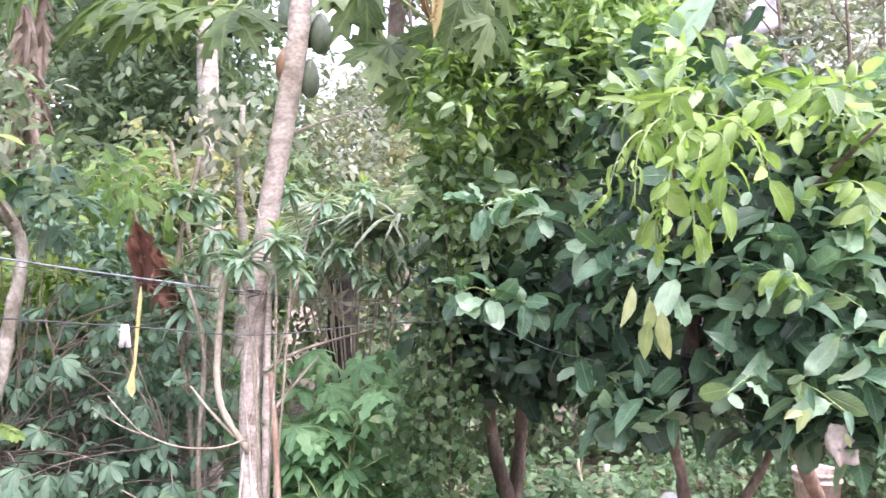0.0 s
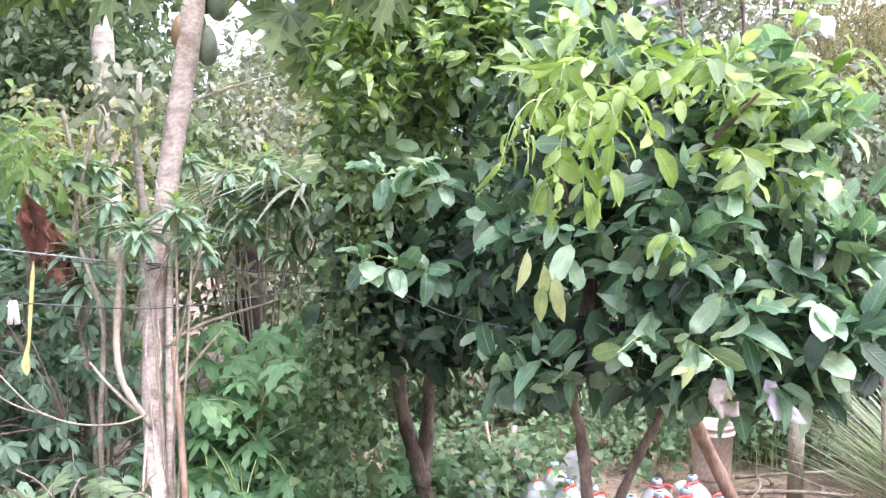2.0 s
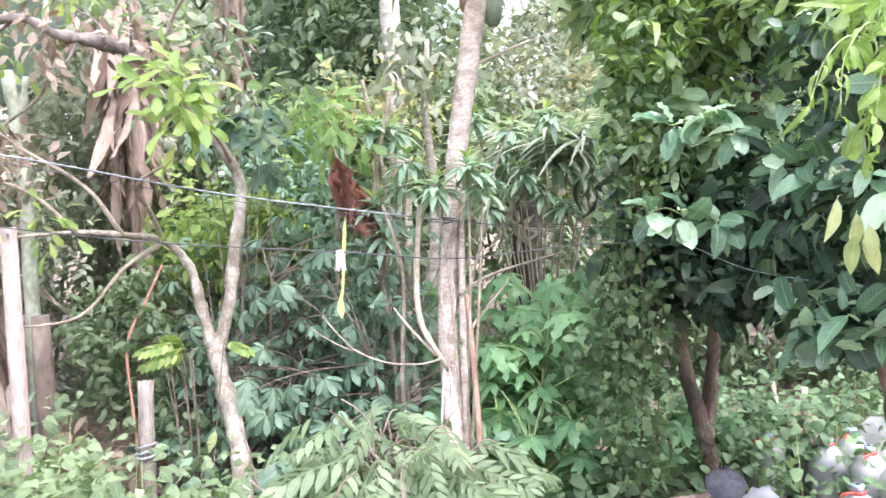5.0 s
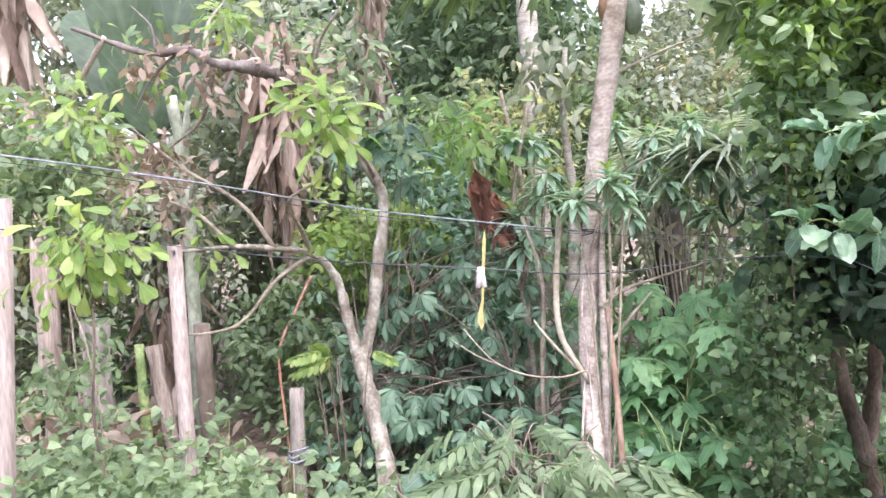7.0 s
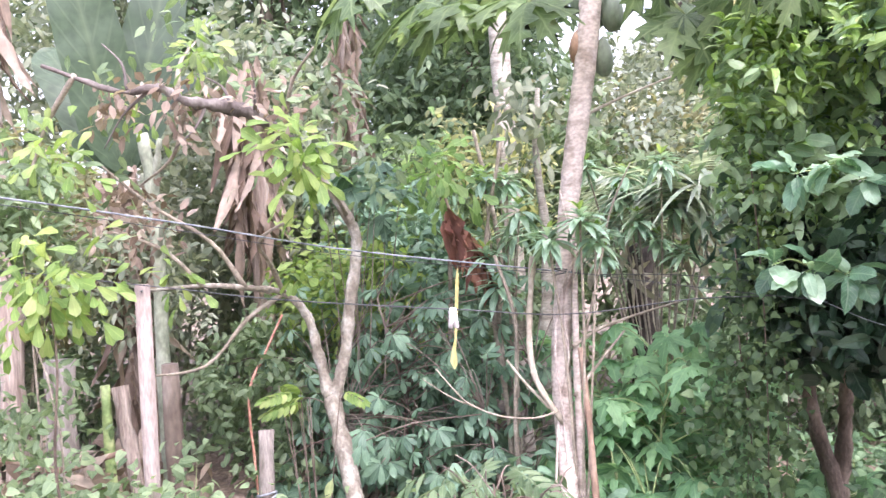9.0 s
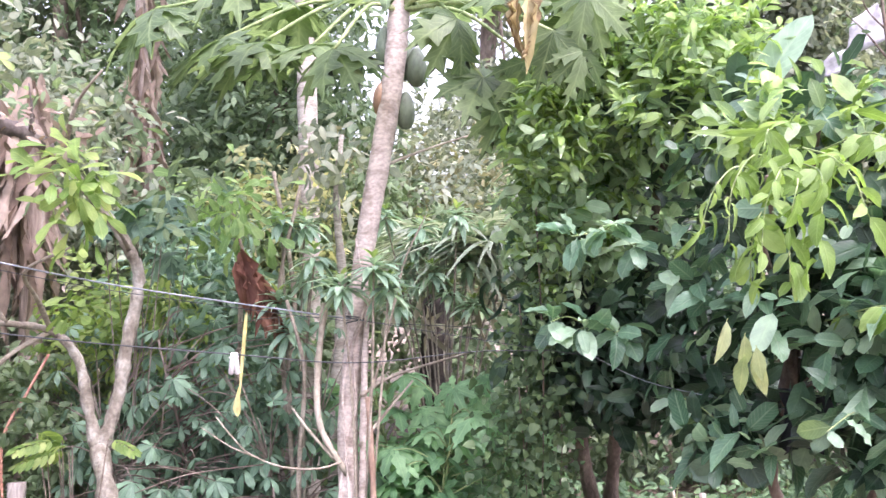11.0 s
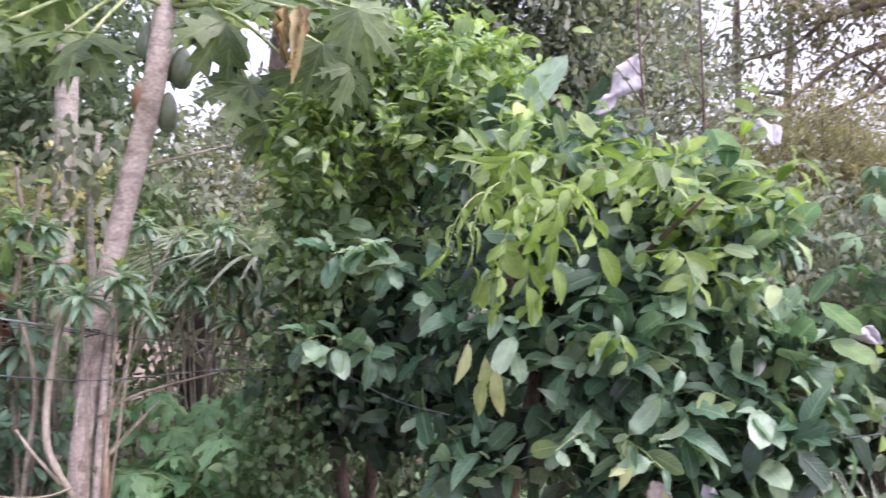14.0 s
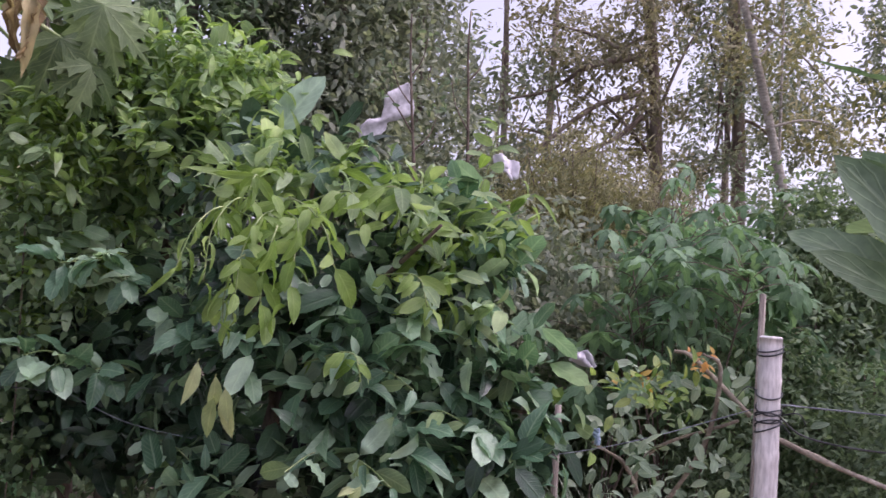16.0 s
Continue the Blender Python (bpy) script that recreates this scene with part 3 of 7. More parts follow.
# ---- the woods behind ----
def crown_mesh(blobs, clumps, per, size, material, spread=0.22, shell=0.35):
    """Leaves along short twigs, the twigs in loose clumps inside a few ellipsoids."""
    fo = Foliage()
    w = np.array([b[3] * b[4] * b[5] for b in blobs])
    pick = rng.choice(len(blobs), clumps, p=w / w.sum())
    b = np.array(blobs, float)[pick]
    mid = b[:, :3] + in_ball(clumps, shell) * b[:, 3:]
    sprigs, leaves = max(1, round(per / 8)), min(per, 8)
    count = clumps * sprigs
    base = np.repeat(mid, sprigs, 0) + rng.standard_normal((count, 3)) * spread * (0.45 + 0.6 * rng.random((count, 1)))
    lean = unit(0.5 * unit(base - np.repeat(mid, sprigs, 0)) + rand_dirs(count) + np.array([0, -0.15, -0.1]))
    face = unit(np.array([0, -0.3, 1.0]) + 0.55 * rng.standard_normal((count, 3)))
    side = unit(np.cross(lean, face))
    n = count * leaves
    u = np.tile(np.linspace(0, 1, leaves), count)[:, None]
    hand = np.where(np.tile(np.arange(leaves), count)[:, None] % 2, 1.0, -1.0)
    lean, face, side = (np.repeat(q, leaves, 0) for q in (lean, face, side))
    at = np.repeat(base, leaves, 0) + lean * (u - 0.5) * size * 3.2 + 0.25 * size * rng.standard_normal((n, 3)) - np.array([0, 0, 0.5]) * size * u * u
    along = unit(lean * (0.35 + 0.9 * u) + side * hand * (1.0 - 0.5 * u) + 0.35 * rng.standard_normal((n, 3)) + np.array([0, 0, -0.25]))
    up = unit(face + 0.3 * rng.standard_normal((n, 3)))
    s = size * (0.65 + 0.6 * rng.random(n))
    half = rng.random(n) < 0.5
    for sel, tpl in ((half, FAR_A), (~half, FAR_B)):
        fo.put(tpl, at[sel], along[sel], up[sel], s[sel])
    return fo.mesh("crown", material)


def woodland_tree(x, y, h, r, blobs, material, clumps, per, size, label, lean=(0, 0), bark=None, limbs=4, spread=0.25, fine=1.0):
    t = thing("tree", (x, y, 0), label, "tree", "trees of the wood behind")
    top = np.array([x + lean[0], y + lean[1], h])
    pts = [np.array([x, y, -0.1]), np.array([x + lean[0] * 0.2, y, h * 0.3]), np.array([x + lean[0] * 0.55 + 0.06, y + lean[1] * 0.5, h * 0.62]), top]
    part("trunk", tube(pts, r, r * 0.45, 10, 8, 0.06), bark or FAR_BARK, t)
    for k in range(limbs):
        b = blobs[k % len(blobs)]
        s = pts[1] + (top - pts[1]) * (0.25 + 0.6 * k / max(1, limbs))
        e = np.array(b[:3]) + in_ball(1)[0] * np.array(b[3:]) * 0.8
        m = (s + e) / 2 + np.array([0, 0, 0.15])
        part("limb", tube([s, m, e], r * 0.27, r * 0.06, 7, 5, 0.08), bark or FAR_BARK, t)
    part("crown", crown_mesh(blobs, int(clumps * 0.9), int(per * 3.2 * fine), size * 0.8 / fine ** 0.5, material, spread), material, t)
    return t


DENSE = "tall tree with dense dark green crown in the wood"
woodland_tree(-7.6, 5.8, 6.5, 0.13, [(-7.6, 5.8, 4.6, 1.3, 1.1, 1.6), (-7.9, 5.4, 2.6, 1.0, 0.9, 1.2)], WOODS, 300, 16, 0.16, DENSE)
woodland_tree(-6.2, 7.8, 7.0, 0.14, [(-6.0, 7.8, 4.6, 1.5, 1.1, 1.9), (-6.4, 7.6, 2.2, 1.3, 0.9, 1.3)], WOODS_GREY, 330, 16, 0.16, "tall tree with grey-green crown in the wood")
woodland_tree(-4.3, 7.0, 6.2, 0.11, [(-4.4, 7.0, 3.9, 1.2, 0.9, 1.5), (-4.0, 7.2, 2.0, 1.1, 0.8, 1.0)], WOODS, 330, 16, 0.14, DENSE)
woodland_tree(-3.2, 8.6, 7.0, 0.13, [(-3.3, 8.6, 4.6, 1.2, 1.0, 1.7), (-3.0, 8.4, 2.3, 1.1, 0.8, 1.2)], WOODS, 340, 16, 0.15, DENSE)
woodland_tree(-2.2, 6.6, 5.2, 0.08, [(-2.1, 6.6, 3.2, 0.85, 0.7, 1.0), (-1.9, 6.5, 1.8, 0.8, 0.7, 0.8)], WOODS, 300, 16, 0.13, "slender dark green tree behind the pale trunks")
woodland_tree(-0.75, 10.5, 7.5, 0.16, [(-0.4, 10.8, 5.6, 0.9, 0.9, 0.8), (0.2, 10.3, 3.3, 1.2, 0.9, 0.9)], WOODS_GREY, 200, 15, 0.15, "tall tree with thin crown against the sky", (0.2, 0))
woodland_tree(0.9, 8.6, 6.5, 0.12, [(0.9, 8.6, 4.3, 1.0, 0.9, 1.4), (0.5, 8.3, 2.3, 1.1, 0.8, 1.2)], WOODS, 320, 16, 0.14, DENSE)
woodland_tree(2.35, 8.4, 6.8, 0.1, [(2.3, 8.4, 4.7, 1.0, 0.8, 1.5), (2.5, 8.2, 2.8, 0.9, 0.8, 1.0)], WOODS_GREY, 330, 26, 0.13, "grey-green tree with a rag caught in it", (0.1, 0))
woodland_tree(3.6, 9.2, 7.2, 0.06, [(3.4, 9.2, 5.7, 0.8, 0.8, 1.0), (3.7, 9.3, 3.4, 0.9, 0.7, 1.1)], WOODS_GREY, 170, 24, 0.14, "grey-green tree with a thin crown", (0.1, 0))
# the tall trees with open crowns
open_tree = woodland_tree(9.5, 11.7, 8.6, 0.16, [(7.6, 11.4, 7.0, 1.6, 1.2, 1.1), (8.3, 11.6, 5.6, 1.2, 1.0, 0.8), (9.6, 11.2, 7.4, 1.2, 1.0, 1.2), (8.6, 11.6, 4.4, 1.3, 0.8, 0.5)], FAR_BROWN, 92, 24, 0.17, "tall dark-barked tree with open crown", (-1.15, -0.4), None, 7, 0.26, 1.6)
woodland_tree(11.2, 11.6, 9.0, 0.17, [(10.9, 11.4, 7.2, 1.3, 1.0, 1.4), (10.3, 11.3, 5.2, 0.9, 0.8, 0.9), (12.0, 11.2, 5.6, 0.9, 0.8, 1.1), (10.6, 11.4, 4.0, 1.0, 0.8, 0.6)], WOODS_GREY, 84, 24, 0.17, "tall brown-barked tree with open crown", (-1.2, -0.5), None, 6, 0.26, 1.6)
woodland_tree(10.0, 8.9, 8.0, 0.1, [(8.9, 9.0, 6.2, 0.9, 0.8, 1.2), (10.1, 8.8, 5.0, 0.7, 0.7, 0.9)], OLIVE, 34, 22, 0.14, "leaning pale-barked tree with thin olive crown", (-2.1, 0.1), PALE_BARK, 4, 0.3)
for pts in ([(8.45, 11.3, 5.6), (7.53, 11.31, 5.2), (6.51, 11.6, 4.27), (6.1, 11.7, 3.9)], [(8.4, 11.3, 6.2), (7.4, 11.25, 5.85), (6.9, 11.6, 5.45), (6.2, 11.7, 5.2)], [(8.5, 11.3, 5.2), (7.9, 11.3, 4.7), (7.0, 11.5, 4.3)]):
    part("limb", tube(pts, 0.06, 0.015, 7, 6, 0.08), FAR_BARK, open_tree)
woodland_tree(13.5, 9.6, 8.6, 0.2, [(13.2, 9.6, 6.6, 1.4, 1.0, 1.6), (13.0, 9.4, 4.2, 1.2, 0.9, 1.0)], WOODS_GREY, 80, 24, 0.17, "tall tree with open crown", (-0.4, 0))
woodland_tree(8.4, 14.5, 8.5, 0.12, [(8.2, 14.4, 4.6, 2.0, 0.9, 0.9), (10.4, 14.6, 5.2, 1.8, 0.9, 1.2), (6.4, 14.4, 5.6, 1.4, 0.9, 1.2), (9.2, 14.5, 7.2, 1.8, 0.9, 1.2)], FAR_BROWN, 56, 22, 0.17, "far brownish tree with a thin spreading crown", (0.2, 0), None, 5, 0.4)
woodland_tree(12.8, 14.2, 8.5, 0.12, [(12.6, 14.2, 4.8, 1.8, 0.9, 1.2), (13.2, 14.2, 6.8, 1.6, 0.9, 1.3)], WOODS_GREY, 44, 22, 0.17, "far tree with thin grey-green crown", (0.1, 0), None, 4, 0.4)
woodland_tree(6.6, 12.5, 8.0, 0.09, [(6.2, 12.4, 5.4, 1.2, 1.0, 1.3), (6.6, 12.2, 3.4, 1.5, 1.0, 1.0)], WOODS_GREY, 80, 24, 0.17, "far tree with thin grey-green crown", (-0.2, 0))


def shrub(x, y, h, blobs, material, clumps, per, size, label, spread=0.13, name="shrub", group="undergrowth of the wood", shell=0.45):
    t = thing(name, (x, y, 0), label, "shrub", group)
    for b in blobs[:3]:
        for _ in range(2):
            e = np.array(b[:3]) + in_ball(1)[0] * np.array(b[3:]) * 0.7
            s = np.array([x + rng.normal() * 0.08, y + rng.normal() * 0.08, -0.05])
            part("stem", tube([s, (s + e) / 2 + np.array([rng.normal() * 0.08, 0, 0.1]), e], min(0.018, 0.025 * b[3]), min(0.006, 0.01 * b[3]), 6, 4, 0.1), TWIG, t)
    part("foliage", crown_mesh(blobs, clumps, int(per * 2.0), size * 0.78, material, spread, shell), material, t)
    return t


DARKSHRUB = "dense dark green shrub at the edge of the wood"
for x, y, r, z, hh, mtl, cl, s, lb in (
    (-5.2, 4.6, 0.9, 0.8, 0.9, WOODS, 150, 0.12, DARKSHRUB),
    (-4.3, 5.4, 0.9, 1.0, 1.0, WOODS_GREY, 170, 0.12, "grey-green shrub at the edge of the wood"),
    (-3.0, 5.6, 0.9, 1.1, 1.1, WOODS_GREY, 190, 0.12, "grey-green shrub at the edge of the wood"),
    (-2.1, 5.2, 0.75, 1.3, 0.9, PINNATE, 190, 0.11, "light green shrub at the edge of the wood"),
    (-1.75, 5.4, 0.45, 1.95, 0.3, WOODS_SUNLIT, 70, 0.09, "shrub with small yellow-green sunlit leaves"),
    (-1.2, 5.9, 0.8, 1.2, 1.1, HERB, 190, 0.1, "light green shrub behind the pale trunks"),
    (-0.8, 6.45, 0.85, 1.9, 0.7, WOODS_GREY, 130, 0.1, "grey-green leaved bush in the wood"),
    (-0.9, 6.6, 0.8, 2.1, 0.6, OLIVE, 80, 0.1, "olive and yellow-brown leaved bush in the wood"),
    (-0.75, 7.6, 0.8, 2.3, 0.9, WOODS_GREY, 170, 0.11, "grey-green bush under the gap of sky"),
    (0.1, 6.3, 0.8, 1.1, 1.2, WOODS, 180, 0.12, DARKSHRUB),
    (1.2, 6.4, 0.9, 0.9, 1.0, WOODS, 170, 0.12, DARKSHRUB),
    (2.4, 6.6, 0.9, 0.8, 1.0, WOODS, 160, 0.12, DARKSHRUB),
    (3.5, 6.4, 0.9, 1.2, 1.25, WOODS, 260, 0.12, DARKSHRUB),
    (4.6, 6.9, 0.9, 1.2, 1.2, WOODS, 230, 0.13, DARKSHRUB),
    (5.7, 6.6, 1.0, 1.2, 1.2, WOODS, 230, 0.13, DARKSHRUB),
    (5.2, 5.2, 0.8, 1.0, 1.0, WOODS, 200, 0.11, DARKSHRUB),
    (4.4, 4.0, 0.7, 0.8, 0.9, WOODS, 330, 0.07, DARKSHRUB),
    (5.6, 4.2, 0.9, 1.2, 1.2, WOODS, 330, 0.08, DARKSHRUB),
    (4.7, 2.9, 0.8, 1.0, 1.1, WOODS, 330, 0.065, DARKSHRUB),
    (7.2, 6.2, 1.2, 1.3, 1.4, PAPAYA_LOW, 220, 0.15, "tall bright green bush under the open trees"),
    (7.4, 8.6, 1.3, 1.4, 1.5, WOODS, 220, 0.15, DARKSHRUB),
    (-3.9, 3.6, 0.55, 1.7, 0.5, OLIVE, 110, 0.09, "olive-brown leafy bush by the bananas"),
    (-2.9, 3.3, 0.33, 1.5, 0.25, WOODS_GREY, 60, 0.075, "grey-green leafy bush by the bananas"),
    (-2.3, 3.5, 0.3, 0.85, 0.4, PINNATE, 55, 0.08, "light green leafy bush behind the fence"),
    (-2.0, 3.95, 0.4, 1.28, 0.26, LIME, 55, 0.08, "yellow-green leafy bush behind the forked tree"),
    (-3.0, 4.6, 0.6, 2.2, 0.7, WOODS_GREY, 150, 0.11, "grey-green leafy bush by the bananas"),
    (-2.5, 2.25, 0.2, 0.95, 0.25, HERB, 14, 0.06, "small-leaved green bush behind the fence posts"),
    (-2.5, 2.2, 0.24, 1.8, 0.2, HERB, 34, 0.075, "pale green leafy bush leaning on the fence wires"),
    (-5.0, 4.2, 0.9, 2.7, 0.9, WOODS_GREY, 170, 0.12, "grey-green leafy bush by the bananas"),
    (-4.6, 3.4, 0.7, 1.3, 0.9, WOODS_GREY, 150, 0.11, "grey-green leafy bush by the bananas"),
    (-1.85, 4.4, 0.4, 1.2, 0.6, CASSAVA, 110, 0.1, "blue-green leafy bush behind the forked tree"),
    (8.6, 5.4, 1.2, 2.0, 1.6, PINNATE, 230, 0.16, "tall light green bush under the open trees"),
    (6.6, 4.6, 1.0, 1.6, 1.4, PINNATE, 200, 0.13, "tall light green bush under the open trees"),
    (9.5, 7.2, 1.5, 1.8, 1.7, WOODS, 200, 0.17, DARKSHRUB),
    (6.4, 3.0, 1.0, 1.3, 1.3, WOODS, 300, 0.085, DARKSHRUB),
    (5.2, 6.0, 0.6, 2.2, 0.45, PAPAYA_LOW, 150, 0.09, "bright green feathery bush under the open trees"),
    (5.3, 4.5, 0.6, 2.3, 0.6, PINNATE, 170, 0.08, "pale green feathery bush by the banana plant"),
    (3.2, 5.5, 0.75, 1.9, 0.55, WOODS_GREY, 150, 0.1, "grey-green leaved bush with a few red fruits"),
):
    shrub(x, y, 0, [(x, y, z, r, r * 0.8, hh)], mtl, cl, 16, s, lb, min(0.15, 0.35 * r))

# feathery bamboo-like clump, yellowish in the open light
BAM = small_leaf(0.13, 0.3)


def feathery_clump(x, y, h, count, material, label):
    t = thing("bamboo_clump", (x, y, 0), label, "bamboo")
    fo = Foliage()
    for k in range(count):
        a = rng.random() * 6.283
        top = np.array([x + math.cos(a) * 0.9 * rng.random(), y + math.sin(a) * 0.7 * rng.random(), h * (0.75 + 0.3 * rng.random())])
        s = np.array([x + rng.normal() * 0.15, y + rng.normal() * 0.15, -0.05])
        mid = (s + top) / 2 + np.array([0, 0, 0.3])
        part("culm", tube([s, mid, top], 0.014, 0.004, 6, 5, 0.04), FAR_BARK, t)
        line = spline([s, mid, top], 40)
        at = line[rng.integers(20, len(line), 750)] + rng.standard_normal((750, 3)) * np.array([0.24, 0.2, 0.2])
        fo.put(BAM, at, unit(rand_dirs(750) + np.array([0, 0, -0.5])), rand_dirs(750) + np.array([0, 0, 0.8]), 0.08 + 0.06 * rng.random(750))
    part("foliage", fo.mesh("foliage", material), material, t)


feathery_clump(5.0, 7.5, 3.45, 30, OLIVE, "feathery yellow-green bamboo clump at the wood's edge")
feathery_clump(5.9, 7.6, 3.3, 26, FAR_BROWN, "feathery brownish bamboo clump at the wood's edge")


# ---- pale trunks behind the papaya ----
def plain_trunk(name, pts, r0, r1, material, label, category, rough=0.05, rings=0.0, sides=12, per=8):
    t = thing(name, tuple(pts[0][:2]) + (0,), label, category)
    part("trunk", tube(pts, r0, r1, sides, per, rough, rings), material, t)
    return t


pale_tree = plain_trunk("pale_tree", [(-1.42, 5.15, -0.1), (-1.43, 5.15, 0.6), (-1.44, 5.2, 1.3), (-1.45, 5.2, 2.1), (-1.47, 5.2, 2.9), (-1.52, 5.25, 3.8), (-1.5, 5.3, 5.0)], 0.075, 0.055, PALE_BARK, "slender straight tree with pale ringed bark", "tree", 0.03, 0.05)
part("crown", crown_mesh([(-1.5, 5.3, 4.9, 0.9, 0.8, 0.7), (-2.3, 5.4, 4.2, 0.6, 0.5, 0.4)], 120, 14, 0.13, WOODS, 0.2), WOODS, pale_tree)
sapling = plain_trunk("sapling", [(-0.96, 3.95, -0.05), (-0.99, 4.05, 0.9), (-0.97, 4.1, 1.5), (-1.0, 4.09, 1.95), (-0.97, 4.06, 2.3)], 0.04, 0.012, PALE_BARK, "slender pale grey sapling trunk beside the papaya trunk", "tree", 0.08)
part("crown", crown_mesh([(-0.98, 4.0, 2.25, 0.16, 0.14, 0.16), (-1.05, 4.0, 2.0, 0.1, 0.1, 0.1)], 26, 6, 0.085, WOODS_GREY, 0.06), WOODS_GREY, sapling)
plain_trunk("thin_sapling", [(-1.3, 3.9, -0.05), (-1.22, 3.95, 1.0), (-1.18, 3.95, 1.5), (-1.27, 3.9, 2.1)], 0.018, 0.01, TWIG, "thin bare upright sapling among the leaves", "sapling", 0.1, 0, 7)
plain_trunk("thin_sapling", [(-1.02, 3.5, -0.05), (-1.06, 3.5, 0.9), (-1.13, 3.55, 1.5), (-1.05, 3.6, 2.0)], 0.014, 0.008, TWIG, "thin bare upright sapling among the leaves", "sapling", 0.1, 0, 7)
plain_trunk("thin_sapling", [(-0.9, 3.3, -0.05), (-0.95, 3.25, 0.7), (-0.93, 3.25, 1.2), (-1.02, 3.3, 1.5)], 0.013, 0.007, TWIG, "thin bare upright sapling among the leaves", "sapling", 0.1, 0, 7)

# ---- papaya tree ----
PAPAYA_LEAF = [tri_mesh("leaf", *papaya_leaf(k, sp, d, dip, 1.0, w), PAPAYA) for k, sp, d, dip, w in ((7, 250, 0.25, 0.1, 1.0), (9, 280, 0.4, 0.3, 0.9), (7, 180, 0.25, 0.25, 0.68))]
papaya = thing("papaya_tree", (-0.69, 2.95, 0), "papaya tree with leaning pale ringed trunk, fruits and lobed leaves", "tree")
part("trunk", tube([(-0.69, 2.93, -0.1), (-0.69, 2.96, 0.4), (-0.69, 3.02, 0.7), (-0.725, 3.14, 1.05), (-0.7, 3.19, 1.41), (-0.69, 3.23, 1.62), (-0.66, 3.25, 1.85), (-0.62, 3.27, 2.1), (-0.58, 3.31, 2.4), (-0.56, 3.34, 2.68), (-0.555, 3.35, 2.85)], 0.037, 0.046, 16, 9, 0.022, 0.0), BARK, papaya)
CROWN_TOP = np.array([-0.56, 3.34, 2.76])
for k, (x, y, z, s, d, u) in enumerate((
    (-0.86, 3.1, 2.5, 0.3, (-0.7, -0.5, -0.15), (0.1, 0.1, 1)), (-1.05, 3.05, 2.5, 0.3, (-0.9, -0.2, -0.25), (0, -0.1, 1)), (-1.24, 3.15, 2.55, 0.32, (-0.9, 0.2, -0.3), (-0.2, -0.3, 1)),
    (-0.74, 2.95, 2.44, 0.24, (-0.2, -0.8, -0.45), (0, -0.5, 0.8)), (-0.5, 2.8, 2.62, 0.3, (0.1, -1, -0.2), (0, -0.1, 1)), (-1.5, 3.1, 2.66, 0.3, (-0.9, -0.3, -0.3), (0, -0.2, 1)),
    (-0.2, 3.12, 2.36, 0.25, (0.5, -0.5, -0.7), (0.3, -0.6, 0.6)), (-0.02, 3.12, 2.42, 0.27, (0.6, -0.25, -0.9), (0.5, -0.8, 0.3)), (0.13, 3.05, 2.56, 0.27, (0.5, -0.2, -0.85), (0.2, -0.9, 0.4)),
    (0.22, 3.0, 2.66, 0.28, (0.8, -0.3, -0.5), (0.2, -0.6, 0.8)), (-0.08, 3.0, 2.66, 0.28, (0.3, -0.8, -0.35), (0, -0.3, 1)), (-0.3, 3.1, 2.58, 0.24, (0.4, -0.4, -0.7), (0.4, -0.6, 0.6)),
    (-0.12, 3.22, 2.26, 0.22, (0.3, -0.2, -1), (0.3, -0.9, 0.2)), (0.06, 2.72, 2.42, 0.2, (0.15, -0.1, -1), (-0.2, -1, 0.2)), (0.17, 2.7, 2.54, 0.21, (0.35, -0.1, -1), (0.2, -1, 0.3)), (0.16, 2.74, 2.36, 0.19, (0.3, 0, -1), (0.5, -0.9, 0.2)), (-0.4, 3.85, 2.9, 0.28, (0.2, 1, -0.1), (0, 0, 1)), (-1.1, 3.7, 2.85, 0.28, (-0.6, 0.7, -0.1), (0, 0, 1)),
    (0.2, 3.7, 2.85, 0.28, (0.8, 0.5, -0.1), (0, 0, 1)), (-1.0, 2.7, 2.66, 0.27, (-0.5, -0.8, -0.2), (0, -0.1, 1)),
)):
    at = np.array([x, y, z])
    out = unit((at - CROWN_TOP) * np.array([1, 1, 0.2]))
    mid = (CROWN_TOP + at) / 2 + np.array([0, 0, 0.06])
    pet = part("petiole", tube([CROWN_TOP + out * 0.03 - np.array([0, 0, 0.02 * (k % 4)]), mid, at], 0.01, 0.006, 7, 5, 0.03), GREEN_STEM, papaya)
    leaf_part("leaf", PAPAYA_LEAF[2 if d[2] < -0.8 else k % 2], at, np.array(d) + 0.1 * rng.standard_normal(3), np.array(u) + 0.12 * rng.standard_normal(3), s * 1.12, pet)
BODY = [(0.0, 0.0), (0.25, 0.03), (0.45, 0.14), (0.56, 0.32), (0.55, 0.52), (0.46, 0.72), (0.28, 0.9), (0.1, 0.985), (0.0, 1.0)]
for x, y, z, s, w, mt, lb in ((-0.625, 3.36, 2.47, 0.17, 0.04, FRUIT, "unripe green papaya"), (-0.49, 3.36, 2.38, 0.17, 0.045, FRUIT, "unripe green papaya"), (-0.53, 3.33, 2.2, 0.16, 0.04, FRUIT, "unripe green papaya"), (-0.622, 3.31, 2.25, 0.15, 0.042, FRUIT_BROWN, "browned papaya"), (-0.55, 3.42, 2.42, 0.19, 0.045, FRUIT, "unripe green papaya")):
    v, f, uv = lathe([(r * w / 0.56, h * s) for r, h in BODY], 16)
    part("fruit", (v + np.array([x, y, z]), f, uv), mt, papaya, lb)
dry = Foliage()
ring = np.array([(math.cos(a), 0.6 * math.sin(a), 0.0) for a in np.arange(9) * 2 * math.pi / 9])
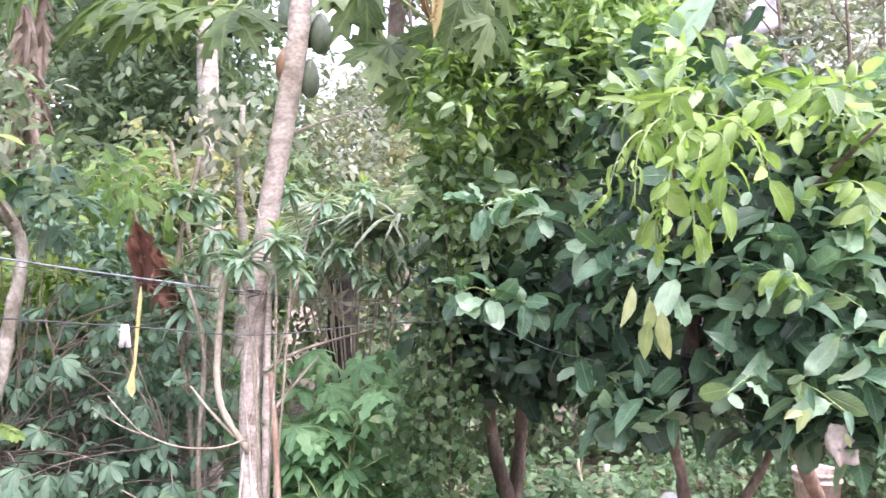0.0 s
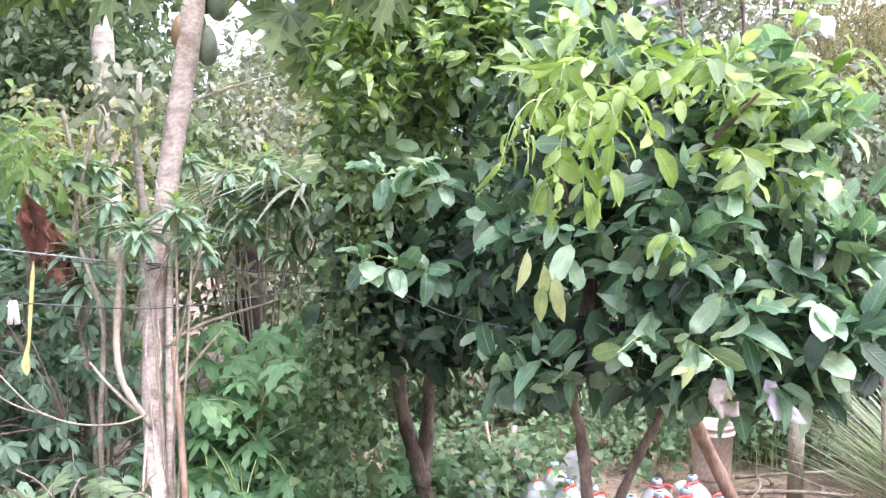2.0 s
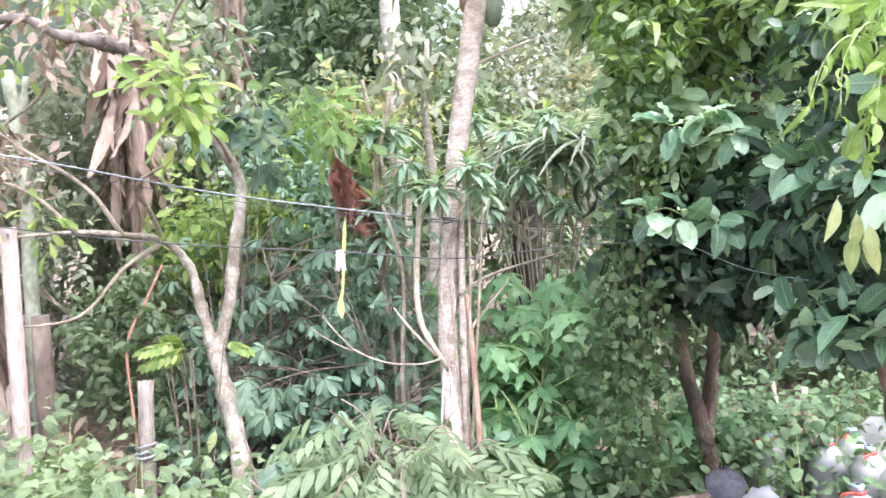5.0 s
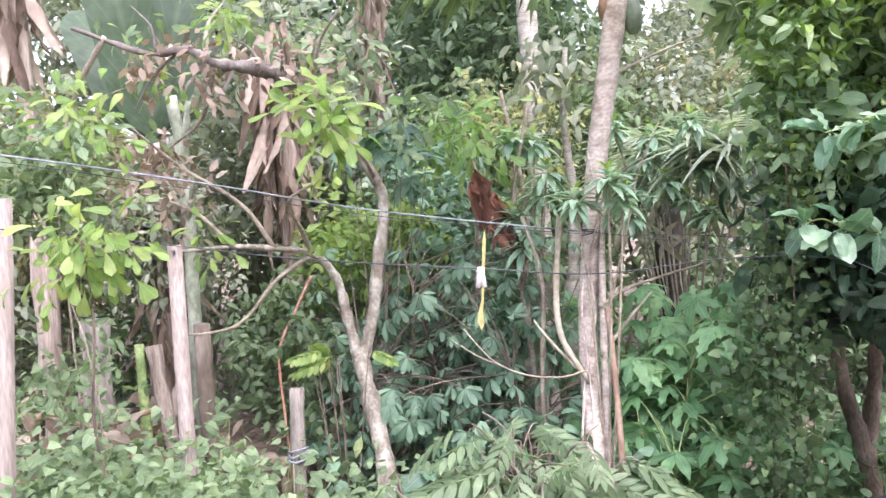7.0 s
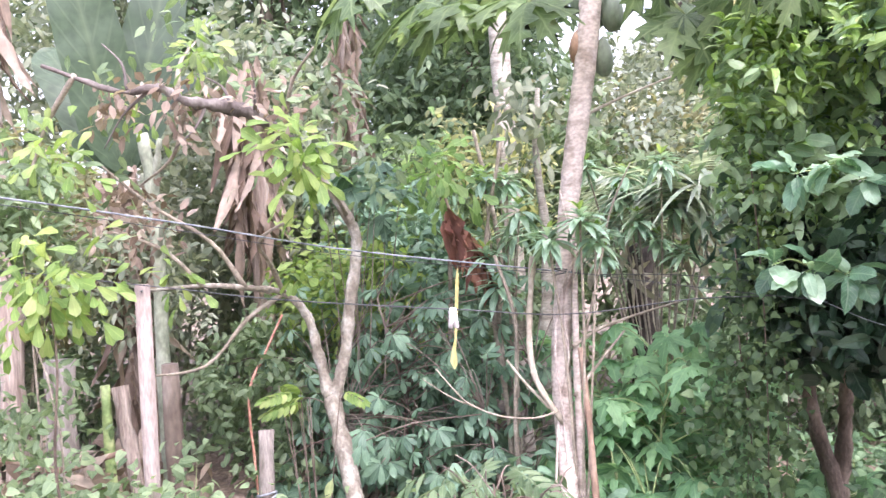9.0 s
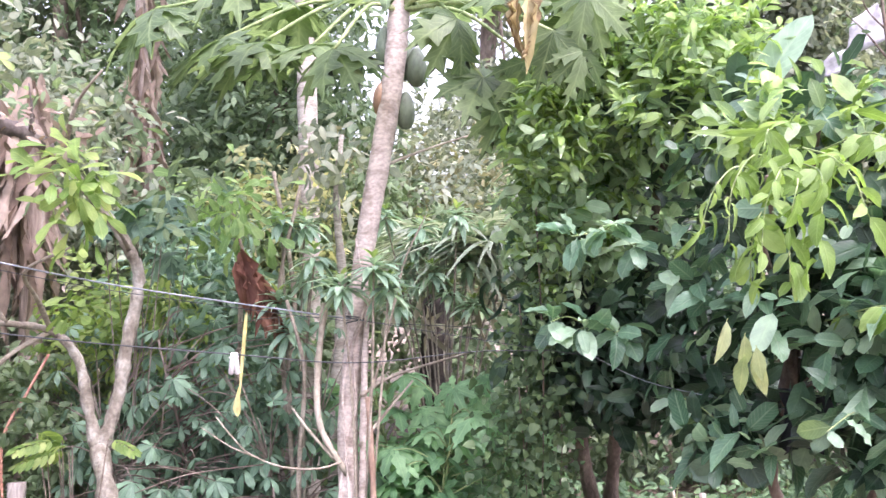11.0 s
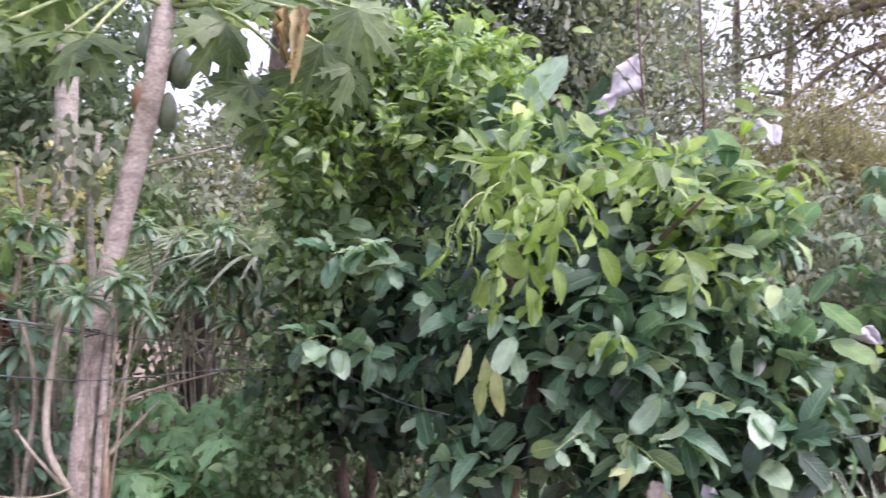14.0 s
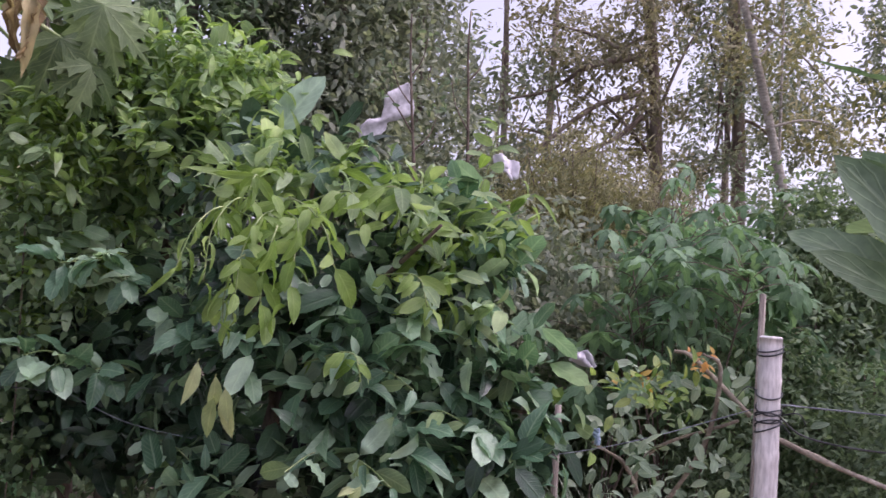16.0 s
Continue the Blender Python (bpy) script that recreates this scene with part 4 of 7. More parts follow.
dry.put(blade(0.2, 8, "strap", 0.9, 0.35, 0.6), np.array([-0.034, 2.62, 2.5]) + 0.024 * ring + 0.008 * rng.standard_normal((9, 3)), np.array([0, 0, -1]) + 0.22 * ring + 0.05 * rng.standard_normal((9, 3)), ring + 0.3 * rand_dirs(9), 0.19 + 0.09 * rng.random(9))
part("petiole", tube([CROWN_TOP, (-0.32, 3.0, 2.66), (-0.034, 2.62, 2.5)], 0.01, 0.006, 7, 5, 0.03), GREEN_STEM, papaya)
part("withered_leaf", dry.mesh("withered_leaf", WITHERED), WITHERED, papaya, "withered yellow-brown hanging leaf")


def stem_thing(name, pts, r0, r1, material, label, category="stem", sides=8, rough=0.08):
    ob = new(name, tri_mesh(name, *tube(pts, r0, r1, sides, 6, rough), material))
    return tagged(ob, label, category)


stem_thing("companion_stem", [(-0.64, 2.98, -0.05), (-0.64, 3.02, 0.7), (-0.655, 3.1, 1.06), (-0.65, 3.15, 1.48), (-0.63, 3.2, 1.6)], 0.016, 0.01, BARK, "thin pale stem pressed against the papaya trunk")
stem_thing("twining_vine", [(-0.74, 2.9, 0.3), (-0.72, 3.04, 0.9), (-0.68, 3.08, 1.1), (-0.7, 3.12, 1.3), (-0.66, 3.14, 1.5), (-0.7, 3.16, 1.75)], 0.005, 0.0035, BARK, "pale brown climbing stem twined on the papaya trunk")
stem_thing("twining_vine", [(-0.66, 2.92, 0.2), (-0.69, 3.0, 0.8), (-0.73, 3.07, 1.15), (-0.69, 3.12, 1.4), (-0.63, 3.15, 1.52)], 0.005, 0.0035, BARK, "pale brown climbing stem twined on the papaya trunk")
stem_thing("leaning_stick", [(-0.54, 2.86, -0.02), (-0.575, 2.92, 0.66), (-0.6, 2.98, 0.95), (-0.625, 3.03, 1.15)], 0.014, 0.01, BROWN_STICK, "brown stick leaning on the papaya trunk", "stick")
stem_thing("dry_cane", [(-0.8, 3.07, 1.5), (-0.82, 3.04, 1.24), (-0.81, 3.02, 1.07), (-0.77, 3.02, 0.97), (-0.7, 3.03, 0.86)], 0.013, 0.012, DRY_CANE, "pale dry curved cane hanging by the papaya trunk", "cane")
stem_thing("twig", [(-0.66, 3.06, 0.96), (-0.58, 3.2, 1.07), (-0.5, 3.35, 1.17)], 0.009, 0.004, TWIG, "thin bare brown twig", "twig")
stem_thing("twig", [(-0.66, 3.08, 1.15), (-0.56, 3.3, 1.2), (-0.3, 3.7, 1.25)], 0.009, 0.004, TWIG, "thin bare brown twig", "twig")
stem_thing("twig", [(-0.64, 3.1, 1.1), (-0.57, 3.2, 1.42), (-0.52, 3.25, 1.66), (-0.44, 3.3, 1.85)], 0.007, 0.003, TWIG, "thin bare brown twig", "twig")
stem_thing("twig", [(-0.75, 3.02, 0.92), (-0.85, 3.03, 1.02), (-0.92, 3.05, 1.1)], 0.007, 0.004, DRY_CANE, "thin pale dry twig", "twig")
stem_thing("twig", [(-0.6, 3.27, 2.05), (-0.45, 3.4, 2.13), (-0.28, 3.5, 2.2)], 0.007, 0.003, DRY_CANE, "thin pale dry twig", "twig")
stem_thing("low_branch", [(-0.7, 2.93, 0.93), (-0.77, 2.86, 0.92), (-0.89, 2.83, 0.93), (-1.0, 2.8, 0.98), (-1.06, 2.79, 1.04), (-1.12, 2.79, 1.11)], 0.0045, 0.0025, TWIG, "thin bare drooping branch", "branch")
stem_thing("low_twig", [(-0.98, 2.8, 0.97), (-1.08, 2.82, 1.0), (-1.2, 2.85, 1.06)], 0.004, 0.002, TWIG, "thin bare side twig of the drooping branch", "twig")

# ---- rosette shrubs ----
def rosette_shrub(at, label):
    base = np.mean(np.array(at), 0)
    t = thing("rosette_shrub", (base[0], base[1], 0), label, "shrub", "rosette shrubs")
    for p in at:
        p = np.array(p)
        stem = part("stem", tube([np.array([base[0] + rng.normal() * 0.05, base[1] + rng.normal() * 0.05, -0.05]), (p + base * np.array([1, 1, 0.3])) / 2, p], 0.006, 0.005, 6, 5, 0.08), TWIG, t)
        fo, tips = Foliage(), Foliage()
        for f_, n_, tilt, sz in ((fo, 12, -0.25, 0.135), (fo, 11, 0.15, 0.13), (fo, 8, 0.6, 0.1), (tips, 6, 1.3, 0.07)):
            a = rng.random() * 6.28 + np.arange(n_) * 2.399
            d = np.stack([np.cos(a), np.sin(a), tilt + 0.25 * rng.standard_normal(n_)], -1)
            f_.put(LANCE, np.tile(p, (n_, 1)) + np.array([0, 0, 0.03 * tilt]), d, (0, 0, 1), sz * (0.75 + 0.5 * rng.random(n_)))
        part("rosette", fo.mesh("rosette", ROSETTE), ROSETTE, stem)
        part("young_tip", tips.mesh("young_tip", LIME), LIME, stem, "bright green young leaf tip")


rosette_shrub([(-0.59, 2.96, 1.63), (-0.72, 3.0, 1.56), (-0.55, 3.05, 1.55)], "rosette-leaved shrub growing against the papaya trunk")
rosette_shrub([(-1.05, 3.67, 1.82), (-0.93, 3.4, 1.67), (-1.06, 3.46, 1.35), (-1.15, 3.64, 1.84), (-1.0, 3.6, 1.58), (-1.12, 3.5, 1.48)], "rosette-leaved shrub between the trunks")
rosette_shrub([(-0.56, 4.07, 1.82), (-0.45, 4.18, 1.74), (-0.34, 4.2, 1.65), (-0.64, 4.06, 1.58), (-0.74, 4.04, 1.88), (-0.28, 4.3, 1.8), (-0.5, 4.0, 1.6), (-0.42, 4.1, 1.5), (-0.2, 4.2, 1.58), (-0.6, 4.05, 1.72), (-0.38, 4.0, 1.88), (-0.12, 4.2, 1.72), (-0.3, 4.05, 1.44), (-0.66, 3.95, 1.45)], "rosette-leaved shrub with grey-green lance leaves")

# ---- strap-leaved palm with dry skirts ----
palm = thing("strap_leaved_palm", (-0.62, 5.3, 0), "palm-like plant with arching grey-green straps and dry leaves", "palm")
part("trunk", tube([(-0.62, 5.3, -0.05), (-0.63, 5.32, 0.6), (-0.64, 5.34, 1.0), (-0.64, 5.34, 1.45)], 0.12, 0.09, 12, 8, 0.12), PALM_BARK, palm)
STRAPS = blade(0.06, 8, "strap", 0.4, 0.6)
fo = Foliage()
for cx, cy, cz, n_ in ((-0.6, 4.9, 1.6, 40), (-0.52, 4.5, 1.72, 60), (-0.36, 4.4, 1.7, 80), (-0.2, 4.25, 1.72, 70)):
    a = rng.random(n_) * 6.28
    d = np.stack([np.cos(a), np.sin(a), 0.15 + 0.9 * rng.random(n_)], -1)
    fo.put(STRAPS, np.tile([[cx, cy, cz]], (n_, 1)) + 0.04 * rng.standard_normal((n_, 3)), d * np.array([1, 1, 0.7]), (0, 0, 1), 0.42 + 0.25 * rng.random(n_))
part("foliage", fo.mesh("foliage", STRAP), STRAP, palm)
FRONDS = [tri_mesh("frond", *pinnate(16, 0.34, 0.07, "strap", d), STRAP) for d in (0.3, 0.5)]
for k, d in enumerate(((0.9, -0.3, 0.35), (0.75, -0.5, 0.6), (0.5, -0.6, 0.5), (0.95, 0.0, 0.6), (0.2, -0.7, 0.7), (-0.3, -0.6, 0.6), (0.8, -0.6, 0.15), (0.6, -0.3, 0.9))):
    leaf_part("frond", FRONDS[k % 2], (-0.52 + 0.03 * k, 4.75, 1.55 + 0.02 * k), d, (0.1, -0.5, 1), 0.62 + 0.04 * (k % 3), palm)
fo = Foliage()
n_ = 20
a = rng.random(n_) * 6.28
fo.put(blade(0.11, 7, "strap", 0.7, 0.8, 0.5), np.stack([-0.6 + 0.28 * np.cos(a) + 0.1, 4.85 + 0.2 * np.sin(a) - 0.15, 1.3 + 0.25 * rng.random(n_)], -1), np.stack([0.4 * np.cos(a), 0.4 * np.sin(a) - 0.35, -1 + 0 * a], -1) + 0.5 * rng.standard_normal((n_, 3)), rand_dirs(n_), 0.25 + 0.25 * rng.random(n_))
part("dry_leaves", fo.mesh("dry_leaves", STRAW), STRAW, palm, "hanging dry pale-brown leaves")


# ---- plants under and beside the papaya ----
def leafy_plant(name, base, heads, tpl, size, material, label, category="shrub", stems=GREEN_STEM, group="", droop=-0.25, per=1, as_parts=None):
    """Stems from a base to each head, with a leaf or a few at the end of each."""
    t = thing(name, base, label, category, group)
    fo = Foliage()
    heads = np.asarray(heads, float)
    mains = []
    for p in heads[np.argsort(heads[:, 2])[::max(1, len(heads) // 5)]] if len(heads) > 18 else ():
        s = np.array(base) + np.array([rng.normal() * 0.05, rng.normal() * 0.05, -0.03])
        line = [s, s * 0.5 + p * 0.5 + np.array([0, 0, 0.08]), p - np.array([0, 0, 0.04])]
        part("main_stem", tube(line, 0.008, 0.004, 6, 4, 0.08), stems, t)
        mains.append(spline(line, 12))
    for p in heads:
        s = np.array(base) + np.array([rng.normal() * 0.05, rng.normal() * 0.05, -0.03])
        if mains:
            near = np.concatenate(mains)
            s = near[np.argmin(((near - p + np.array([0, 0, 0.07])) ** 2).sum(1))]
        out = unit((p - s) * np.array([1, 1, 0.04]) + 0.02 * rng.standard_normal(3))
        stem = part("stem", tube([s, s * 0.4 + p * 0.6 + np.array([0, 0, 0.03]), p], 0.0035, 0.002, 5, 3, 0.06), stems, t)
        for _ in range(per):
            d = out * 0.6 + 0.9 * rng.standard_normal(3) * np.array([1, 1, 0.25]) + np.array([0, -0.25, droop])
            u = np.array([0, -0.35, 1]) + 0.35 * rng.standard_normal(3)
            q = p + 0.04 * rng.standard_normal(3) * (per > 1)
            sz = size * (0.75 + 0.5 * rng.random())
            if as_parts:
                leaf_part("leaf", as_parts[rng.integers(len(as_parts))], q, unit(d), u, sz, stem)
            else:
                fo.put(tpl, [q], [d], u, sz)
    if fo.n:
        part("foliage", fo.mesh("foliage", material), material, t)
    return t


def scatter(mid, spread, count):
    return np.array(mid) + rng.standard_normal((count, 3)) * np.array(spread)


CAS = [tri_mesh("leaf", *palmate(k, 240, 0.34, "obovate", 5, d, 0.35), CASSAVA) for k, d in ((7, 0.35), (6, 0.5), (8, 0.3))]
for cx, cy, n_ in ((-1.75, 3.6, 100), (-1.42, 3.65, 130), (-1.15, 3.6, 80), (-2.05, 3.85, 70)):
    leafy_plant("cassava_plant", (cx, cy, 0), scatter((cx, cy - 0.05, 0.78), (0.22, 0.18, 0.28), int(n_ * 1.6)), HAND, 0.092, CASSAVA, "cassava-like plant with dark green hand-shaped leaves", "plant", FAR_BARK, "cassava plants", -0.45, 1, CAS)
PAPL = [tri_mesh("leaf", *palmate(7, 280, w, "lobe", 8, d, 0.2), PAPAYA_LOW) for w, d in ((0.34, 0.25), (0.38, 0.4))]
for cx, cy, n_ in ((-0.52, 3.75, 30), (-0.42, 3.5, 24), (-0.3, 3.95, 22)):
    leafy_plant("papaya_seedling", (cx, cy, 0), scatter((cx, cy - 0.08, 0.7), (0.2, 0.14, 0.2), int(n_ * 2.6)), PAP_SIMPLE, 0.145, PAPAYA_LOW, "young papaya plant with deeply lobed green leaves", "plant", GREEN_STEM, "papaya seedlings", -0.2, 1, PAPL)
for cx, cy, n_, zz in ((-0.84, 2.38, 20, 0.7), (-0.56, 2.46, 20, 0.7), (-0.76, 2.42, 24, 0.72), (-0.8, 2.3, 20, 0.66), (-0.7, 2.2, 16, 0.6)):
    leafy_plant("pinnate_shrub", (cx, cy, 0), scatter((cx, cy, zz), (0.13, 0.1, 0.07), int(n_ * 1.7)), FEATHER, 0.205, PINNATE, "low shrub with pale green feathered leaves", "shrub", FAR_BARK, "low pinnate shrubs", -0.3)
leafy_plant("fern_like_shrub", (-1.66, 2.82, 0), scatter((-1.72, 2.82, 0.98), (0.1, 0.05, 0.04), 7), pinnate(6, 0.27, 0.46), 0.17, LIME, "shrub with bright yellow-green feathered leaves", "shrub", DARK_BARK, "", -0.25)
leafy_plant("ground_plant", (-0.5, 3.35, 0), scatter((-0.48, 3.3, 0.42), (0.2, 0.1, 0.14), 70), PAP_SIMPLE, 0.13, PAPAYA_LOW, "low lobed-leaf plants on the soil by the papaya trunk", "plant")
LOBED = [tri_mesh("leaf", *papaya_leaf(7, 240, 0.3, 0.25, 0.4), CASSAVA)]
leafy_plant("lobed_leaf_plant", (-1.75, 3.5, 0), scatter((-1.7, 3.42, 1.82), (0.12, 0.06, 0.08), 9), PAP_SIMPLE, 0.17, CASSAVA, "tall plant with large dark blue-green lobed leaves", "plant", FAR_BARK, "", -0.5, 1, LOBED)
leafy_plant("ground_plant", (-0.2, 3.6, 0), scatter((0.0, 3.7, 0.3), (0.25, 0.2, 0.14), 40), PAP_SIMPLE, 0.11, PAPAYA_LOW, "low lobed-leaf plants on the soil", "plant")


def herb_patch(name, mid, spread, count, size, material, label, tpl=HEART, per=8):
    t = thing(name, (mid[0], mid[1], 0), label, "herbs", "", "stuff")
    at = scatter(mid, spread, count)
    fo = Foliage()
    n_ = count * per
    p = np.repeat(at, per, 0) + rng.standard_normal((n_, 3)) * np.array([0.045, 0.045, 0.05])
    a = rng.random(n_) * 6.28
    fo.put(tpl, p, np.stack([np.cos(a), np.sin(a), -0.2 + 0.4 * rng.standard_normal(n_)], -1), np.array([0, -0.3, 1]) + 0.35 * rng.standard_normal((n_, 3)), size * (0.6 + 0.7 * rng.random(n_)))
    part("foliage", fo.mesh("foliage", material), material, t)
    st = Foliage()
    st.put(blade(0.012, 4, "strap", 0.5, 0.1), at * np.array([1, 1, 0]), (at - at * np.array([1, 1, 0])) + 0.03 * rng.standard_normal((count, 3)), (0, -1, 0.1), at[:, 2])
    part("stems", st.mesh("stems", GREEN_STEM), GREEN_STEM, t)


herb_patch("herb_patch", (-1.95, 1.8, 0.68), (0.26, 0.18, 0.09), 330, 0.042, HERB, "knee-high patch of pale green herbs by the fence")
herb_patch("herb_patch", (-1.36, 2.2, 0.52), (0.12, 0.12, 0.07), 90, 0.046, HERB, "pale green herbs by the wooden stake")
herb_patch("herb_patch", (-2.2, 2.3, 0.56), (0.28, 0.25, 0.1), 170, 0.05, HERB, "pale green herbs by the fence")
herb_patch("ground_cover", (0.6, 4.4, 0.28), (0.35, 0.25, 0.12), 180, 0.056, GROUND_GREEN, "low green plants on the soil under the citrus trees")
herb_patch("ground_cover", (0.5, 4.0, 0.26), (0.3, 0.2, 0.12), 105, 0.065, GROUND_GREEN, "low green plants by the citrus trunk")
herb_patch("ground_cover", (1.9, 5.3, 0.2), (0.4, 0.25, 0.1), 195, 0.048, GROUND_GREEN, "low green plants on the soil behind the bucket")
herb_patch("ground_cover", (2.7, 5.1, 0.25), (0.35, 0.25, 0.12), 165, 0.048, GROUND_GREEN, "low green plants on the soil behind the bucket")
herb_patch("ground_cover", (-0.1, 3.1, 0.25), (0.16, 0.2, 0.12), 60, 0.07, VINE, "low dark green plants under the vine")
herb_patch("ground_cover", (-1.3, 3.2, 0.3), (0.4, 0.3, 0.15), 80, 0.09, CASSAVA, "low dark green plants under the cassava")


# ---- forked tree with lichen bark ----
forked = thing("forked_tree", (-1.5, 2.8, 0), "small forked tree with lichen-spotted bark and bright leaf sprays", "tree")
part("trunk", tube([(-1.5, 2.78, -0.05), (-1.5, 2.82, 0.25), (-1.52, 2.88, 0.5), (-1.6, 2.96, 0.72), (-1.69, 3.04, 0.94)], 0.046, 0.036, 12, 8, 0.07), LICHEN_BARK, forked)
part("limb", tube([(-1.685, 3.03, 0.9), (-1.74, 3.04, 1.12), (-1.78, 3.04, 1.28), (-1.84, 2.96, 1.39), (-1.92, 2.8, 1.43), (-2.05, 2.7, 1.45), (-2.3, 2.6, 1.44)], 0.026, 0.006, 10, 7, 0.09), LICHEN_BARK, forked)
part("limb", tube([(-1.685, 3.03, 0.9), (-1.64, 3.09, 1.11), (-1.62, 3.13, 1.34), (-1.59, 3.16, 1.58), (-1.6, 3.1, 1.7), (-1.64, 3.02, 1.82), (-1.73, 2.84, 2.03)], 0.028, 0.02, 10, 7, 0.09), LICHEN_BARK, forked)
part("limb", tube([(-1.72, 2.86, 2.0), (-1.74, 2.72, 2.08), (-1.79, 2.54, 2.115), (-1.86, 2.4, 2.125), (-1.92, 2.33, 2.17), (-2.02, 2.25, 2.155), (-2.2, 2.1, 2.24)], 0.03, 0.006, 10, 7, 0.22), GREY_LIMB, forked)
for pts in (
    [(-1.6, 3.1, 1.7), (-1.5, 2.8, 1.78), (-1.42, 2.5, 1.84)], [(-1.73, 2.84, 2.03), (-1.6, 2.7, 2.2), (-1.45, 2.6, 2.3)], [(-1.84, 2.96, 1.39), (-1.8, 2.8, 1.52), (-1.72, 2.6, 1.62), (-1.5, 2.5, 1.7)],
    [(-2.05, 2.7, 1.45), (-2.15, 2.6, 1.6), (-2.3, 2.5, 1.68)], [(-1.86, 2.4, 2.13), (-2.0, 2.5, 1.95), (-2.25, 2.6, 1.85)], [(-1.88, 2.38, 2.14), (-1.98, 2.55, 2.3), (-2.05, 2.75, 2.42)],
    [(-1.84, 2.96, 1.39), (-1.95, 2.85, 1.3), (-2.1, 2.75, 1.12), (-2.3, 2.6, 1.1)], [(-2.12, 2.16, 2.21), (-2.3, 2.2, 2.05), (-2.4, 2.2, 1.85)], [(-1.92, 2.8, 1.43), (-2.0, 2.7, 1.62), (-2.2, 2.6, 1.78), (-2.35, 2.5, 1.95)],
):
    part("twig", tube(pts, 0.011, 0.004, 7, 5, 0.1), TWIG, forked)
for pts in ([(-1.78, 2.56, 2.11), (-1.84, 2.6, 2.2), (-1.95, 2.6, 2.26)], [(-1.82, 2.47, 2.12), (-1.84, 2.42, 2.03), (-1.92, 2.4, 1.96)], [(-1.95, 2.32, 2.16), (-2.05, 2.3, 2.08), (-2.12, 2.28, 1.97)], [(-2.0, 2.27, 2.16), (-2.04, 2.3, 2.26), (-2.12, 2.3, 2.34)], [(-1.75, 2.66, 2.09), (-1.7, 2.6, 2.16), (-1.68, 2.55, 2.25)]):
    part("twig", tube(pts, 0.007, 0.002, 6, 5, 0.12), GREY_LIMB, forked)
LIME_LEAF = [tri_mesh("leaf", *blade(w, 6, "spoon", fo_, dr, 0.06, 0.08), LIME) for w, fo_, dr in ((0.5, 0.15, 0.25), (0.46, 0.3, 0.4), (0.54, 0.1, 0.15))]


def spray(parent, mid, count, size, spread, meshes, droop=-0.15, name="leaf"):
    for _ in range(int(count * 1.5)):
        o = rng.standard_normal(3) * spread
        d = unit(o / (spread + 1e-6) * 0.5 + rng.standard_normal(3) * 0.35 + np.array([0, -0.15, droop]))
        leaf_part(name, meshes[rng.integers(len(meshes))], np.array(mid) + o, d, np.array([0, -0.6, 0.8]) + 0.35 * rng.standard_normal(3), size * (0.7 + 0.5 * rng.random()), parent)


for mid, n_, s in (((-1.42, 2.4, 1.96), 20, 0.105), ((-1.48, 2.4, 1.9), 20, 0.105), ((-1.4, 2.42, 1.86), 18, 0.1), ((-1.42, 2.42, 1.75), 8, 0.095), ((-2.25, 2.2, 2.0), 14, 0.08), ((-2.05, 2.79, 2.4), 20, 0.075), ((-1.84, 2.42, 2.27), 18, 0.07), ((-2.16, 2.5, 2.1), 14, 0.07), ((-1.68, 2.86, 1.5), 8, 0.08), ((-1.98, 2.45, 1.5), 12, 0.075), ((-2.0, 1.85, 1.9), 14, 0.07), ((-1.92, 1.9, 1.86), 12, 0.07)):
    spray(forked, mid, n_, s, 0.045, LIME_LEAF)
MID_LEAF = [tri_mesh("leaf", *blade(w, 5, "spoon", fo_, dr, 0.08, 0.08), BROAD) for w, fo_, dr in ((0.56, 0.12, 0.25), (0.5, 0.3, 0.4))]
part("crown", crown_mesh([(-2.1, 2.75, 2.4, 0.35, 0.25, 0.2), (-1.75, 3.0, 2.2, 0.3, 0.25, 0.25), (-2.4, 2.3, 1.9, 0.3, 0.25, 0.2), (-1.5, 3.0, 1.95, 0.25, 0.2, 0.2), (-2.2, 2.5, 2.25, 0.3, 0.2, 0.12)], 48, 7, 0.07, HERB, 0.09), HERB, forked)
part("withered_leaves", crown_mesh([(-1.95, 2.5, 2.13, 0.3, 0.2, 0.07), (-2.35, 2.6, 1.75, 0.25, 0.15, 0.12), (-1.65, 2.6, 2.1, 0.2, 0.15, 0.06)], 60, 8, 0.055, DRY, 0.07), DRY, forked, "withered grey-brown leaves")
# broad-leaved young tree behind, with the dead leaf under it
broad = thing("broad_leaf_sapling", (-1.38, 3.75, 0), "sapling with broad bright green obovate leaves", "tree")
part("stem", tube([(-1.38, 3.75, -0.05), (-1.4, 3.75, 0.9), (-1.36, 3.7, 1.5), (-1.38, 3.62, 1.95)], 0.015, 0.008, 8, 6, 0.06), TWIG, broad)
for mid, n_ in (((-1.32, 3.57, 1.93), 16), ((-1.4, 3.55, 1.88), 18), ((-1.3, 3.6, 1.82), 14), ((-1.48, 3.6, 1.98), 12), ((-1.2, 3.6, 1.9), 8)):
    spray(broad, mid, int(n_ * 1.3), 0.1, 0.075, MID_LEAF, -0.45)
dead = thing("dead_leaf", (-1.28, 3.6, 1.78), "large dead red-brown leaf hanging crumpled", "dead leaf")
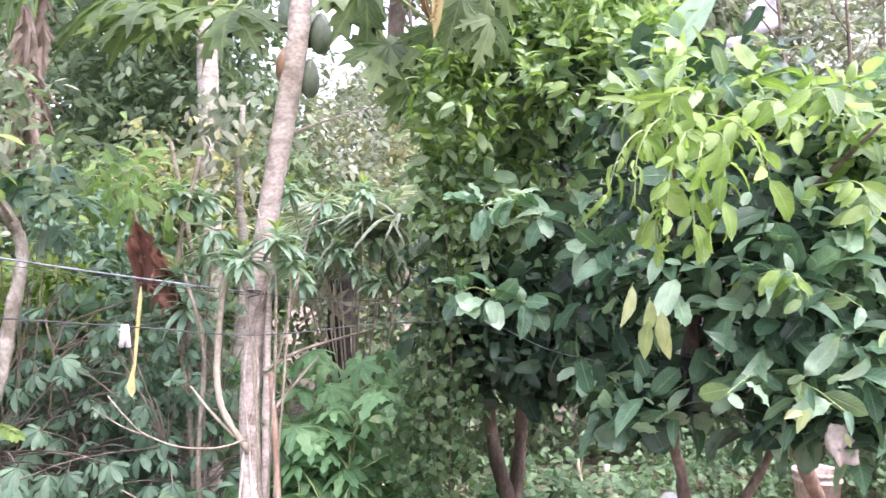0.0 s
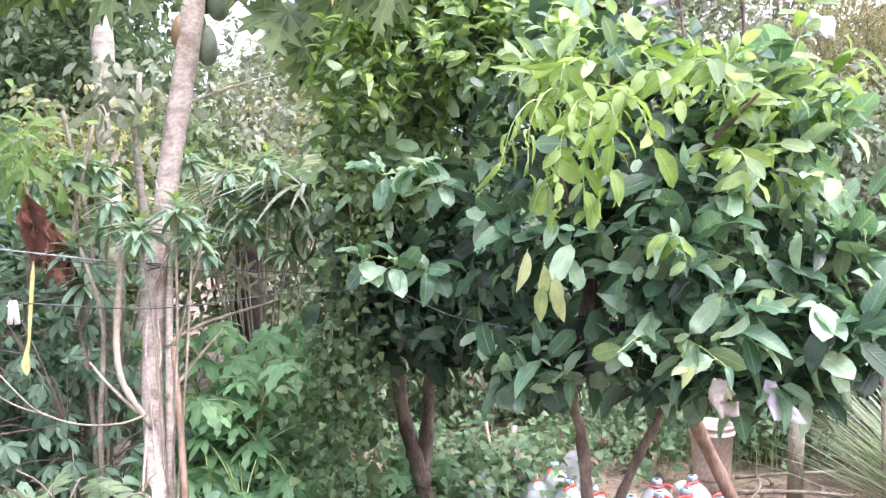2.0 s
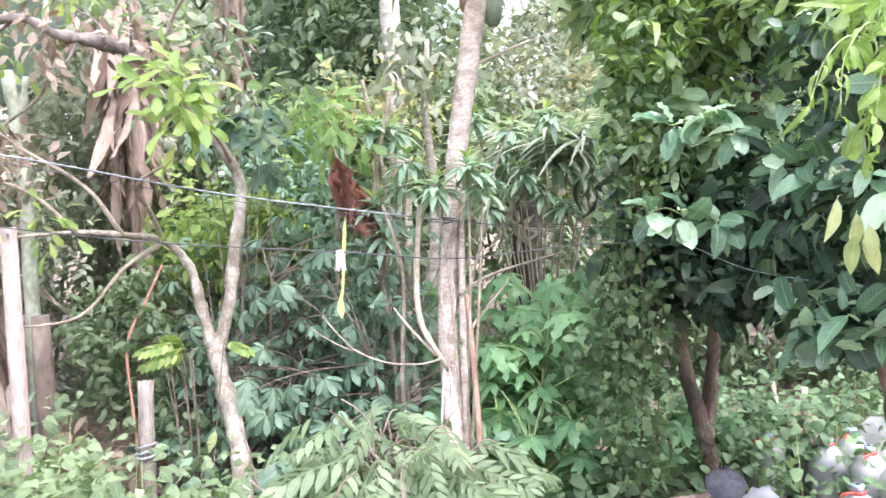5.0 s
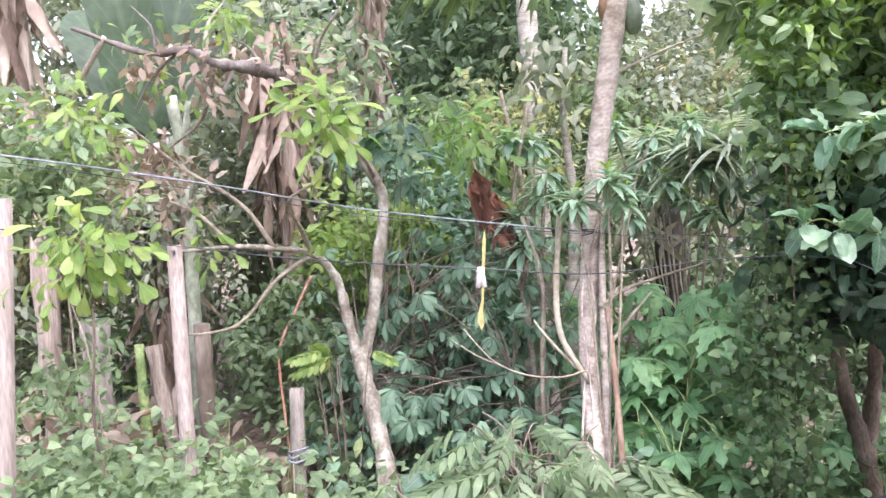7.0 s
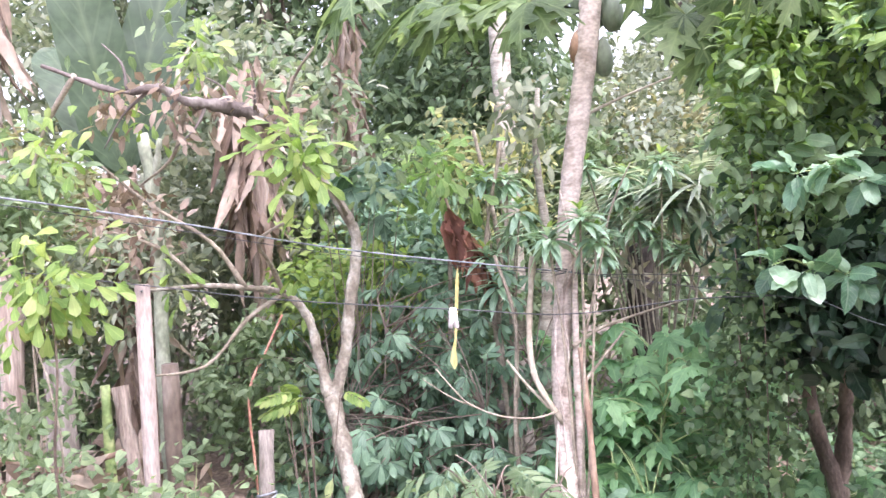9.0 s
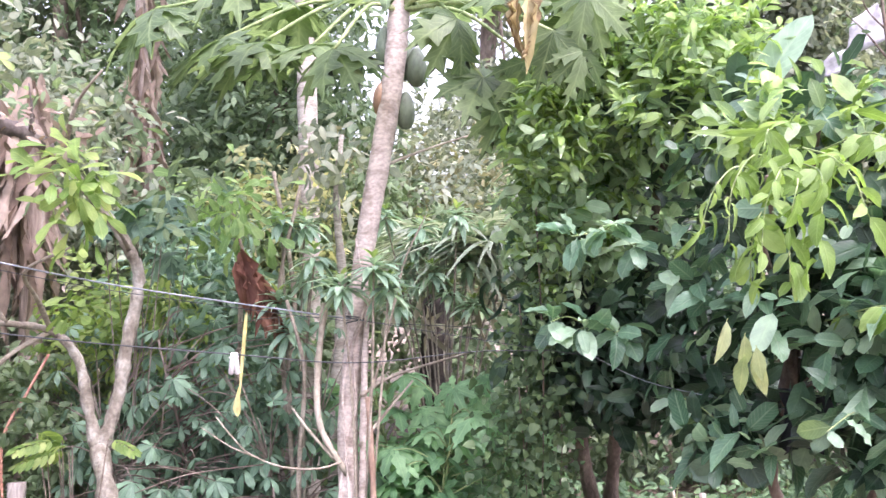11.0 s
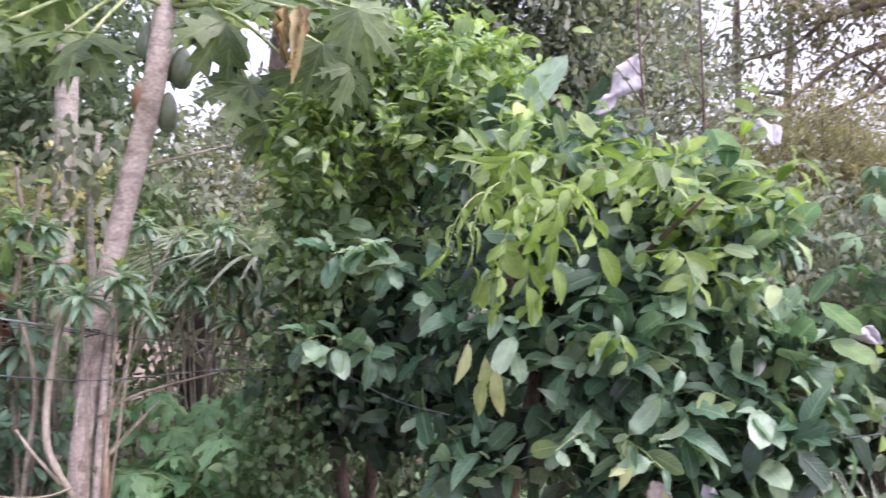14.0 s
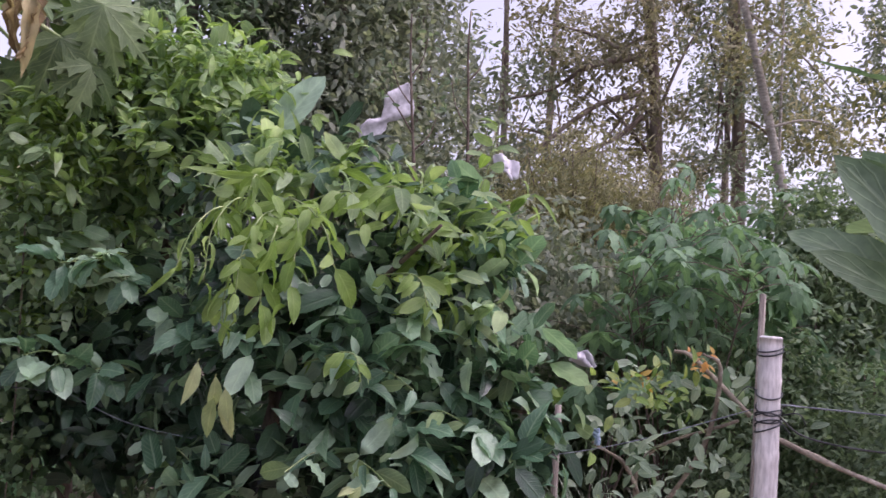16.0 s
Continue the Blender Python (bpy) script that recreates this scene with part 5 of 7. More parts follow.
for k in range(22):
    u = k / 21
    fo = Foliage()
    fo.put(blade(0.24, 7, "strap", 0.9, 0.15, 0.6), [np.array([-1.31 + 0.14 * u, 3.52 + 0.02 * rng.normal(), 1.7 - 0.17 * u + 0.02 * rng.normal()])], [np.array([0.32 + 0.15 * rng.normal(), 0.12 * rng.normal(), -1])], rand_dirs(1), 0.24 + 0.08 * rng.random())
    part("shred", fo.mesh("shred", DEADRED), DEADRED, dead)
part("midrib", tube([(-1.3, 3.51, 1.76), (-1.24, 3.51, 1.58), (-1.17, 3.52, 1.45), (-1.12, 3.54, 1.35)], 0.008, 0.005, 6, 5), BROWN_STICK, dead)
strap = thing("yellow_strap", (-1.13, 3.13, 1.05), "hanging yellow dried strap with a split end", "strap")
fo = Foliage()
fo.put(blade(0.036, 8, "strap", 0.3, 0.05), [(-1.13, 3.13, 1.46)], [(-0.05, -0.1, -1)], (0.3, -1, 0), 0.4)
fo.put(blade(0.26, 6, "spoon", 0.2, 0.05), [(-1.145, 3.1, 1.18), (-1.15, 3.1, 1.17)], [(-0.12, -0.1, -1), (0.0, -0.1, -1)], (0.3, -1, 0), 0.12)
part("band", fo.mesh("band", YSTRAP), YSTRAP, strap)

# ---- banana plants ----
def banana_plant(x, y, h, greens, deads, label, seedlean=0.0, low=0.35, green=BANANA_SHADED):
    t = thing("banana_plant", (x, y, 0), label, "banana plant", "banana plants")
    top = np.array([x + seedlean, y, h])
    part("stem", tube([(x, y, -0.05), (x + 0.02, y, h * 0.5), top], 0.065, 0.035, 12, 10, 0.12), SHEATH, t, "stem wrapped in dry brown sheaths")
    for d, ln, wd, dr, *upw in greens:
        me = tri_mesh("leaf", *blade(wd, 14, "banana", 0.3, dr, 0.1), green)
        leaf_part("leaf", me, top, d, upw[0] if upw else (0, -0.4, 1), ln, t)
    fo = Foliage()
    for k in range(int(deads * 2.6)):
        z = h * (low + (1.05 - low) * rng.random())
        a = rng.random() * 6.28
        fo.put(blade(0.12, 8, "strap", 0.9, 0.2, 0.6), [np.array([x + 0.06 * math.cos(a), y + 0.06 * math.sin(a), z])], [np.array([0.14 * math.cos(a), 0.14 * math.sin(a), -1]) + 0.15 * rng.standard_normal(3)], rand_dirs(1), 0.25 + 0.35 * rng.random())
    part("dead_leaves", fo.mesh("dead_leaves", DRY), DRY, t, "skirt of dead brown hanging leaves")


banana_plant(-2.48, 3.8, 2.5, [], 42, "banana plant with a skirt of dead brown leaves", 0.03, 0.68)
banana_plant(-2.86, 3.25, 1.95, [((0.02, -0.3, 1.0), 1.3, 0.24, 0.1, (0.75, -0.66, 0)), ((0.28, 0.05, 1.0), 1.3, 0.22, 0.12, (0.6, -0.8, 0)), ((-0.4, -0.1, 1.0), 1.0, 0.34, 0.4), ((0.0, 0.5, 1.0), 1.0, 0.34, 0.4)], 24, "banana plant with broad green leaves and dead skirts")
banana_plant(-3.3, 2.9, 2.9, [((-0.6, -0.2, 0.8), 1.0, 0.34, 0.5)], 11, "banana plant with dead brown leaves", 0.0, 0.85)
banana_plant(-2.6, 5.3, 3.6, [], 40, "banana plant with a skirt of dead brown leaves", -0.05)
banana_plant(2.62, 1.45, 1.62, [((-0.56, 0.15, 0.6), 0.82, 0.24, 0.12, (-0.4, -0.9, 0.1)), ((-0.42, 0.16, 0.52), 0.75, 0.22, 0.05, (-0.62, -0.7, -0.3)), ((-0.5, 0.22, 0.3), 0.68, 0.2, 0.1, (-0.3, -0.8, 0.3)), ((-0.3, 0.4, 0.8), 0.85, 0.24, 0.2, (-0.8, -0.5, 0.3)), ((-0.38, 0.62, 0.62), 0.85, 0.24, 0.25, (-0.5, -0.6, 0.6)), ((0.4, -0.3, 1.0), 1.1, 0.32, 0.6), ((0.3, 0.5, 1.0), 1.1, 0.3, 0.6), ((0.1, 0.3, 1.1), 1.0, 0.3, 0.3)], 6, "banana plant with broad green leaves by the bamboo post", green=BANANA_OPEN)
stem_thing("cut_stump", [(-2.74, 2.6, -0.05), (-2.74, 2.62, 0.6), (-2.75, 2.65, 1.16)], 0.068, 0.06, GREYWOOD, "grey cut tree stump among leaf litter", "stump", 12)
stem_thing("green_banana_shoot", [(-2.6, 2.72, -0.05), (-2.61, 2.75, 0.5), (-2.63, 2.77, 1.03)], 0.028, 0.021, GREEN_STEM, "cut yellow-green banana shoot", "shoot", 10)
stem_thing("brown_banana_stump", [(-2.42, 2.75, -0.05), (-2.5, 2.78, 0.55), (-2.58, 2.8, 1.02)], 0.04, 0.032, SHEATH, "leaning dry brown banana stump", "stump", 10, 0.15)
stem_thing("rusty_pole", [(-2.39, 2.9, -0.05), (-2.39, 2.9, 1.1)], 0.04, 0.04, FAR_BARK, "dark brown pole behind the fence", "pole", 10)
stem_thing("grey_green_stalk", [(-2.5, 3.0, 0.0), (-2.52, 3.02, 1.0), (-2.52, 3.03, 1.75), (-2.54, 3.0, 2.12)], 0.036, 0.026, GREY_STALK, "grey-green stalk with stubby side shoots", "stalk", 9)
stem_thing("grey_green_shoot", [(-2.52, 3.02, 1.78), (-2.47, 2.99, 1.92), (-2.41, 2.95, 2.08)], 0.024, 0.012, GREY_STALK, "stubby grey-green side shoot", "shoot", 8)
stem_thing("grey_green_shoot", [(-2.52, 3.02, 1.55), (-2.46, 2.98, 1.64), (-2.41, 2.95, 1.76)], 0.018, 0.007, GREY_STALK, "stubby grey-green side shoot", "shoot", 8)
stem_thing("fallen_branch", [(-3.1, 2.6, 0.45), (-2.9, 2.45, 0.78), (-2.65, 2.5, 0.74), (-2.4, 2.6, 0.8)], 0.02, 0.01, BROWN_STICK, "fallen brown branch over the litter", "branch")
leaf_litter = thing("leaf_litter", (-2.9, 2.85, 0), "heap of dry brown leaf litter", "leaf litter", "", "stuff")
part("leaves", crown_mesh([(-2.9, 2.85, 0.25, 0.7, 0.35, 0.35)], 150, 8, 0.13, DRY, 0.15), DRY, leaf_litter)
litter2 = thing("leaf_litter", (1.6, 4.3, 0), "scattered dry leaves on bare soil", "leaf litter", "", "stuff")
fo = Foliage()
fo.put(OV_D, np.stack([rng.uniform(-0.5, 3.2, 500), rng.uniform(2.6, 5.6, 500), np.full(500, 0.05)], -1), rand_dirs(500) * np.array([1, 1, 0.1]), np.array([0, 0, 1]) + 0.3 * rng.standard_normal((500, 3)), 0.05 + 0.05 * rng.random(500))
part("leaves", fo.mesh("leaves", DRY), DRY, litter2)


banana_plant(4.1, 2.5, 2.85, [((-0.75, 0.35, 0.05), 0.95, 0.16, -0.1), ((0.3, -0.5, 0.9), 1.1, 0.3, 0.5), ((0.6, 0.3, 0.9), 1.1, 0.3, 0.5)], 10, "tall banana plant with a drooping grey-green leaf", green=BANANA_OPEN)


# ---- fence: posts, slats, wires ----
big = thing("fence_post", (-2.15, 1.62, 0), "flat pale sawn timber fence post", "post", "fence posts")
part("timber", board((-2.12, 1.52, -0.03), (-2.16, 1.72, 1.68), 0.072, 0.03, (0.75, -0.65, 0), 0.004), SAWN, big)
sl = thing("thin_fence_post", (-1.79, 2.0, 0), "thin leaning fence post of pale sawn wood", "post", "fence posts")
part("timber", board((-1.79, 2.0, -0.03), (-1.941, 2.212, 1.495), 0.05, 0.022, (0.65, -0.75, 0), 0.003), SAWN, sl)
part("nail", turned(lathe([(0.0, 0), (0.004, 0), (0.004, 0.02), (0.0, 0.02)], 8), pose(-1.935, 2.2, 1.475, 90, 0, 40)), WIRE, sl)
stake = thing("wooden_stake", (-1.73, 2.5, 0), "short weathered grey wooden stake with wire tie", "stake")
part("pole", tube([(-1.7, 2.5, -0.05), (-1.72, 2.54, 0.5), (-1.74, 2.6, 0.91)], 0.031, 0.029, 12, 6, 0.04), STAKEWOOD, stake)
for k in range(3):
    ring = [(-1.724 + 0.036 * math.cos(a), 2.555 + 0.036 * math.sin(a), 0.655 + 0.014 * k + 0.01 * math.sin(a + k)) for a in np.linspace(0, 6.283, 10)]
    part("tie", tube(ring, 0.0045, 0.0045, 6, 3, 0.0), PALE_WIRE, stake, "pale twisted wire tie")
stem_thing("red_cane", [(-2.1, 3.1, 0.1), (-2.14, 3.13, 0.58), (-2.19, 3.19, 0.91), (-2.13, 3.26, 1.1), (-2.07, 3.32, 1.26)], 0.007, 0.0055, RED_CANE, "bent reddish cane by the fence", "cane")

post = thing("bamboo_post", (2.07, 1.86, 0), "weathered grey-white bamboo post with wires wrapped round", "post", "fence posts")
prof = [(0.0, 0.0)]
for k in range(8):
    z0 = 0.22 * k
    prof += [(0.0352, z0), (0.0332, z0 + 0.012), (0.0326, z0 + 0.1), (0.033, z0 + 0.2), (0.0345, z0 + 0.213)]
prof = [(r, min(z, 1.66)) for r, z in prof] + [(0.032, 1.665), (0.027, 1.668), (0.026, 1.6), (0.0, 1.6)]
part("culm", turned(lathe(prof, 20), pose(2.073, 1.853, 0.0, 0, 0, 20)), BAMBOO_DRY, post)
for z0, n_ in ((1.4, 6), (1.5, 1), (1.62, 2)):
    for k in range(n_):
        tilt, ph = 0.006 + 0.014 * rng.random(), rng.random() * 6
        ring = [(2.073 + 0.0362 * math.cos(a), 1.853 + 0.0362 * math.sin(a), z0 + 0.011 * k + tilt * math.sin(a + ph)) for a in np.linspace(0, 6.283, 14)]
        part("wire_wrap", tube(ring, 0.0024, 0.0024, 6, 3, 0.0), WIRE, post, "dark wire wrapped round the post")
for k in range(5):
    a = -2.0 + 0.9 * k
    s = np.array([2.073 + 0.036 * math.cos(a), 1.853 + 0.036 * math.sin(a), 1.42 + 0.02 * k])
    part("wire_end", tube([s, s + np.array([0.05 * math.cos(a), 0.05 * math.sin(a), 0.01]), s + np.array([0.07 * math.cos(a + 0.4), 0.07 * math.sin(a + 0.4), -0.025])], 0.002, 0.0016, 5, 4, 0.0), WIRE, post, "loose bent wire end")
tops = thing("split_slat", (2.15, 1.93, 0), "thin grey split slat tied behind the bamboo post", "slat")
part("board", turned(box_tris(0.03, 0.014, 1.82, 0.003), pose(2.075, 1.925, -0.02, 0, 2.6, 30)), GREYWOOD, tops)


def wire(name, pts, r, material, label):
    return tagged(new(name, tri_mesh(name, *tube(pts, r, r, 6, 8, 0.0), material)), label, "wire", "fence wires")


wire("fence_wire", [(-3.4, 0.1, 2.1), (-2.8, 0.9, 1.97), (-2.19, 1.67, 1.82), (-1.83, 2.24, 1.7), (-1.41, 2.68, 1.57), (-0.76, 3.14, 1.44), (-0.66, 3.12, 1.43)], 0.0033, PALE_WIRE, "taut grey wire tied to the papaya trunk")
wire("fence_wire", [(-3.4, 0.1, 2.07), (-2.8, 0.9, 1.95), (-2.19, 1.67, 1.8), (-1.83, 2.24, 1.675), (-1.41, 2.68, 1.55), (-0.76, 3.14, 1.43), (-0.3, 3.25, 1.4), (-0.02, 3.0, 1.39)], 0.0014, WIRE, "thin dark wire along the taut one")
wire("fence_wire", [(-3.3, 0.2, 1.72), (-2.7, 0.95, 1.66), (-2.17, 1.63, 1.6), (-1.93, 2.19, 1.495), (-1.4, 2.16, 1.44), (-0.82, 2.16, 1.4), (-0.53, 2.43, 1.35), (-0.2, 2.7, 1.36), (0.05, 2.86, 1.35)], 0.002, WIRE, "thin dark wire holding a clothes peg")
wire("fence_wire", [(-0.62, 2.95, 1.44), (-0.02, 2.86, 1.36), (0.19, 2.8, 1.34)], 0.0012, WIRE, "thin dark wire from the papaya trunk to the citrus tree")
wire("fence_wire", [(0.19, 2.8, 1.34), (0.34, 2.72, 1.275), (0.48, 2.62, 1.25), (0.68, 2.5, 1.23), (0.93, 2.37, 1.23), (1.12, 2.29, 1.26), (1.22, 2.25, 1.285), (1.3, 2.21, 1.265), (1.5, 2.14, 1.27), (1.76, 2.05, 1.33), (2.03, 1.87, 1.45)], 0.0016, PALE_WIRE, "thin sagging pale wire through the citrus tree")
wire("fence_wire", [(2.08, 1.85, 1.47), (2.5, 1.5, 1.46), (3.2, 1.0, 1.42), (4.2, 0.3, 1.4)], 0.0025, PALE_WIRE, "thin pale wire from the bamboo post")
wire("barbed_wire", [(2.1, 1.85, 1.44), (2.3, 1.9, 1.36), (2.6, 1.8, 1.33), (3.0, 1.6, 1.37), (3.6, 1.2, 1.35)], 0.003, WIRE, "loose dark wire from the bamboo post")
knot = thing("wire_knot", (-0.64, 3.1, 1.43), "dark knot of twisted wire on the papaya trunk", "knot")
for k in range(3):
    a0 = rng.random() * 6
    ring = [(-0.695 + 0.054 * math.cos(a), 3.195 + 0.054 * math.sin(a), 1.42 + 0.012 * k + 0.012 * math.sin(a + a0)) for a in np.linspace(0, 6.283, 12)]
    part("loop", tube(ring, 0.0025, 0.0025, 6, 3), WIRE, knot)

# clothes peg on the wire
peg = thing("clothes_peg", (-0.82, 2.16, 1.37), "white plastic clothes peg clipped on the wire", "clothes peg")
for sgn in (-1, 1):
    part("jaw", turned(box_tris(0.0135, 0.009, 0.06, 0.002), pose(-0.82 + sgn * 0.0095, 2.155, 1.346, 0, sgn * -7, 0)), PINWHITE, peg)
part("spring", tube([(-0.832, 2.15, 1.392), (-0.82, 2.147, 1.395), (-0.808, 2.15, 1.392)], 0.0022, 0.0022, 6, 4, 0), PINWHITE, peg)

# ---- citrus trees ----
CIT_LEAF = [tri_mesh("leaf", *blade(w, 8, sh, fo_, dr, wv, 0.08), CITRUS_SHADED) for w, sh, fo_, dr, wv in ((0.44, "round", 0.3, 0.2, 0.15), (0.4, "elliptic", 0.5, 0.45, 0.22), (0.48, "round", 0.15, 0.3, 0.25), (0.34, "elliptic", 0.8, 0.65, 0.1))]
CITMID_LEAF = [tri_mesh("leaf", *blade(w, 8, sh, fo_, dr, wv, 0.08), CITRUS_HALF_LIT) for w, sh, fo_, dr, wv in ((0.44, "round", 0.3, 0.2, 0.15), (0.4, "elliptic", 0.5, 0.45, 0.22), (0.48, "round", 0.15, 0.3, 0.25), (0.34, "elliptic", 0.8, 0.65, 0.1))]
CITLIT_LEAF = [tri_mesh("leaf", *blade(w, 8, sh, fo_, dr, wv, 0.08), CITRUS_LIT) for w, sh, fo_, dr, wv in ((0.44, "round", 0.3, 0.2, 0.15), (0.4, "elliptic", 0.5, 0.45, 0.22), (0.48, "round", 0.15, 0.3, 0.25), (0.34, "elliptic", 0.8, 0.65, 0.1))]
YNG_LEAF = [tri_mesh("leaf", *blade(w, 7, sh, fo_, dr, wv, 0.05), YOUNG) for w, sh, fo_, dr, wv in ((0.32, "elliptic", 0.5, 0.5, 0.12), (0.2, "elliptic", 0.9, 1.0, 0.3), (0.4, "elliptic", 0.3, 0.4, 0.15), (0.15, "elliptic", 1.0, 0.7, 0.4))]
FRESH_LEAF = [tri_mesh("leaf", *blade(w, 6, "elliptic", fo_, dr, 0.1, 0.05), MIDGREEN) for w, fo_, dr in ((0.42, 0.25, 0.3), (0.38, 0.4, 0.5))]
YEL_LEAF = [tri_mesh("leaf", *blade(w, 6, "lance", fo_, dr, 0.08, 0.05), YELLOWING) for w, fo_, dr in ((0.36, 0.25, 0.15), (0.3, 0.4, 0.25))]


def twigs(blobs, count, per=7, shell=0.62):
    """Shoots near the outside of a crown, with leaves whorled round them: places, directions and upper sides of the leaves."""
    w = np.array([b[3] * b[4] + b[4] * b[5] + b[3] * b[5] for b in blobs])
    b = np.array(blobs, float)[rng.choice(len(blobs), count, p=w / w.sum())]
    n = in_ball(count, shell)
    tip = b[:, :3] + n * b[:, 3:]
    out = unit(unit(n / b[:, 3:]) + np.array([0, 0, 0.1]) + 0.45 * rng.standard_normal((count, 3)))
    out[:, 2] = np.maximum(out[:, 2], -0.45)
    e1 = unit(np.cross(out, np.array([0.2, 0.35, 1.0])))
    e2 = np.cross(out, e1)
    turn0 = rng.random(count) * 6.283
    at, along, up = [], [], []
    for k in range(per):
        s = k / (per - 1)
        a = (turn0 + 2.399 * k)[:, None]
        side = np.cos(a) * e1 + np.sin(a) * e2
        at.append(tip - out * 0.15 * (1 - s))
        along.append(unit(out * (0.35 + 0.6 * s) + side * 0.9 + np.array([0, 0, -0.16]) + 0.34 * rng.standard_normal((count, 3))))
        up.append(unit(out * 0.45 + np.array([0, 0.0, 0.85]) + 0.5 * rng.standard_normal((count, 3))))
    return np.concatenate(at), np.concatenate(along), np.concatenate(up)


def citrus_crown(t, blobs, count, size, limit, inner=0.35, material=CITRUS_SHADED, meshes=CIT_LEAF, most=150):
    at, along, up = twigs(blobs, count)
    s = size * (0.35 + 0.95 * rng.random(len(at)) ** 1.2)
    near = np.flatnonzero((at[:, 1] < limit) & (rng.random(len(at)) < 0.9))[:most]
    for k in near:
        leaf_part("leaf", meshes[k % 4], at[k], along[k], up[k], s[k], t)
    rest = np.ones(len(at), bool)
    rest[near] = False
    fo = Foliage()
    kind = np.arange(len(at)) % 4
    for j, tpl in enumerate((RND_A, OV_B, RND_B, OV_D)):
        sel = rest & (kind == j)
        fo.put(tpl, at[sel], along[sel], up[sel], s[sel])
    n_ = int(count * 7 * inner)
    b = np.array(blobs, float)[rng.integers(len(blobs), size=n_)]
    fo.put(OV_C, b[:, :3] + in_ball(n_) * b[:, 3:] * 0.75, rand_dirs(n_) + np.array([0, 0, -0.5]), rand_dirs(n_) + np.array([0, 0, 1]), size * (0.7 + 0.5 * rng.random(n_)))
    ob = part("foliage", fo.mesh("foliage", material), material, t)
    tagged(ob, "", "", "", "stuff")


def fresh_crown(t, blobs, count, size):
    """The lighter young growth over the top of a crown."""
    at, along, up = twigs(blobs, count, 7, 0.5)
    along = along + np.array([0, 0, 0.25])
    fo, yo = Foliage(), Foliage()
    kind = np.arange(len(at)) % 3
    s = size * (0.6 + 0.7 * rng.random(len(at)))
    fo.put(OV_B, at[kind == 0], along[kind == 0], up[kind == 0], s[kind == 0])
    fo.put(LONG, at[kind == 1], along[kind == 1], up[kind == 1], s[kind == 1])
    yo.put(LONG, at[kind == 2], along[kind == 2], up[kind == 2], s[kind == 2])
    yo.put(OV_B, at[kind == 1], along[kind == 1] + np.array([0, -0.3, 0.3]), up[kind == 1], 0.8 * s[kind == 1])
    tagged(part("fresh_foliage", fo.mesh("fresh_foliage", CROWN_GREEN), CROWN_GREEN, t, "fresh green upper leaves"), "", "", "", "stuff")
    tagged(part("young_foliage", yo.mesh("young_foliage", YOUNG), YOUNG, t, "bright yellow-green youngest leaves"), "", "", "", "stuff")


citrus_a = thing("citrus_tree", (0.33, 3.75, 0), "dense citrus tree with dark green leaves on a forked trunk", "tree", "citrus trees")
part("trunk", tube([(0.36, 3.78, -0.05), (0.34, 3.75, 0.2), (0.3, 3.72, 0.45), (0.24, 3.76, 0.66), (0.2, 3.75, 0.9), (0.15, 3.6, 1.4)], 0.042, 0.025, 12, 8, 0.09), DARK_BARK, citrus_a)
part("limb", tube([(0.31, 3.73, 0.38), (0.345, 3.76, 0.7), (0.36, 3.7, 0.95), (0.45, 3.5, 1.5), (0.5, 3.3, 2.1)], 0.034, 0.016, 10, 7, 0.09), DARK_BARK, citrus_a)
for e in ((0.2, 3.3, 1.9), (0.5, 3.1, 1.5), (0.05, 3.3, 1.3), (0.6, 3.3, 2.4), (0.3, 3.2, 2.3)):
    s = np.array([0.3, 3.6, 1.05])
    part("limb", tube([s, (s + np.array(e)) / 2 + np.array([0.03, 0.05, 0.05]), e], 0.016, 0.006, 8, 5, 0.1), DARK_BARK, citrus_a)
A_BLOBS = [(0.4, 3.4, 1.36, 0.48, 0.42, 0.38), (0.14, 3.35, 1.4, 0.28, 0.28, 0.36), (0.3, 3.45, 1.85, 0.46, 0.4, 0.43), (0.5, 3.2, 2.3, 0.46, 0.38, 0.33)]
# dark leaves low and deep paint the crown's shade, pale ones above its light
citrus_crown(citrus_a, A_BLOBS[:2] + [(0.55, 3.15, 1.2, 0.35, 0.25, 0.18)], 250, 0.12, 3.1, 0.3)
citrus_crown(citrus_a, A_BLOBS[2:] + [(0.12, 3.2, 1.95, 0.3, 0.25, 0.4)], 330, 0.09, 3.1, 0.06, CITRUS_LIT, CITLIT_LEAF)
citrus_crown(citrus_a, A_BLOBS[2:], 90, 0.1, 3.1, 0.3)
fresh_crown(citrus_a, [(0.14, 3.15, 2.0, 0.28, 0.22, 0.36), (0.05, 3.15, 1.75, 0.2, 0.18, 0.3), (0.25, 3.0, 2.3, 0.3, 0.2, 0.25)], 140, 0.068)
fresh_crown(citrus_a, [(0.5, 3.05, 2.42, 0.42, 0.3, 0.26), (0.5, 2.85, 2.2, 0.3, 0.2, 0.2)], 140, 0.078)
fresh_crown(citrus_a, [(0.05, 2.9, 2.12, 0.2, 0.1, 0.22)], 70, 0.07)
citrus_b = thing("citrus_tree", (0.9, 2.85, 0), "citrus tree with large leaves and many bright young shoots", "tree", "citrus trees")
part("trunk", tube([(0.93, 2.95, -0.05), (0.86, 2.9, 0.5), (0.82, 2.87, 0.82), (0.78, 2.83, 1.0), (0.8, 2.6, 1.5)], 0.026, 0.016, 10, 7, 0.09), DARK_BARK, citrus_b)
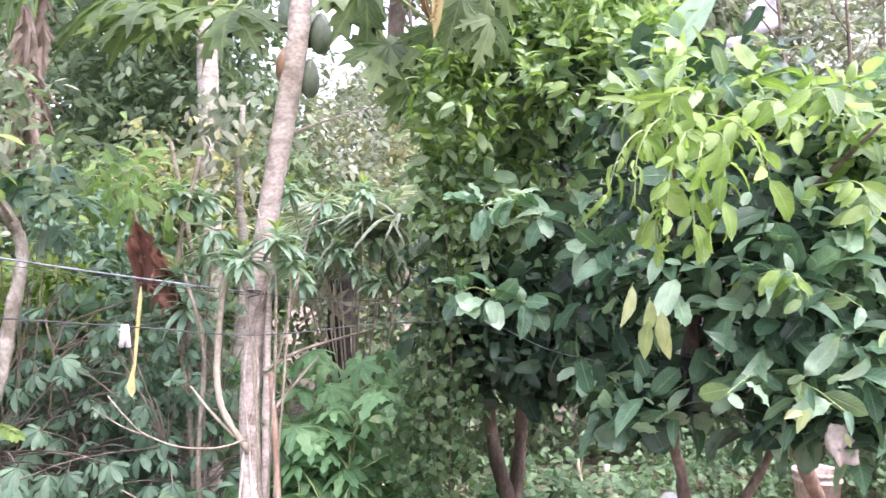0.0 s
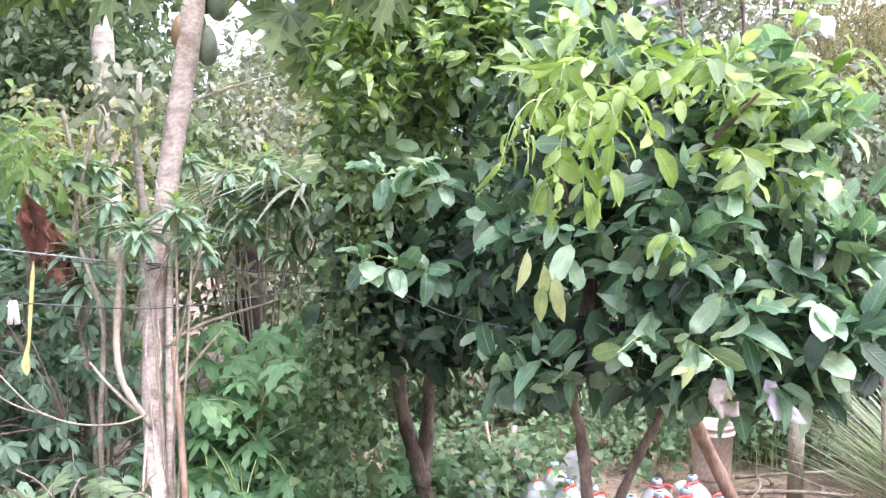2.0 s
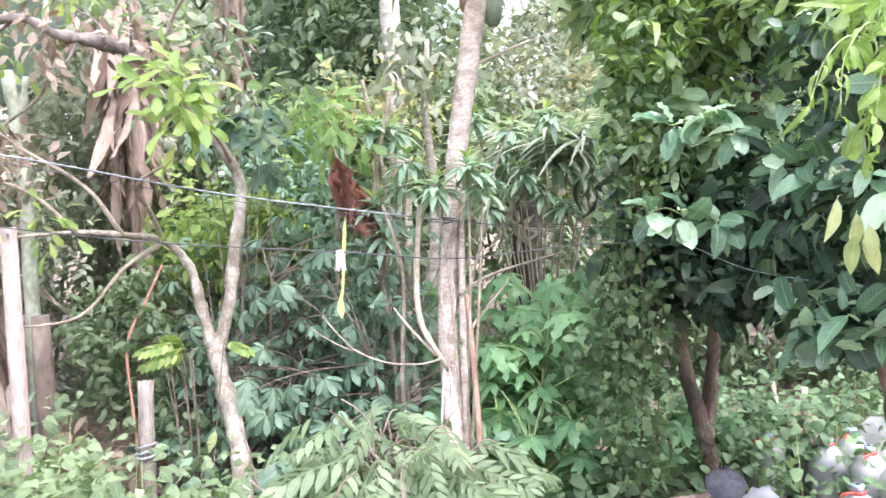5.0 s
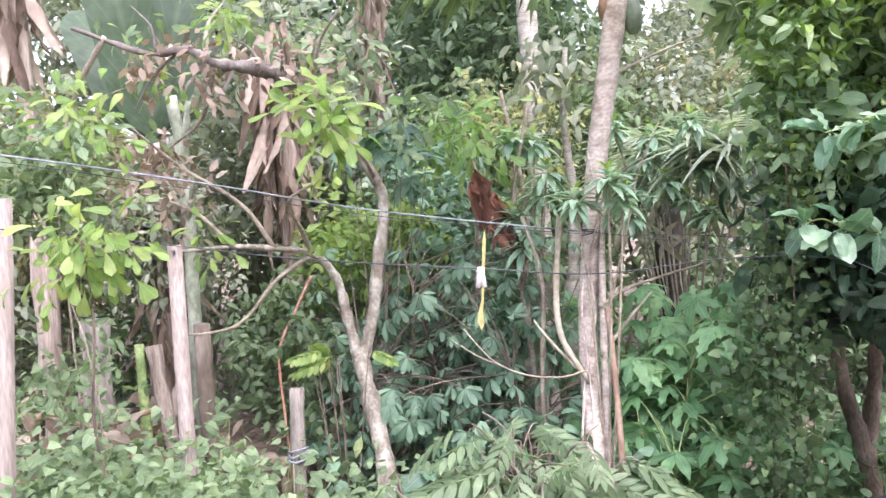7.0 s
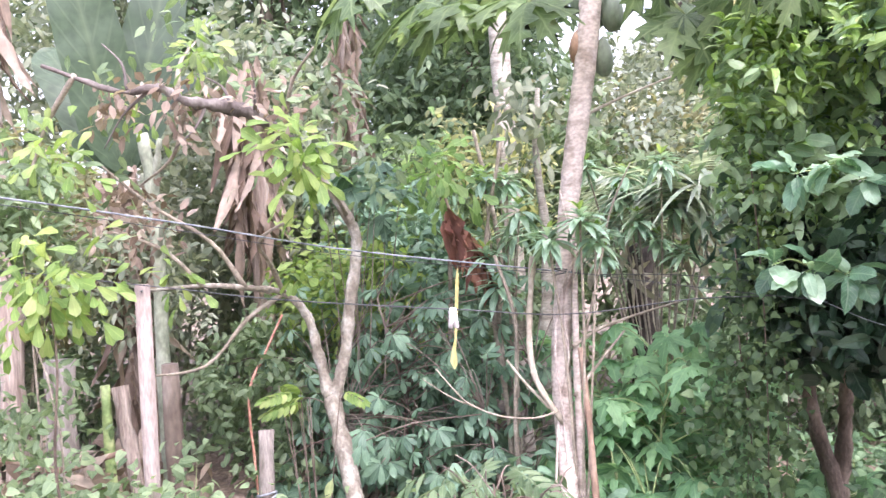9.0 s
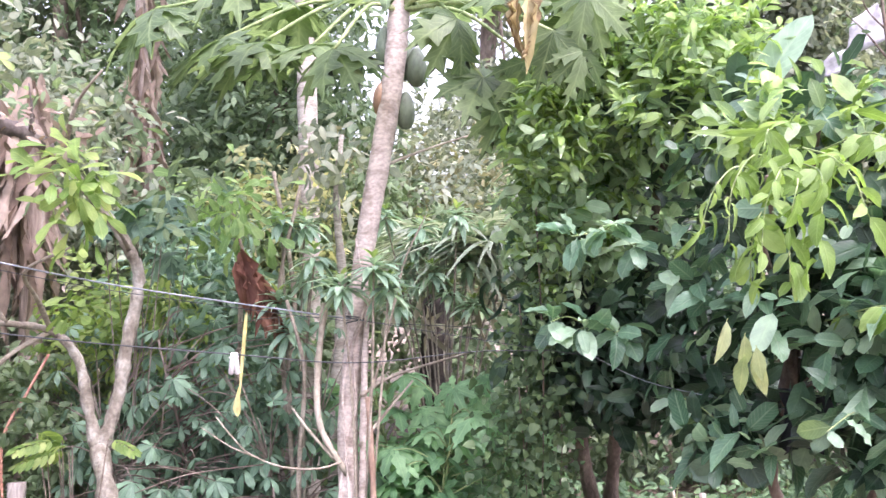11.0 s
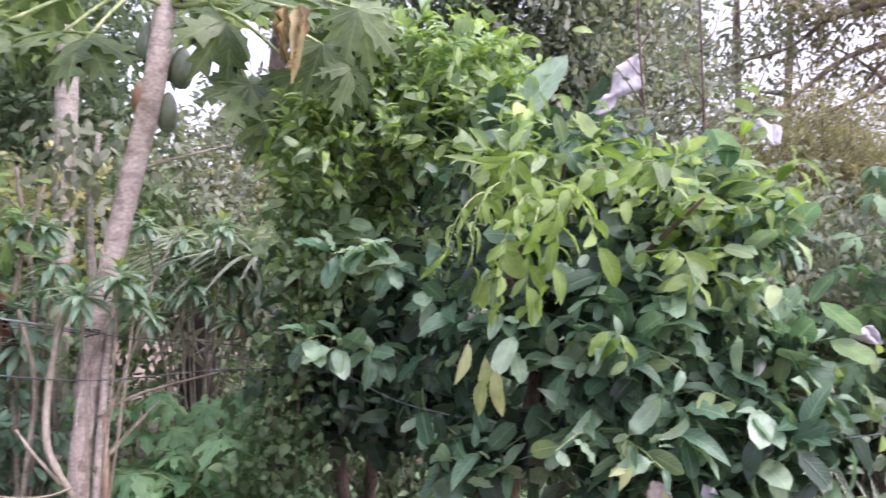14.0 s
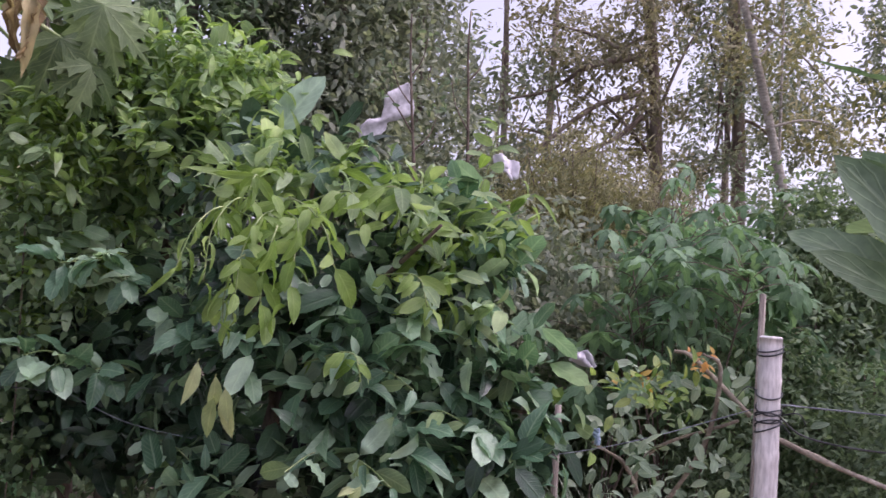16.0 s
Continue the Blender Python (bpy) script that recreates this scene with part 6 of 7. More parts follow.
part("limb", tube([(0.92, 2.9, 0.45), (1.0, 2.84, 0.7), (1.1, 2.78, 0.95), (1.15, 2.5, 1.4)], 0.019, 0.012, 9, 6, 0.09), DARK_BARK, citrus_b)
for e in ((0.94, 2.4, 1.48), (1.2, 2.3, 1.7), (0.55, 2.1, 1.75), (0.6, 2.2, 1.88), (0.8, 2.4, 2.05), (1.3, 2.2, 1.9), (1.4, 2.1, 1.4), (1.05, 2.0, 1.9)):
    s = np.array([0.82, 2.7, 1.25])
    part("limb", tube([s, (s + np.array(e)) / 2 + np.array([0.0, 0.03, 0.07]), e], 0.013, 0.005, 8, 5, 0.1), DARK_BARK, citrus_b)
B_BLOBS = [(0.72, 2.75, 1.5, 0.42, 0.36, 0.45), (0.8, 2.6, 2.0, 0.42, 0.35, 0.26), (1.1, 2.35, 1.6, 0.33, 0.26, 0.36), (1.33, 2.15, 1.33, 0.24, 0.2, 0.22), (1.25, 2.35, 1.9, 0.25, 0.22, 0.2), (0.8, 2.35, 1.55, 0.3, 0.25, 0.35), (0.95, 2.35, 1.22, 0.28, 0.22, 0.14), (0.6, 2.5, 1.16, 0.22, 0.2, 0.14), (1.15, 2.25, 1.15, 0.25, 0.16, 0.12)]
# dark leaves paint the inner shade, paler ones the lit front and right
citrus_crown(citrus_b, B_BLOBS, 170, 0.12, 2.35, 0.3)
citrus_crown(citrus_b, B_BLOBS[2:5] + B_BLOBS[6:] + [(0.95, 2.25, 1.5, 0.25, 0.2, 0.3), (1.3, 2.2, 1.62, 0.22, 0.18, 0.3)], 150, 0.115, 2.35, 0.05, CITRUS_HALF_LIT, CITMID_LEAF)
citrus_crown(citrus_b, B_BLOBS + [(0.98, 2.12, 1.3, 0.2, 0.1, 0.15)], 85, 0.115, 2.35, 0.05, CITRUS_HALF_LIT, CITMID_LEAF)
fresh_crown(citrus_b, [(0.82, 2.42, 2.05, 0.38, 0.26, 0.13), (1.2, 2.2, 1.92, 0.25, 0.18, 0.16)], 70, 0.09)


def shoots(t, mids, per, size, spread, meshes, droop, label=""):
    for mid in mids:
        for _ in range(per):
            o = rng.standard_normal(3) * spread
            d = unit(np.array([o[0], o[1], 0]) / (abs(spread[0]) + 1e-6) * 0.3 + rng.standard_normal(3) * 0.4 + np.array([0, -0.1, droop]))
            leaf_part("leaf", meshes[rng.integers(len(meshes))], np.array(mid) + o, d, np.array([0, -0.7, 0.6]) + 0.5 * rng.standard_normal(3), size * (0.6 + 0.6 * rng.random()), t, label)


BR = "bright yellow-green young leaf"


def flush_shoot(t, line, leaves, size, meshes, hang, label):
    """One arching green shoot with soft young leaves hanging along it."""
    stem = part("shoot", tube(line, 0.0022, 0.0014, 6, 6, 0.05), GREEN_STEM, t, "soft green shoot")
    c = spline(line, 8)
    leaves = int(leaves * 1.45)
    for k in range(leaves):
        u = (k + 0.6) / leaves
        p = c[min(len(c) - 1, int(u * len(c)))]
        a = 2.4 * k + rng.random()
        d = np.array([0.85 * math.cos(a), 0.6 * math.sin(a) - 0.2, -hang * (0.2 + 1.3 * rng.random())])
        leaf_part("leaf", meshes[rng.integers(len(meshes))], p, unit(d), np.array([0.3 * math.cos(a), -0.8, 0.5]) + 0.5 * rng.standard_normal(3), size * (0.45 + 0.75 * rng.random()), stem, label)


CURLY, SOFT = [YNG_LEAF[1], YNG_LEAF[3], YNG_LEAF[0]], [YNG_LEAF[0], YNG_LEAF[2], YNG_LEAF[2]]
for line, n_, sz, ms in (
    ([(0.57, 2.12, 1.88), (0.47, 1.98, 1.88), (0.41, 1.94, 1.82), (0.38, 1.93, 1.73)], 9, 0.08, CURLY),
    ([(0.58, 2.1, 1.92), (0.5, 1.96, 1.9), (0.45, 1.93, 1.82), (0.44, 1.92, 1.7)], 10, 0.08, CURLY),
    ([(0.62, 2.1, 1.9), (0.56, 1.95, 1.86), (0.52, 1.92, 1.77), (0.51, 1.91, 1.62)], 13, 0.085, CURLY + SOFT),
    ([(0.64, 2.1, 1.88), (0.6, 1.94, 1.84), (0.57, 1.9, 1.74), (0.57, 1.9, 1.61)], 13, 0.095, SOFT),
    ([(0.66, 2.1, 1.9), (0.65, 1.94, 1.86), (0.64, 1.9, 1.78), (0.63, 1.89, 1.66)], 13, 0.1, SOFT),
    ([(0.66, 2.1, 1.94), (0.68, 1.96, 1.9), (0.71, 1.9, 1.84), (0.73, 1.88, 1.76)], 10, 0.105, SOFT),
    ([(0.56, 2.1, 1.78), (0.51, 1.94, 1.75), (0.49, 1.92, 1.68), (0.49, 1.92, 1.6)], 10, 0.085, CURLY + SOFT),
    ([(0.58, 2.1, 1.97), (0.55, 2.0, 1.97), (0.53, 1.97, 1.91)], 9, 0.08, CURLY + SOFT),
    ([(0.72, 2.15, 1.94), (0.79, 2.0, 1.96), (0.83, 1.97, 1.88)], 9, 0.095, SOFT + FRESH_LEAF),
    ([(0.85, 2.15, 1.97), (0.92, 2.02, 1.99), (0.97, 1.98, 1.92)], 9, 0.1, SOFT + FRESH_LEAF),
    ([(0.93, 2.15, 1.76), (0.99, 2.0, 1.76), (1.02, 1.98, 1.68)], 8, 0.095, SOFT + FRESH_LEAF),
    ([(1.12, 2.25, 1.66), (1.19, 2.14, 1.69), (1.22, 2.1, 1.6)], 9, 0.095, SOFT + FRESH_LEAF),
    ([(0.76, 2.25, 1.5), (0.84, 2.05, 1.55), (0.86, 2.0, 1.48)], 7, 0.085, SOFT + FRESH_LEAF),
):
    flush_shoot(citrus_b, line, n_, sz, ms, 0.75, BR)
for line, n_, sz in (
    ([(0.86, 2.28, 1.25), (0.78, 2.12, 1.28), (0.69, 2.03, 1.25)], 6, 0.115),
    ([(0.86, 2.25, 1.24), (0.91, 2.1, 1.26), (0.97, 2.02, 1.21)], 6, 0.11),
    ([(1.05, 2.25, 1.36), (1.12, 2.1, 1.4), (1.2, 2.03, 1.36)], 6, 0.115),
    ([(1.15, 2.3, 1.22), (1.25, 2.14, 1.27), (1.34, 2.06, 1.22)], 6, 0.11),
    ([(0.9, 2.3, 1.44), (0.96, 2.12, 1.5), (1.02, 2.04, 1.46)], 6, 0.115),
    ([(0.42, 2.75, 1.2), (0.46, 2.55, 1.24), (0.52, 2.45, 1.2)], 6, 0.11),
):
    flush_shoot(citrus_b, line, n_, sz, CITMID_LEAF + FRESH_LEAF[:1], 0.35, "")
shoots(citrus_b, [(1.02, 2.1, 1.9), (1.07, 2.1, 1.82), (1.05, 2.05, 1.98), (1.08, 2.08, 1.74)], 8, 0.095, np.array([0.05, 0.04, 0.06]), YNG_LEAF[:3] + FRESH_LEAF, -0.3, BR)
shoots(citrus_b, [(0.73, 2.42, 2.1), (0.83, 2.32, 2.06), (0.62, 2.3, 1.98), (1.25, 2.22, 2.02), (0.95, 2.45, 2.12), (0.7, 2.05, 1.9), (1.1, 2.3, 2.0)], 9, 0.085, np.array([0.08, 0.06, 0.05]), YNG_LEAF[:3] + FRESH_LEAF, -0.05, BR)
shoots(citrus_a, [(0.34, 3.0, 2.5), (0.5, 2.95, 2.56), (0.67, 2.95, 2.5), (0.4, 2.85, 2.32), (0.55, 2.75, 2.28), (0.45, 2.95, 2.42), (0.6, 2.9, 2.4)], 26, 0.085, np.array([0.1, 0.08, 0.06]), YNG_LEAF[:3] + FRESH_LEAF * 2, 0.15, BR)
shoots(citrus_b, [(0.485, 2.04, 1.47), (0.525, 2.04, 1.45)], 3, 0.105, np.array([0.02, 0.012, 0.03]), YEL_LEAF, -3.0, "pale yellowing leaf")
shoots(citrus_b, [(0.92, 2.06, 1.22), (0.96, 2.06, 1.2)], 3, 0.065, np.array([0.03, 0.03, 0.02]), YEL_LEAF, -0.5, "pale yellowing leaf")
shoots(citrus_b, [(1.35, 2.05, 1.5), (1.45, 2.0, 1.35), (1.3, 2.05, 1.7)], 6, 0.09, np.array([0.06, 0.04, 0.05]), FRESH_LEAF, -0.4)

flush_shoot(citrus_b, [(1.2, 2.26, 1.85), (1.24, 2.19, 2.02), (1.27, 2.15, 2.16)], 8, 0.1, CITMID_LEAF[:2] + FRESH_LEAF, -0.25, "")
flush_shoot(citrus_b, [(1.26, 2.16, 2.14), (1.27, 2.15, 2.19), (1.27, 2.14, 2.23)], 4, 0.07, SOFT, -0.5, BR)
upright = part("stalk", tube([(0.72, 2.7, 1.9), (0.75, 2.8, 2.1), (0.77, 2.83, 2.22)], 0.006, 0.004, 6, 5, 0.05), GREEN_STEM, citrus_b)
leaf_part("broad_leaf", tri_mesh("broad_leaf", *blade(0.42, 10, "elliptic", 0.2, 0.15, 0.04), ROSETTE), (0.73, 2.83, 2.2), (0.13, -0.09, 0.26), (-0.5, -0.75, 0.45), 0.33, upright, "large upright pale green leaf")

# shoot tips before the dark crown, made lit by their paler leaf colour
for e in ((0.12, 2.72, 1.74), (0.22, 2.66, 1.76), (0.3, 2.65, 1.71), (0.05, 2.72, 1.46), (0.14, 2.66, 1.44), (0.25, 2.66, 1.43)):
    s = (e[0] + 0.12, e[1] + 0.2, e[2] - 0.02)
    twig = part("twig", tube([s, (np.array(s) + np.array(e)) / 2 + np.array([0, 0, 0.02]), e], 0.004, 0.002, 6, 4, 0.05), GREEN_STEM, citrus_a)
    out = unit(np.array(e) - np.array(s))
    for k in range(8):
        side = unit(np.cross(out, rand_dirs(1)[0]))
        leaf_part("leaf", CITMID_LEAF[k % 4], np.array(e) - out * 0.07 * (k / 7), out * 0.6 + side * 0.9, np.array([0, -0.5, 0.9]) + 0.3 * rng.standard_normal(3), 0.09 + 0.045 * rng.random(), twig)

# leaning pole and branches in front of the bottles
stem_thing("leaning_pole", [(1.45, 2.72, 0.25), (1.33, 2.71, 0.56), (1.2, 2.72, 0.84), (1.1, 2.7, 1.05)], 0.024, 0.022, BROWN_STICK, "leaning brown wooden pole under the citrus tree", "pole", 10)
stem_thing("dry_stick", [(0.76, 4.3, -0.02), (0.74, 4.32, 0.24), (0.7, 4.38, 0.5)], 0.013, 0.012, DRY_CANE, "pale dry stick standing in the plants", "stick")
stem_thing("short_stake", [(0.84, 4.3, -0.02), (0.85, 4.35, 0.48)], 0.017, 0.016, GREYWOOD, "short brown wooden stake", "stake")

# ---- climbing vine at the citrus tree's edge ----
vine = thing("climbing_vine", (-0.08, 3.1, 0), "curtain of climbing vine with small heart-shaped leaves", "vine")
fo = Foliage()
for x0, y0, z0, z1, n_ in ((-0.06, 3.1, 1.5, 0.7, 360), (-0.0, 3.02, 1.9, 0.35, 495), (-0.06, 3.0, 1.2, 0.25, 300), (0.07, 3.1, 1.2, 0.75, 195)):
    z = rng.uniform(z1, z0, n_)
    at = np.stack([x0 + 0.07 * rng.standard_normal(n_) + 0.03 * np.sin(z * 5), y0 + 0.07 * rng.standard_normal(n_), z], -1)
    fo.put(HEART, at, np.array([0, -0.2, -0.5]) + 0.6 * rng.standard_normal((n_, 3)), np.array([0, -0.5, 0.9]) + 0.6 * rng.standard_normal((n_, 3)), 0.018 + 0.036 * rng.random(n_) ** 1.4)
    part("stem", tube([(x0, y0, z0), (x0 + 0.03, y0 + 0.02, (z0 + z1) / 2), (x0, y0, max(z1 - 0.25, 0.0))], 0.003, 0.002, 6, 6, 0.1), DARK_BARK, vine)
part("foliage", fo.mesh("foliage", VINE), VINE, vine)

# ---- things under the trees ----
BOTTLE = [(r * 1.1, h) for r, h in [(0.0, 0.0), (0.066, 0.0), (0.078, 0.012), (0.08, 0.04), (0.077, 0.055), (0.08, 0.07), (0.08, 0.1), (0.077, 0.115), (0.08, 0.13), (0.08, 0.165), (0.077, 0.18), (0.078, 0.2), (0.07, 0.235), (0.052, 0.265), (0.032, 0.285), (0.022, 0.292), (0.021, 0.302)]]
bottle = thing("water_bottle", (0, 0, 0), "large clear plastic water bottle with blue cap and red ring", "bottle", "water bottles on the soil")
part("body", lathe(BOTTLE, 22), PLASTIC, bottle)
part("cap", lathe([(0.0, 0.328), (0.021, 0.328), (0.0235, 0.324), (0.0235, 0.302), (0.0, 0.302)], 18), CAPBLUE, bottle, "pale blue screw cap")
ring = lathe([(0.024, 0.302), (0.03, 0.3), (0.03, 0.292), (0.024, 0.29)], 18)
grip = tube([(-0.026, 0, 0.297), (-0.045, 0, 0.3), (-0.062, 0.012, 0.296), (-0.07, 0.02, 0.285)], 0.006, 0.006, 6, 5, 0)
part("handle", join(ring, grip), CAPRED, bottle, "red neck ring with grip")
spots = ((0.62, 4.02), (0.86, 4.17), (0.89, 3.98), (1.01, 4.08), (1.04, 3.86), (0.86, 3.35), (1.13, 3.72), (1.44, 3.79), (1.51, 3.63), (1.64, 3.79), (1.69, 3.6), (1.24, 3.58), (1.36, 3.6))
bottle.matrix_basis = pose(spots[0][0], spots[0][1], 0.01, 0, 0, 30)
for x, y in spots[1:]:
    copy_thing(bottle, pose(x, y, 0.01 + 0.01 * rng.random(), rng.normal() * 2.5, rng.normal() * 2.5, rng.random() * 360))
bucket = thing("bucket", (2.037, 4.55, 0), "stained beige plastic bucket on a dark base", "bucket")
part("body", turned(lathe([(0.0, 0.1), (0.098, 0.1), (0.104, 0.12), (0.12, 0.36), (0.128, 0.362), (0.13, 0.375), (0.124, 0.378), (0.122, 0.4), (0.13, 0.402), (0.132, 0.418), (0.122, 0.422), (0.115, 0.4), (0.1, 0.13), (0.0, 0.125)], 26), pose(2.037, 4.55, -0.02)), BUCKET, bucket)
part("base", turned(lathe([(0.0, -0.02), (0.1, -0.02), (0.115, 0.02), (0.108, 0.1), (0.0, 0.1)], 20), pose(2.037, 4.55, -0.02)), DARK_BARK, bucket, "dark wooden base")
lump = thing("plastic_bag", (1.17, 4.4, 0), "crumpled clear plastic bag on the soil", "bag")


def crumple(center, r, seed, squash=(1, 1, 1), amount=0.35, detail=3):
    bm = bmesh.new()
    bmesh.ops.create_icosphere(bm, subdivisions=detail, radius=1.0)
    for q in bm.verts:
        k = 1 + amount * noise.noise(q.co * 1.7 + Vector((seed, 0, 0))) + 0.45 * amount * noise.noise(q.co * 4.5 + Vector((0, seed, 0)))
        q.co = Vector((q.co.x * k * squash[0] * r, q.co.y * k * squash[1] * r, q.co.z * k * squash[2] * r)) + Vector(center)
    v = np.array([q.co[:] for q in bm.verts])
    f = np.array([[q.index for q in t_.verts] for t_ in bm.faces])
    bm.free()
    return v, f, np.zeros((len(v), 2))


part("film", crumple((1.17, 4.42, 0.16), 0.11, 3, (1.2, 0.8, 1.1), 0.7), PLASTIC, lump)
jug = thing("plastic_jug", (0.43, 2.95, 0), "clear plastic jug lying by the spade", "jug")
part("body", crumple((0.43, 2.95, 0.41), 0.06, 8, (1.1, 0.8, 0.9), 0.35), PLASTIC, jug)
cup = tagged(new("small_cup", tri_mesh("small_cup", *turned(lathe([(0.0, 0.0), (0.03, 0.0), (0.038, 0.06), (0.034, 0.06), (0.027, 0.006), (0.0, 0.006)], 16), pose(1.75, 4.35, 0.1, 70, 0, 30)), PINWHITE)), "small white cup tipped on the soil", "cup")
pillar = thing("cut_post", (2.4, 4.3, 0), "squared cut wooden post standing in the plants", "post")
part("timber", turned(box_tris(0.065, 0.065, 0.78, 0.006), pose(2.4, 4.3, -0.03, 1, 1, 25)), DRY_CANE, pillar)
for pts, r in (([(2.1, 4.35, 0.06), (2.35, 4.2, 0.1), (2.65, 4.15, 0.08)], 0.025), ([(2.2, 4.6, 0.06), (2.5, 4.45, 0.12), (2.8, 4.5, 0.1)], 0.02), ([(1.8, 3.75, 0.05), (2.0, 3.95, 0.09), (2.25, 4.05, 0.06)], 0.018), ([(2.0, 4.1, 0.05), (2.2, 4.3, 0.1), (2.3, 4.55, 0.1)], 0.016)):
    stem_thing("fallen_stick", pts, r * 0.55, r * 0.35, TWIG, "pale fallen stick on the soil", "stick")
spade = thing("spade", (0.1, 2.75, 0.4), "garden spade with dark steel blade propped on wood", "spade")
part("shaft", tube([(-0.22, 2.72, 0.44), (-0.01, 2.72, 0.465), (0.23, 2.73, 0.51)], 0.014, 0.016, 10, 5, 0.02), DARK_BARK, spade, "dark wooden shaft")
part("grip", tube([(-0.27, 2.72, 0.435), (-0.17, 2.72, 0.445)], 0.017, 0.017, 10, 3, 0.02), CAPRED, spade, "orange-red grip")
bl = blade(0.75, 8, "obovate", -0.25, -0.1)
part("blade", turned((np.vstack([bl[0], bl[0] + np.array([0, 0, 0.02])]), np.vstack([bl[1], bl[1][:, ::-1] + len(bl[0])]), np.vstack([bl[2], bl[2]])), pose(0.28, 2.74, 0.43, 78, 0, -12) @ Matrix.Diagonal((0.18, 0.18, 0.18, 1))), STEEL, spade, "rounded dark steel blade")
stem_thing("prop_log", [(-0.3, 2.85, 0.2), (0.1, 2.83, 0.34), (0.5, 2.85, 0.36)], 0.035, 0.03, DARK_BARK, "dark log under the spade", "log", 10, 0.12)

grass = thing("lemongrass_clump", (2.4, 3.5, 0), "clump of tall grey-green lemongrass", "grass", "", "stuff")
fo = Foliage()
for cx, cy, n_ in ((2.6, 3.2, 560), (2.8, 3.05, 320)):
    a = rng.random(n_) * 6.28
    fo.put(blade(0.016, 8, "strap", 0.5, 0.4), np.stack([cx + 0.07 * np.cos(a), cy + 0.07 * np.sin(a), 0 * a], -1), np.stack([0.28 * np.cos(a), 0.28 * np.sin(a), 1 + 0 * a], -1) + 0.15 * rng.standard_normal((n_, 3)), (0, 0, 1), 0.7 + 0.42 * rng.random(n_))
part("blades", fo.mesh("blades", GRASSY), GRASSY, grass)


# ---- rags and cloths ----
def hanging_cloth(name, top_a, top_b, drop, material, label, folds=5, n=14, taper=0.5, lean=0.0):
    """A limp cloth hanging from between two points."""
    a, b = np.array(top_a), np.array(top_b)
    v, f = [], []
    for i in range(n + 1):
        s = i / n
        for j in range(n + 1):
            u = j / n
            p = a + (b - a) * (0.5 + (u - 0.5) * (1 - taper * s))
            p = p + np.array([lean * s + 0.05 * drop * noise.noise((u * 4, s * 5, drop)) + 0.02 * math.sin(u * folds * 2 + s * 3) * min(1, drop * 4), 0.035 * math.sin(u * folds * 3.1 + s * 2) * (0.4 + s), -drop * s * (0.75 + 0.35 * noise.noise((u * 3, 1.7, drop * 9)))])
            v.append(p)
    for i in range(n):
        for j in range(n):
            k = i * (n + 1) + j
            f += [(k, k + 1, k + n + 2), (k, k + n + 2, k + n + 1)]
    v = np.array(v)
    ob = new(name, tri_mesh(name, v, np.array(f), np.zeros((len(v), 2)), material))
    so = ob.modifiers.new("thickness", "SOLIDIFY")
    so.thickness = 0.002
    return tagged(ob, label, "rag")


def torn_rag(name, line, widths, across, material, label):
    """A torn strip of thin cloth along a line, each stretch with its own width, creased."""
    c = spline(line, 6)
    w = np.interp(np.linspace(0, 1, len(c)), np.linspace(0, 1, len(widths)), widths)
    ax, n = unit(np.array(across, float)), 8
    v, f = [], []
    for i in range(len(c)):
        for j in range(n + 1):
            u = j / n - 0.5
            v.append(c[i] + ax * u * w[i] * (1 + 0.15 * noise.noise((i * 1.3, j, 2))) + np.array([0, 0.012 * math.sin(j * 0.9 + i * 0.4), 0.01 * noise.noise((i * 0.5, j * 0.6, 5))]))
    for i in range(len(c) - 1):
        for j in range(n):
            k = i * (n + 1) + j
            f += [(k, k + 1, k + n + 2), (k, k + n + 2, k + n + 1)]
    v = np.array(v)
    ob = new(name, tri_mesh(name, v, np.array(f), np.zeros((len(v), 2)), material))
    so = ob.modifiers.new("thickness", "SOLIDIFY")
    so.thickness = 0.003
    return tagged(ob, label, "rag")


torn_rag("caught_rag", [(2.76, 7.02, 3.76), (2.74, 7.05, 3.65), (2.69, 7.07, 3.53), (2.6, 7.1, 3.42), (2.5, 7.13, 3.33), (2.4, 7.18, 3.22)], [0.02, 0.15, 0.26, 0.33, 0.2, 0.07, 0.2, 0.2, 0.05], (0.85, 0.1, -0.35), RAG, "torn white rag caught in the branches")
torn_rag("caught_rag", [(2.9, 6.96, 2.86), (2.88, 6.95, 2.72), (2.82, 6.95, 2.55)], [0.06, 0.14, 0.12], (1, 0, 0.2), RAG, "small torn white rag caught in the branches")
torn_rag("plastic_scrap", [(1.42, 2.44, 2.21), (1.46, 2.43, 2.18), (1.48, 2.42, 2.13)], [0.03, 0.08, 0.02], (1, -0.2, 0.3), RAG, "white plastic scrap on the citrus twigs")
torn_rag("plastic_scrap", [(1.62, 2.22, 1.56), (1.66, 2.21, 1.56), (1.69, 2.2, 1.53)], [0.03, 0.05, 0.015], (0.3, -0.2, 1), RAG, "white plastic scrap on a twig tip")
torn_rag("blue_scrap", [(1.64, 2.09, 1.355), (1.642, 2.09, 1.335), (1.64, 2.09, 1.31)], [0.008, 0.014, 0.01], (1, 0, 0), CAPBLUE, "small pale blue plastic scrap on the fence wire")
torn_rag("pale_cloth", [(1.13, 2.1, 1.15), (1.15, 2.1, 1.1), (1.18, 2.09, 1.04)], [0.03, 0.065, 0.1], (1, 0, -0.15), RAG, "limp white cloth hung under the citrus leaves")
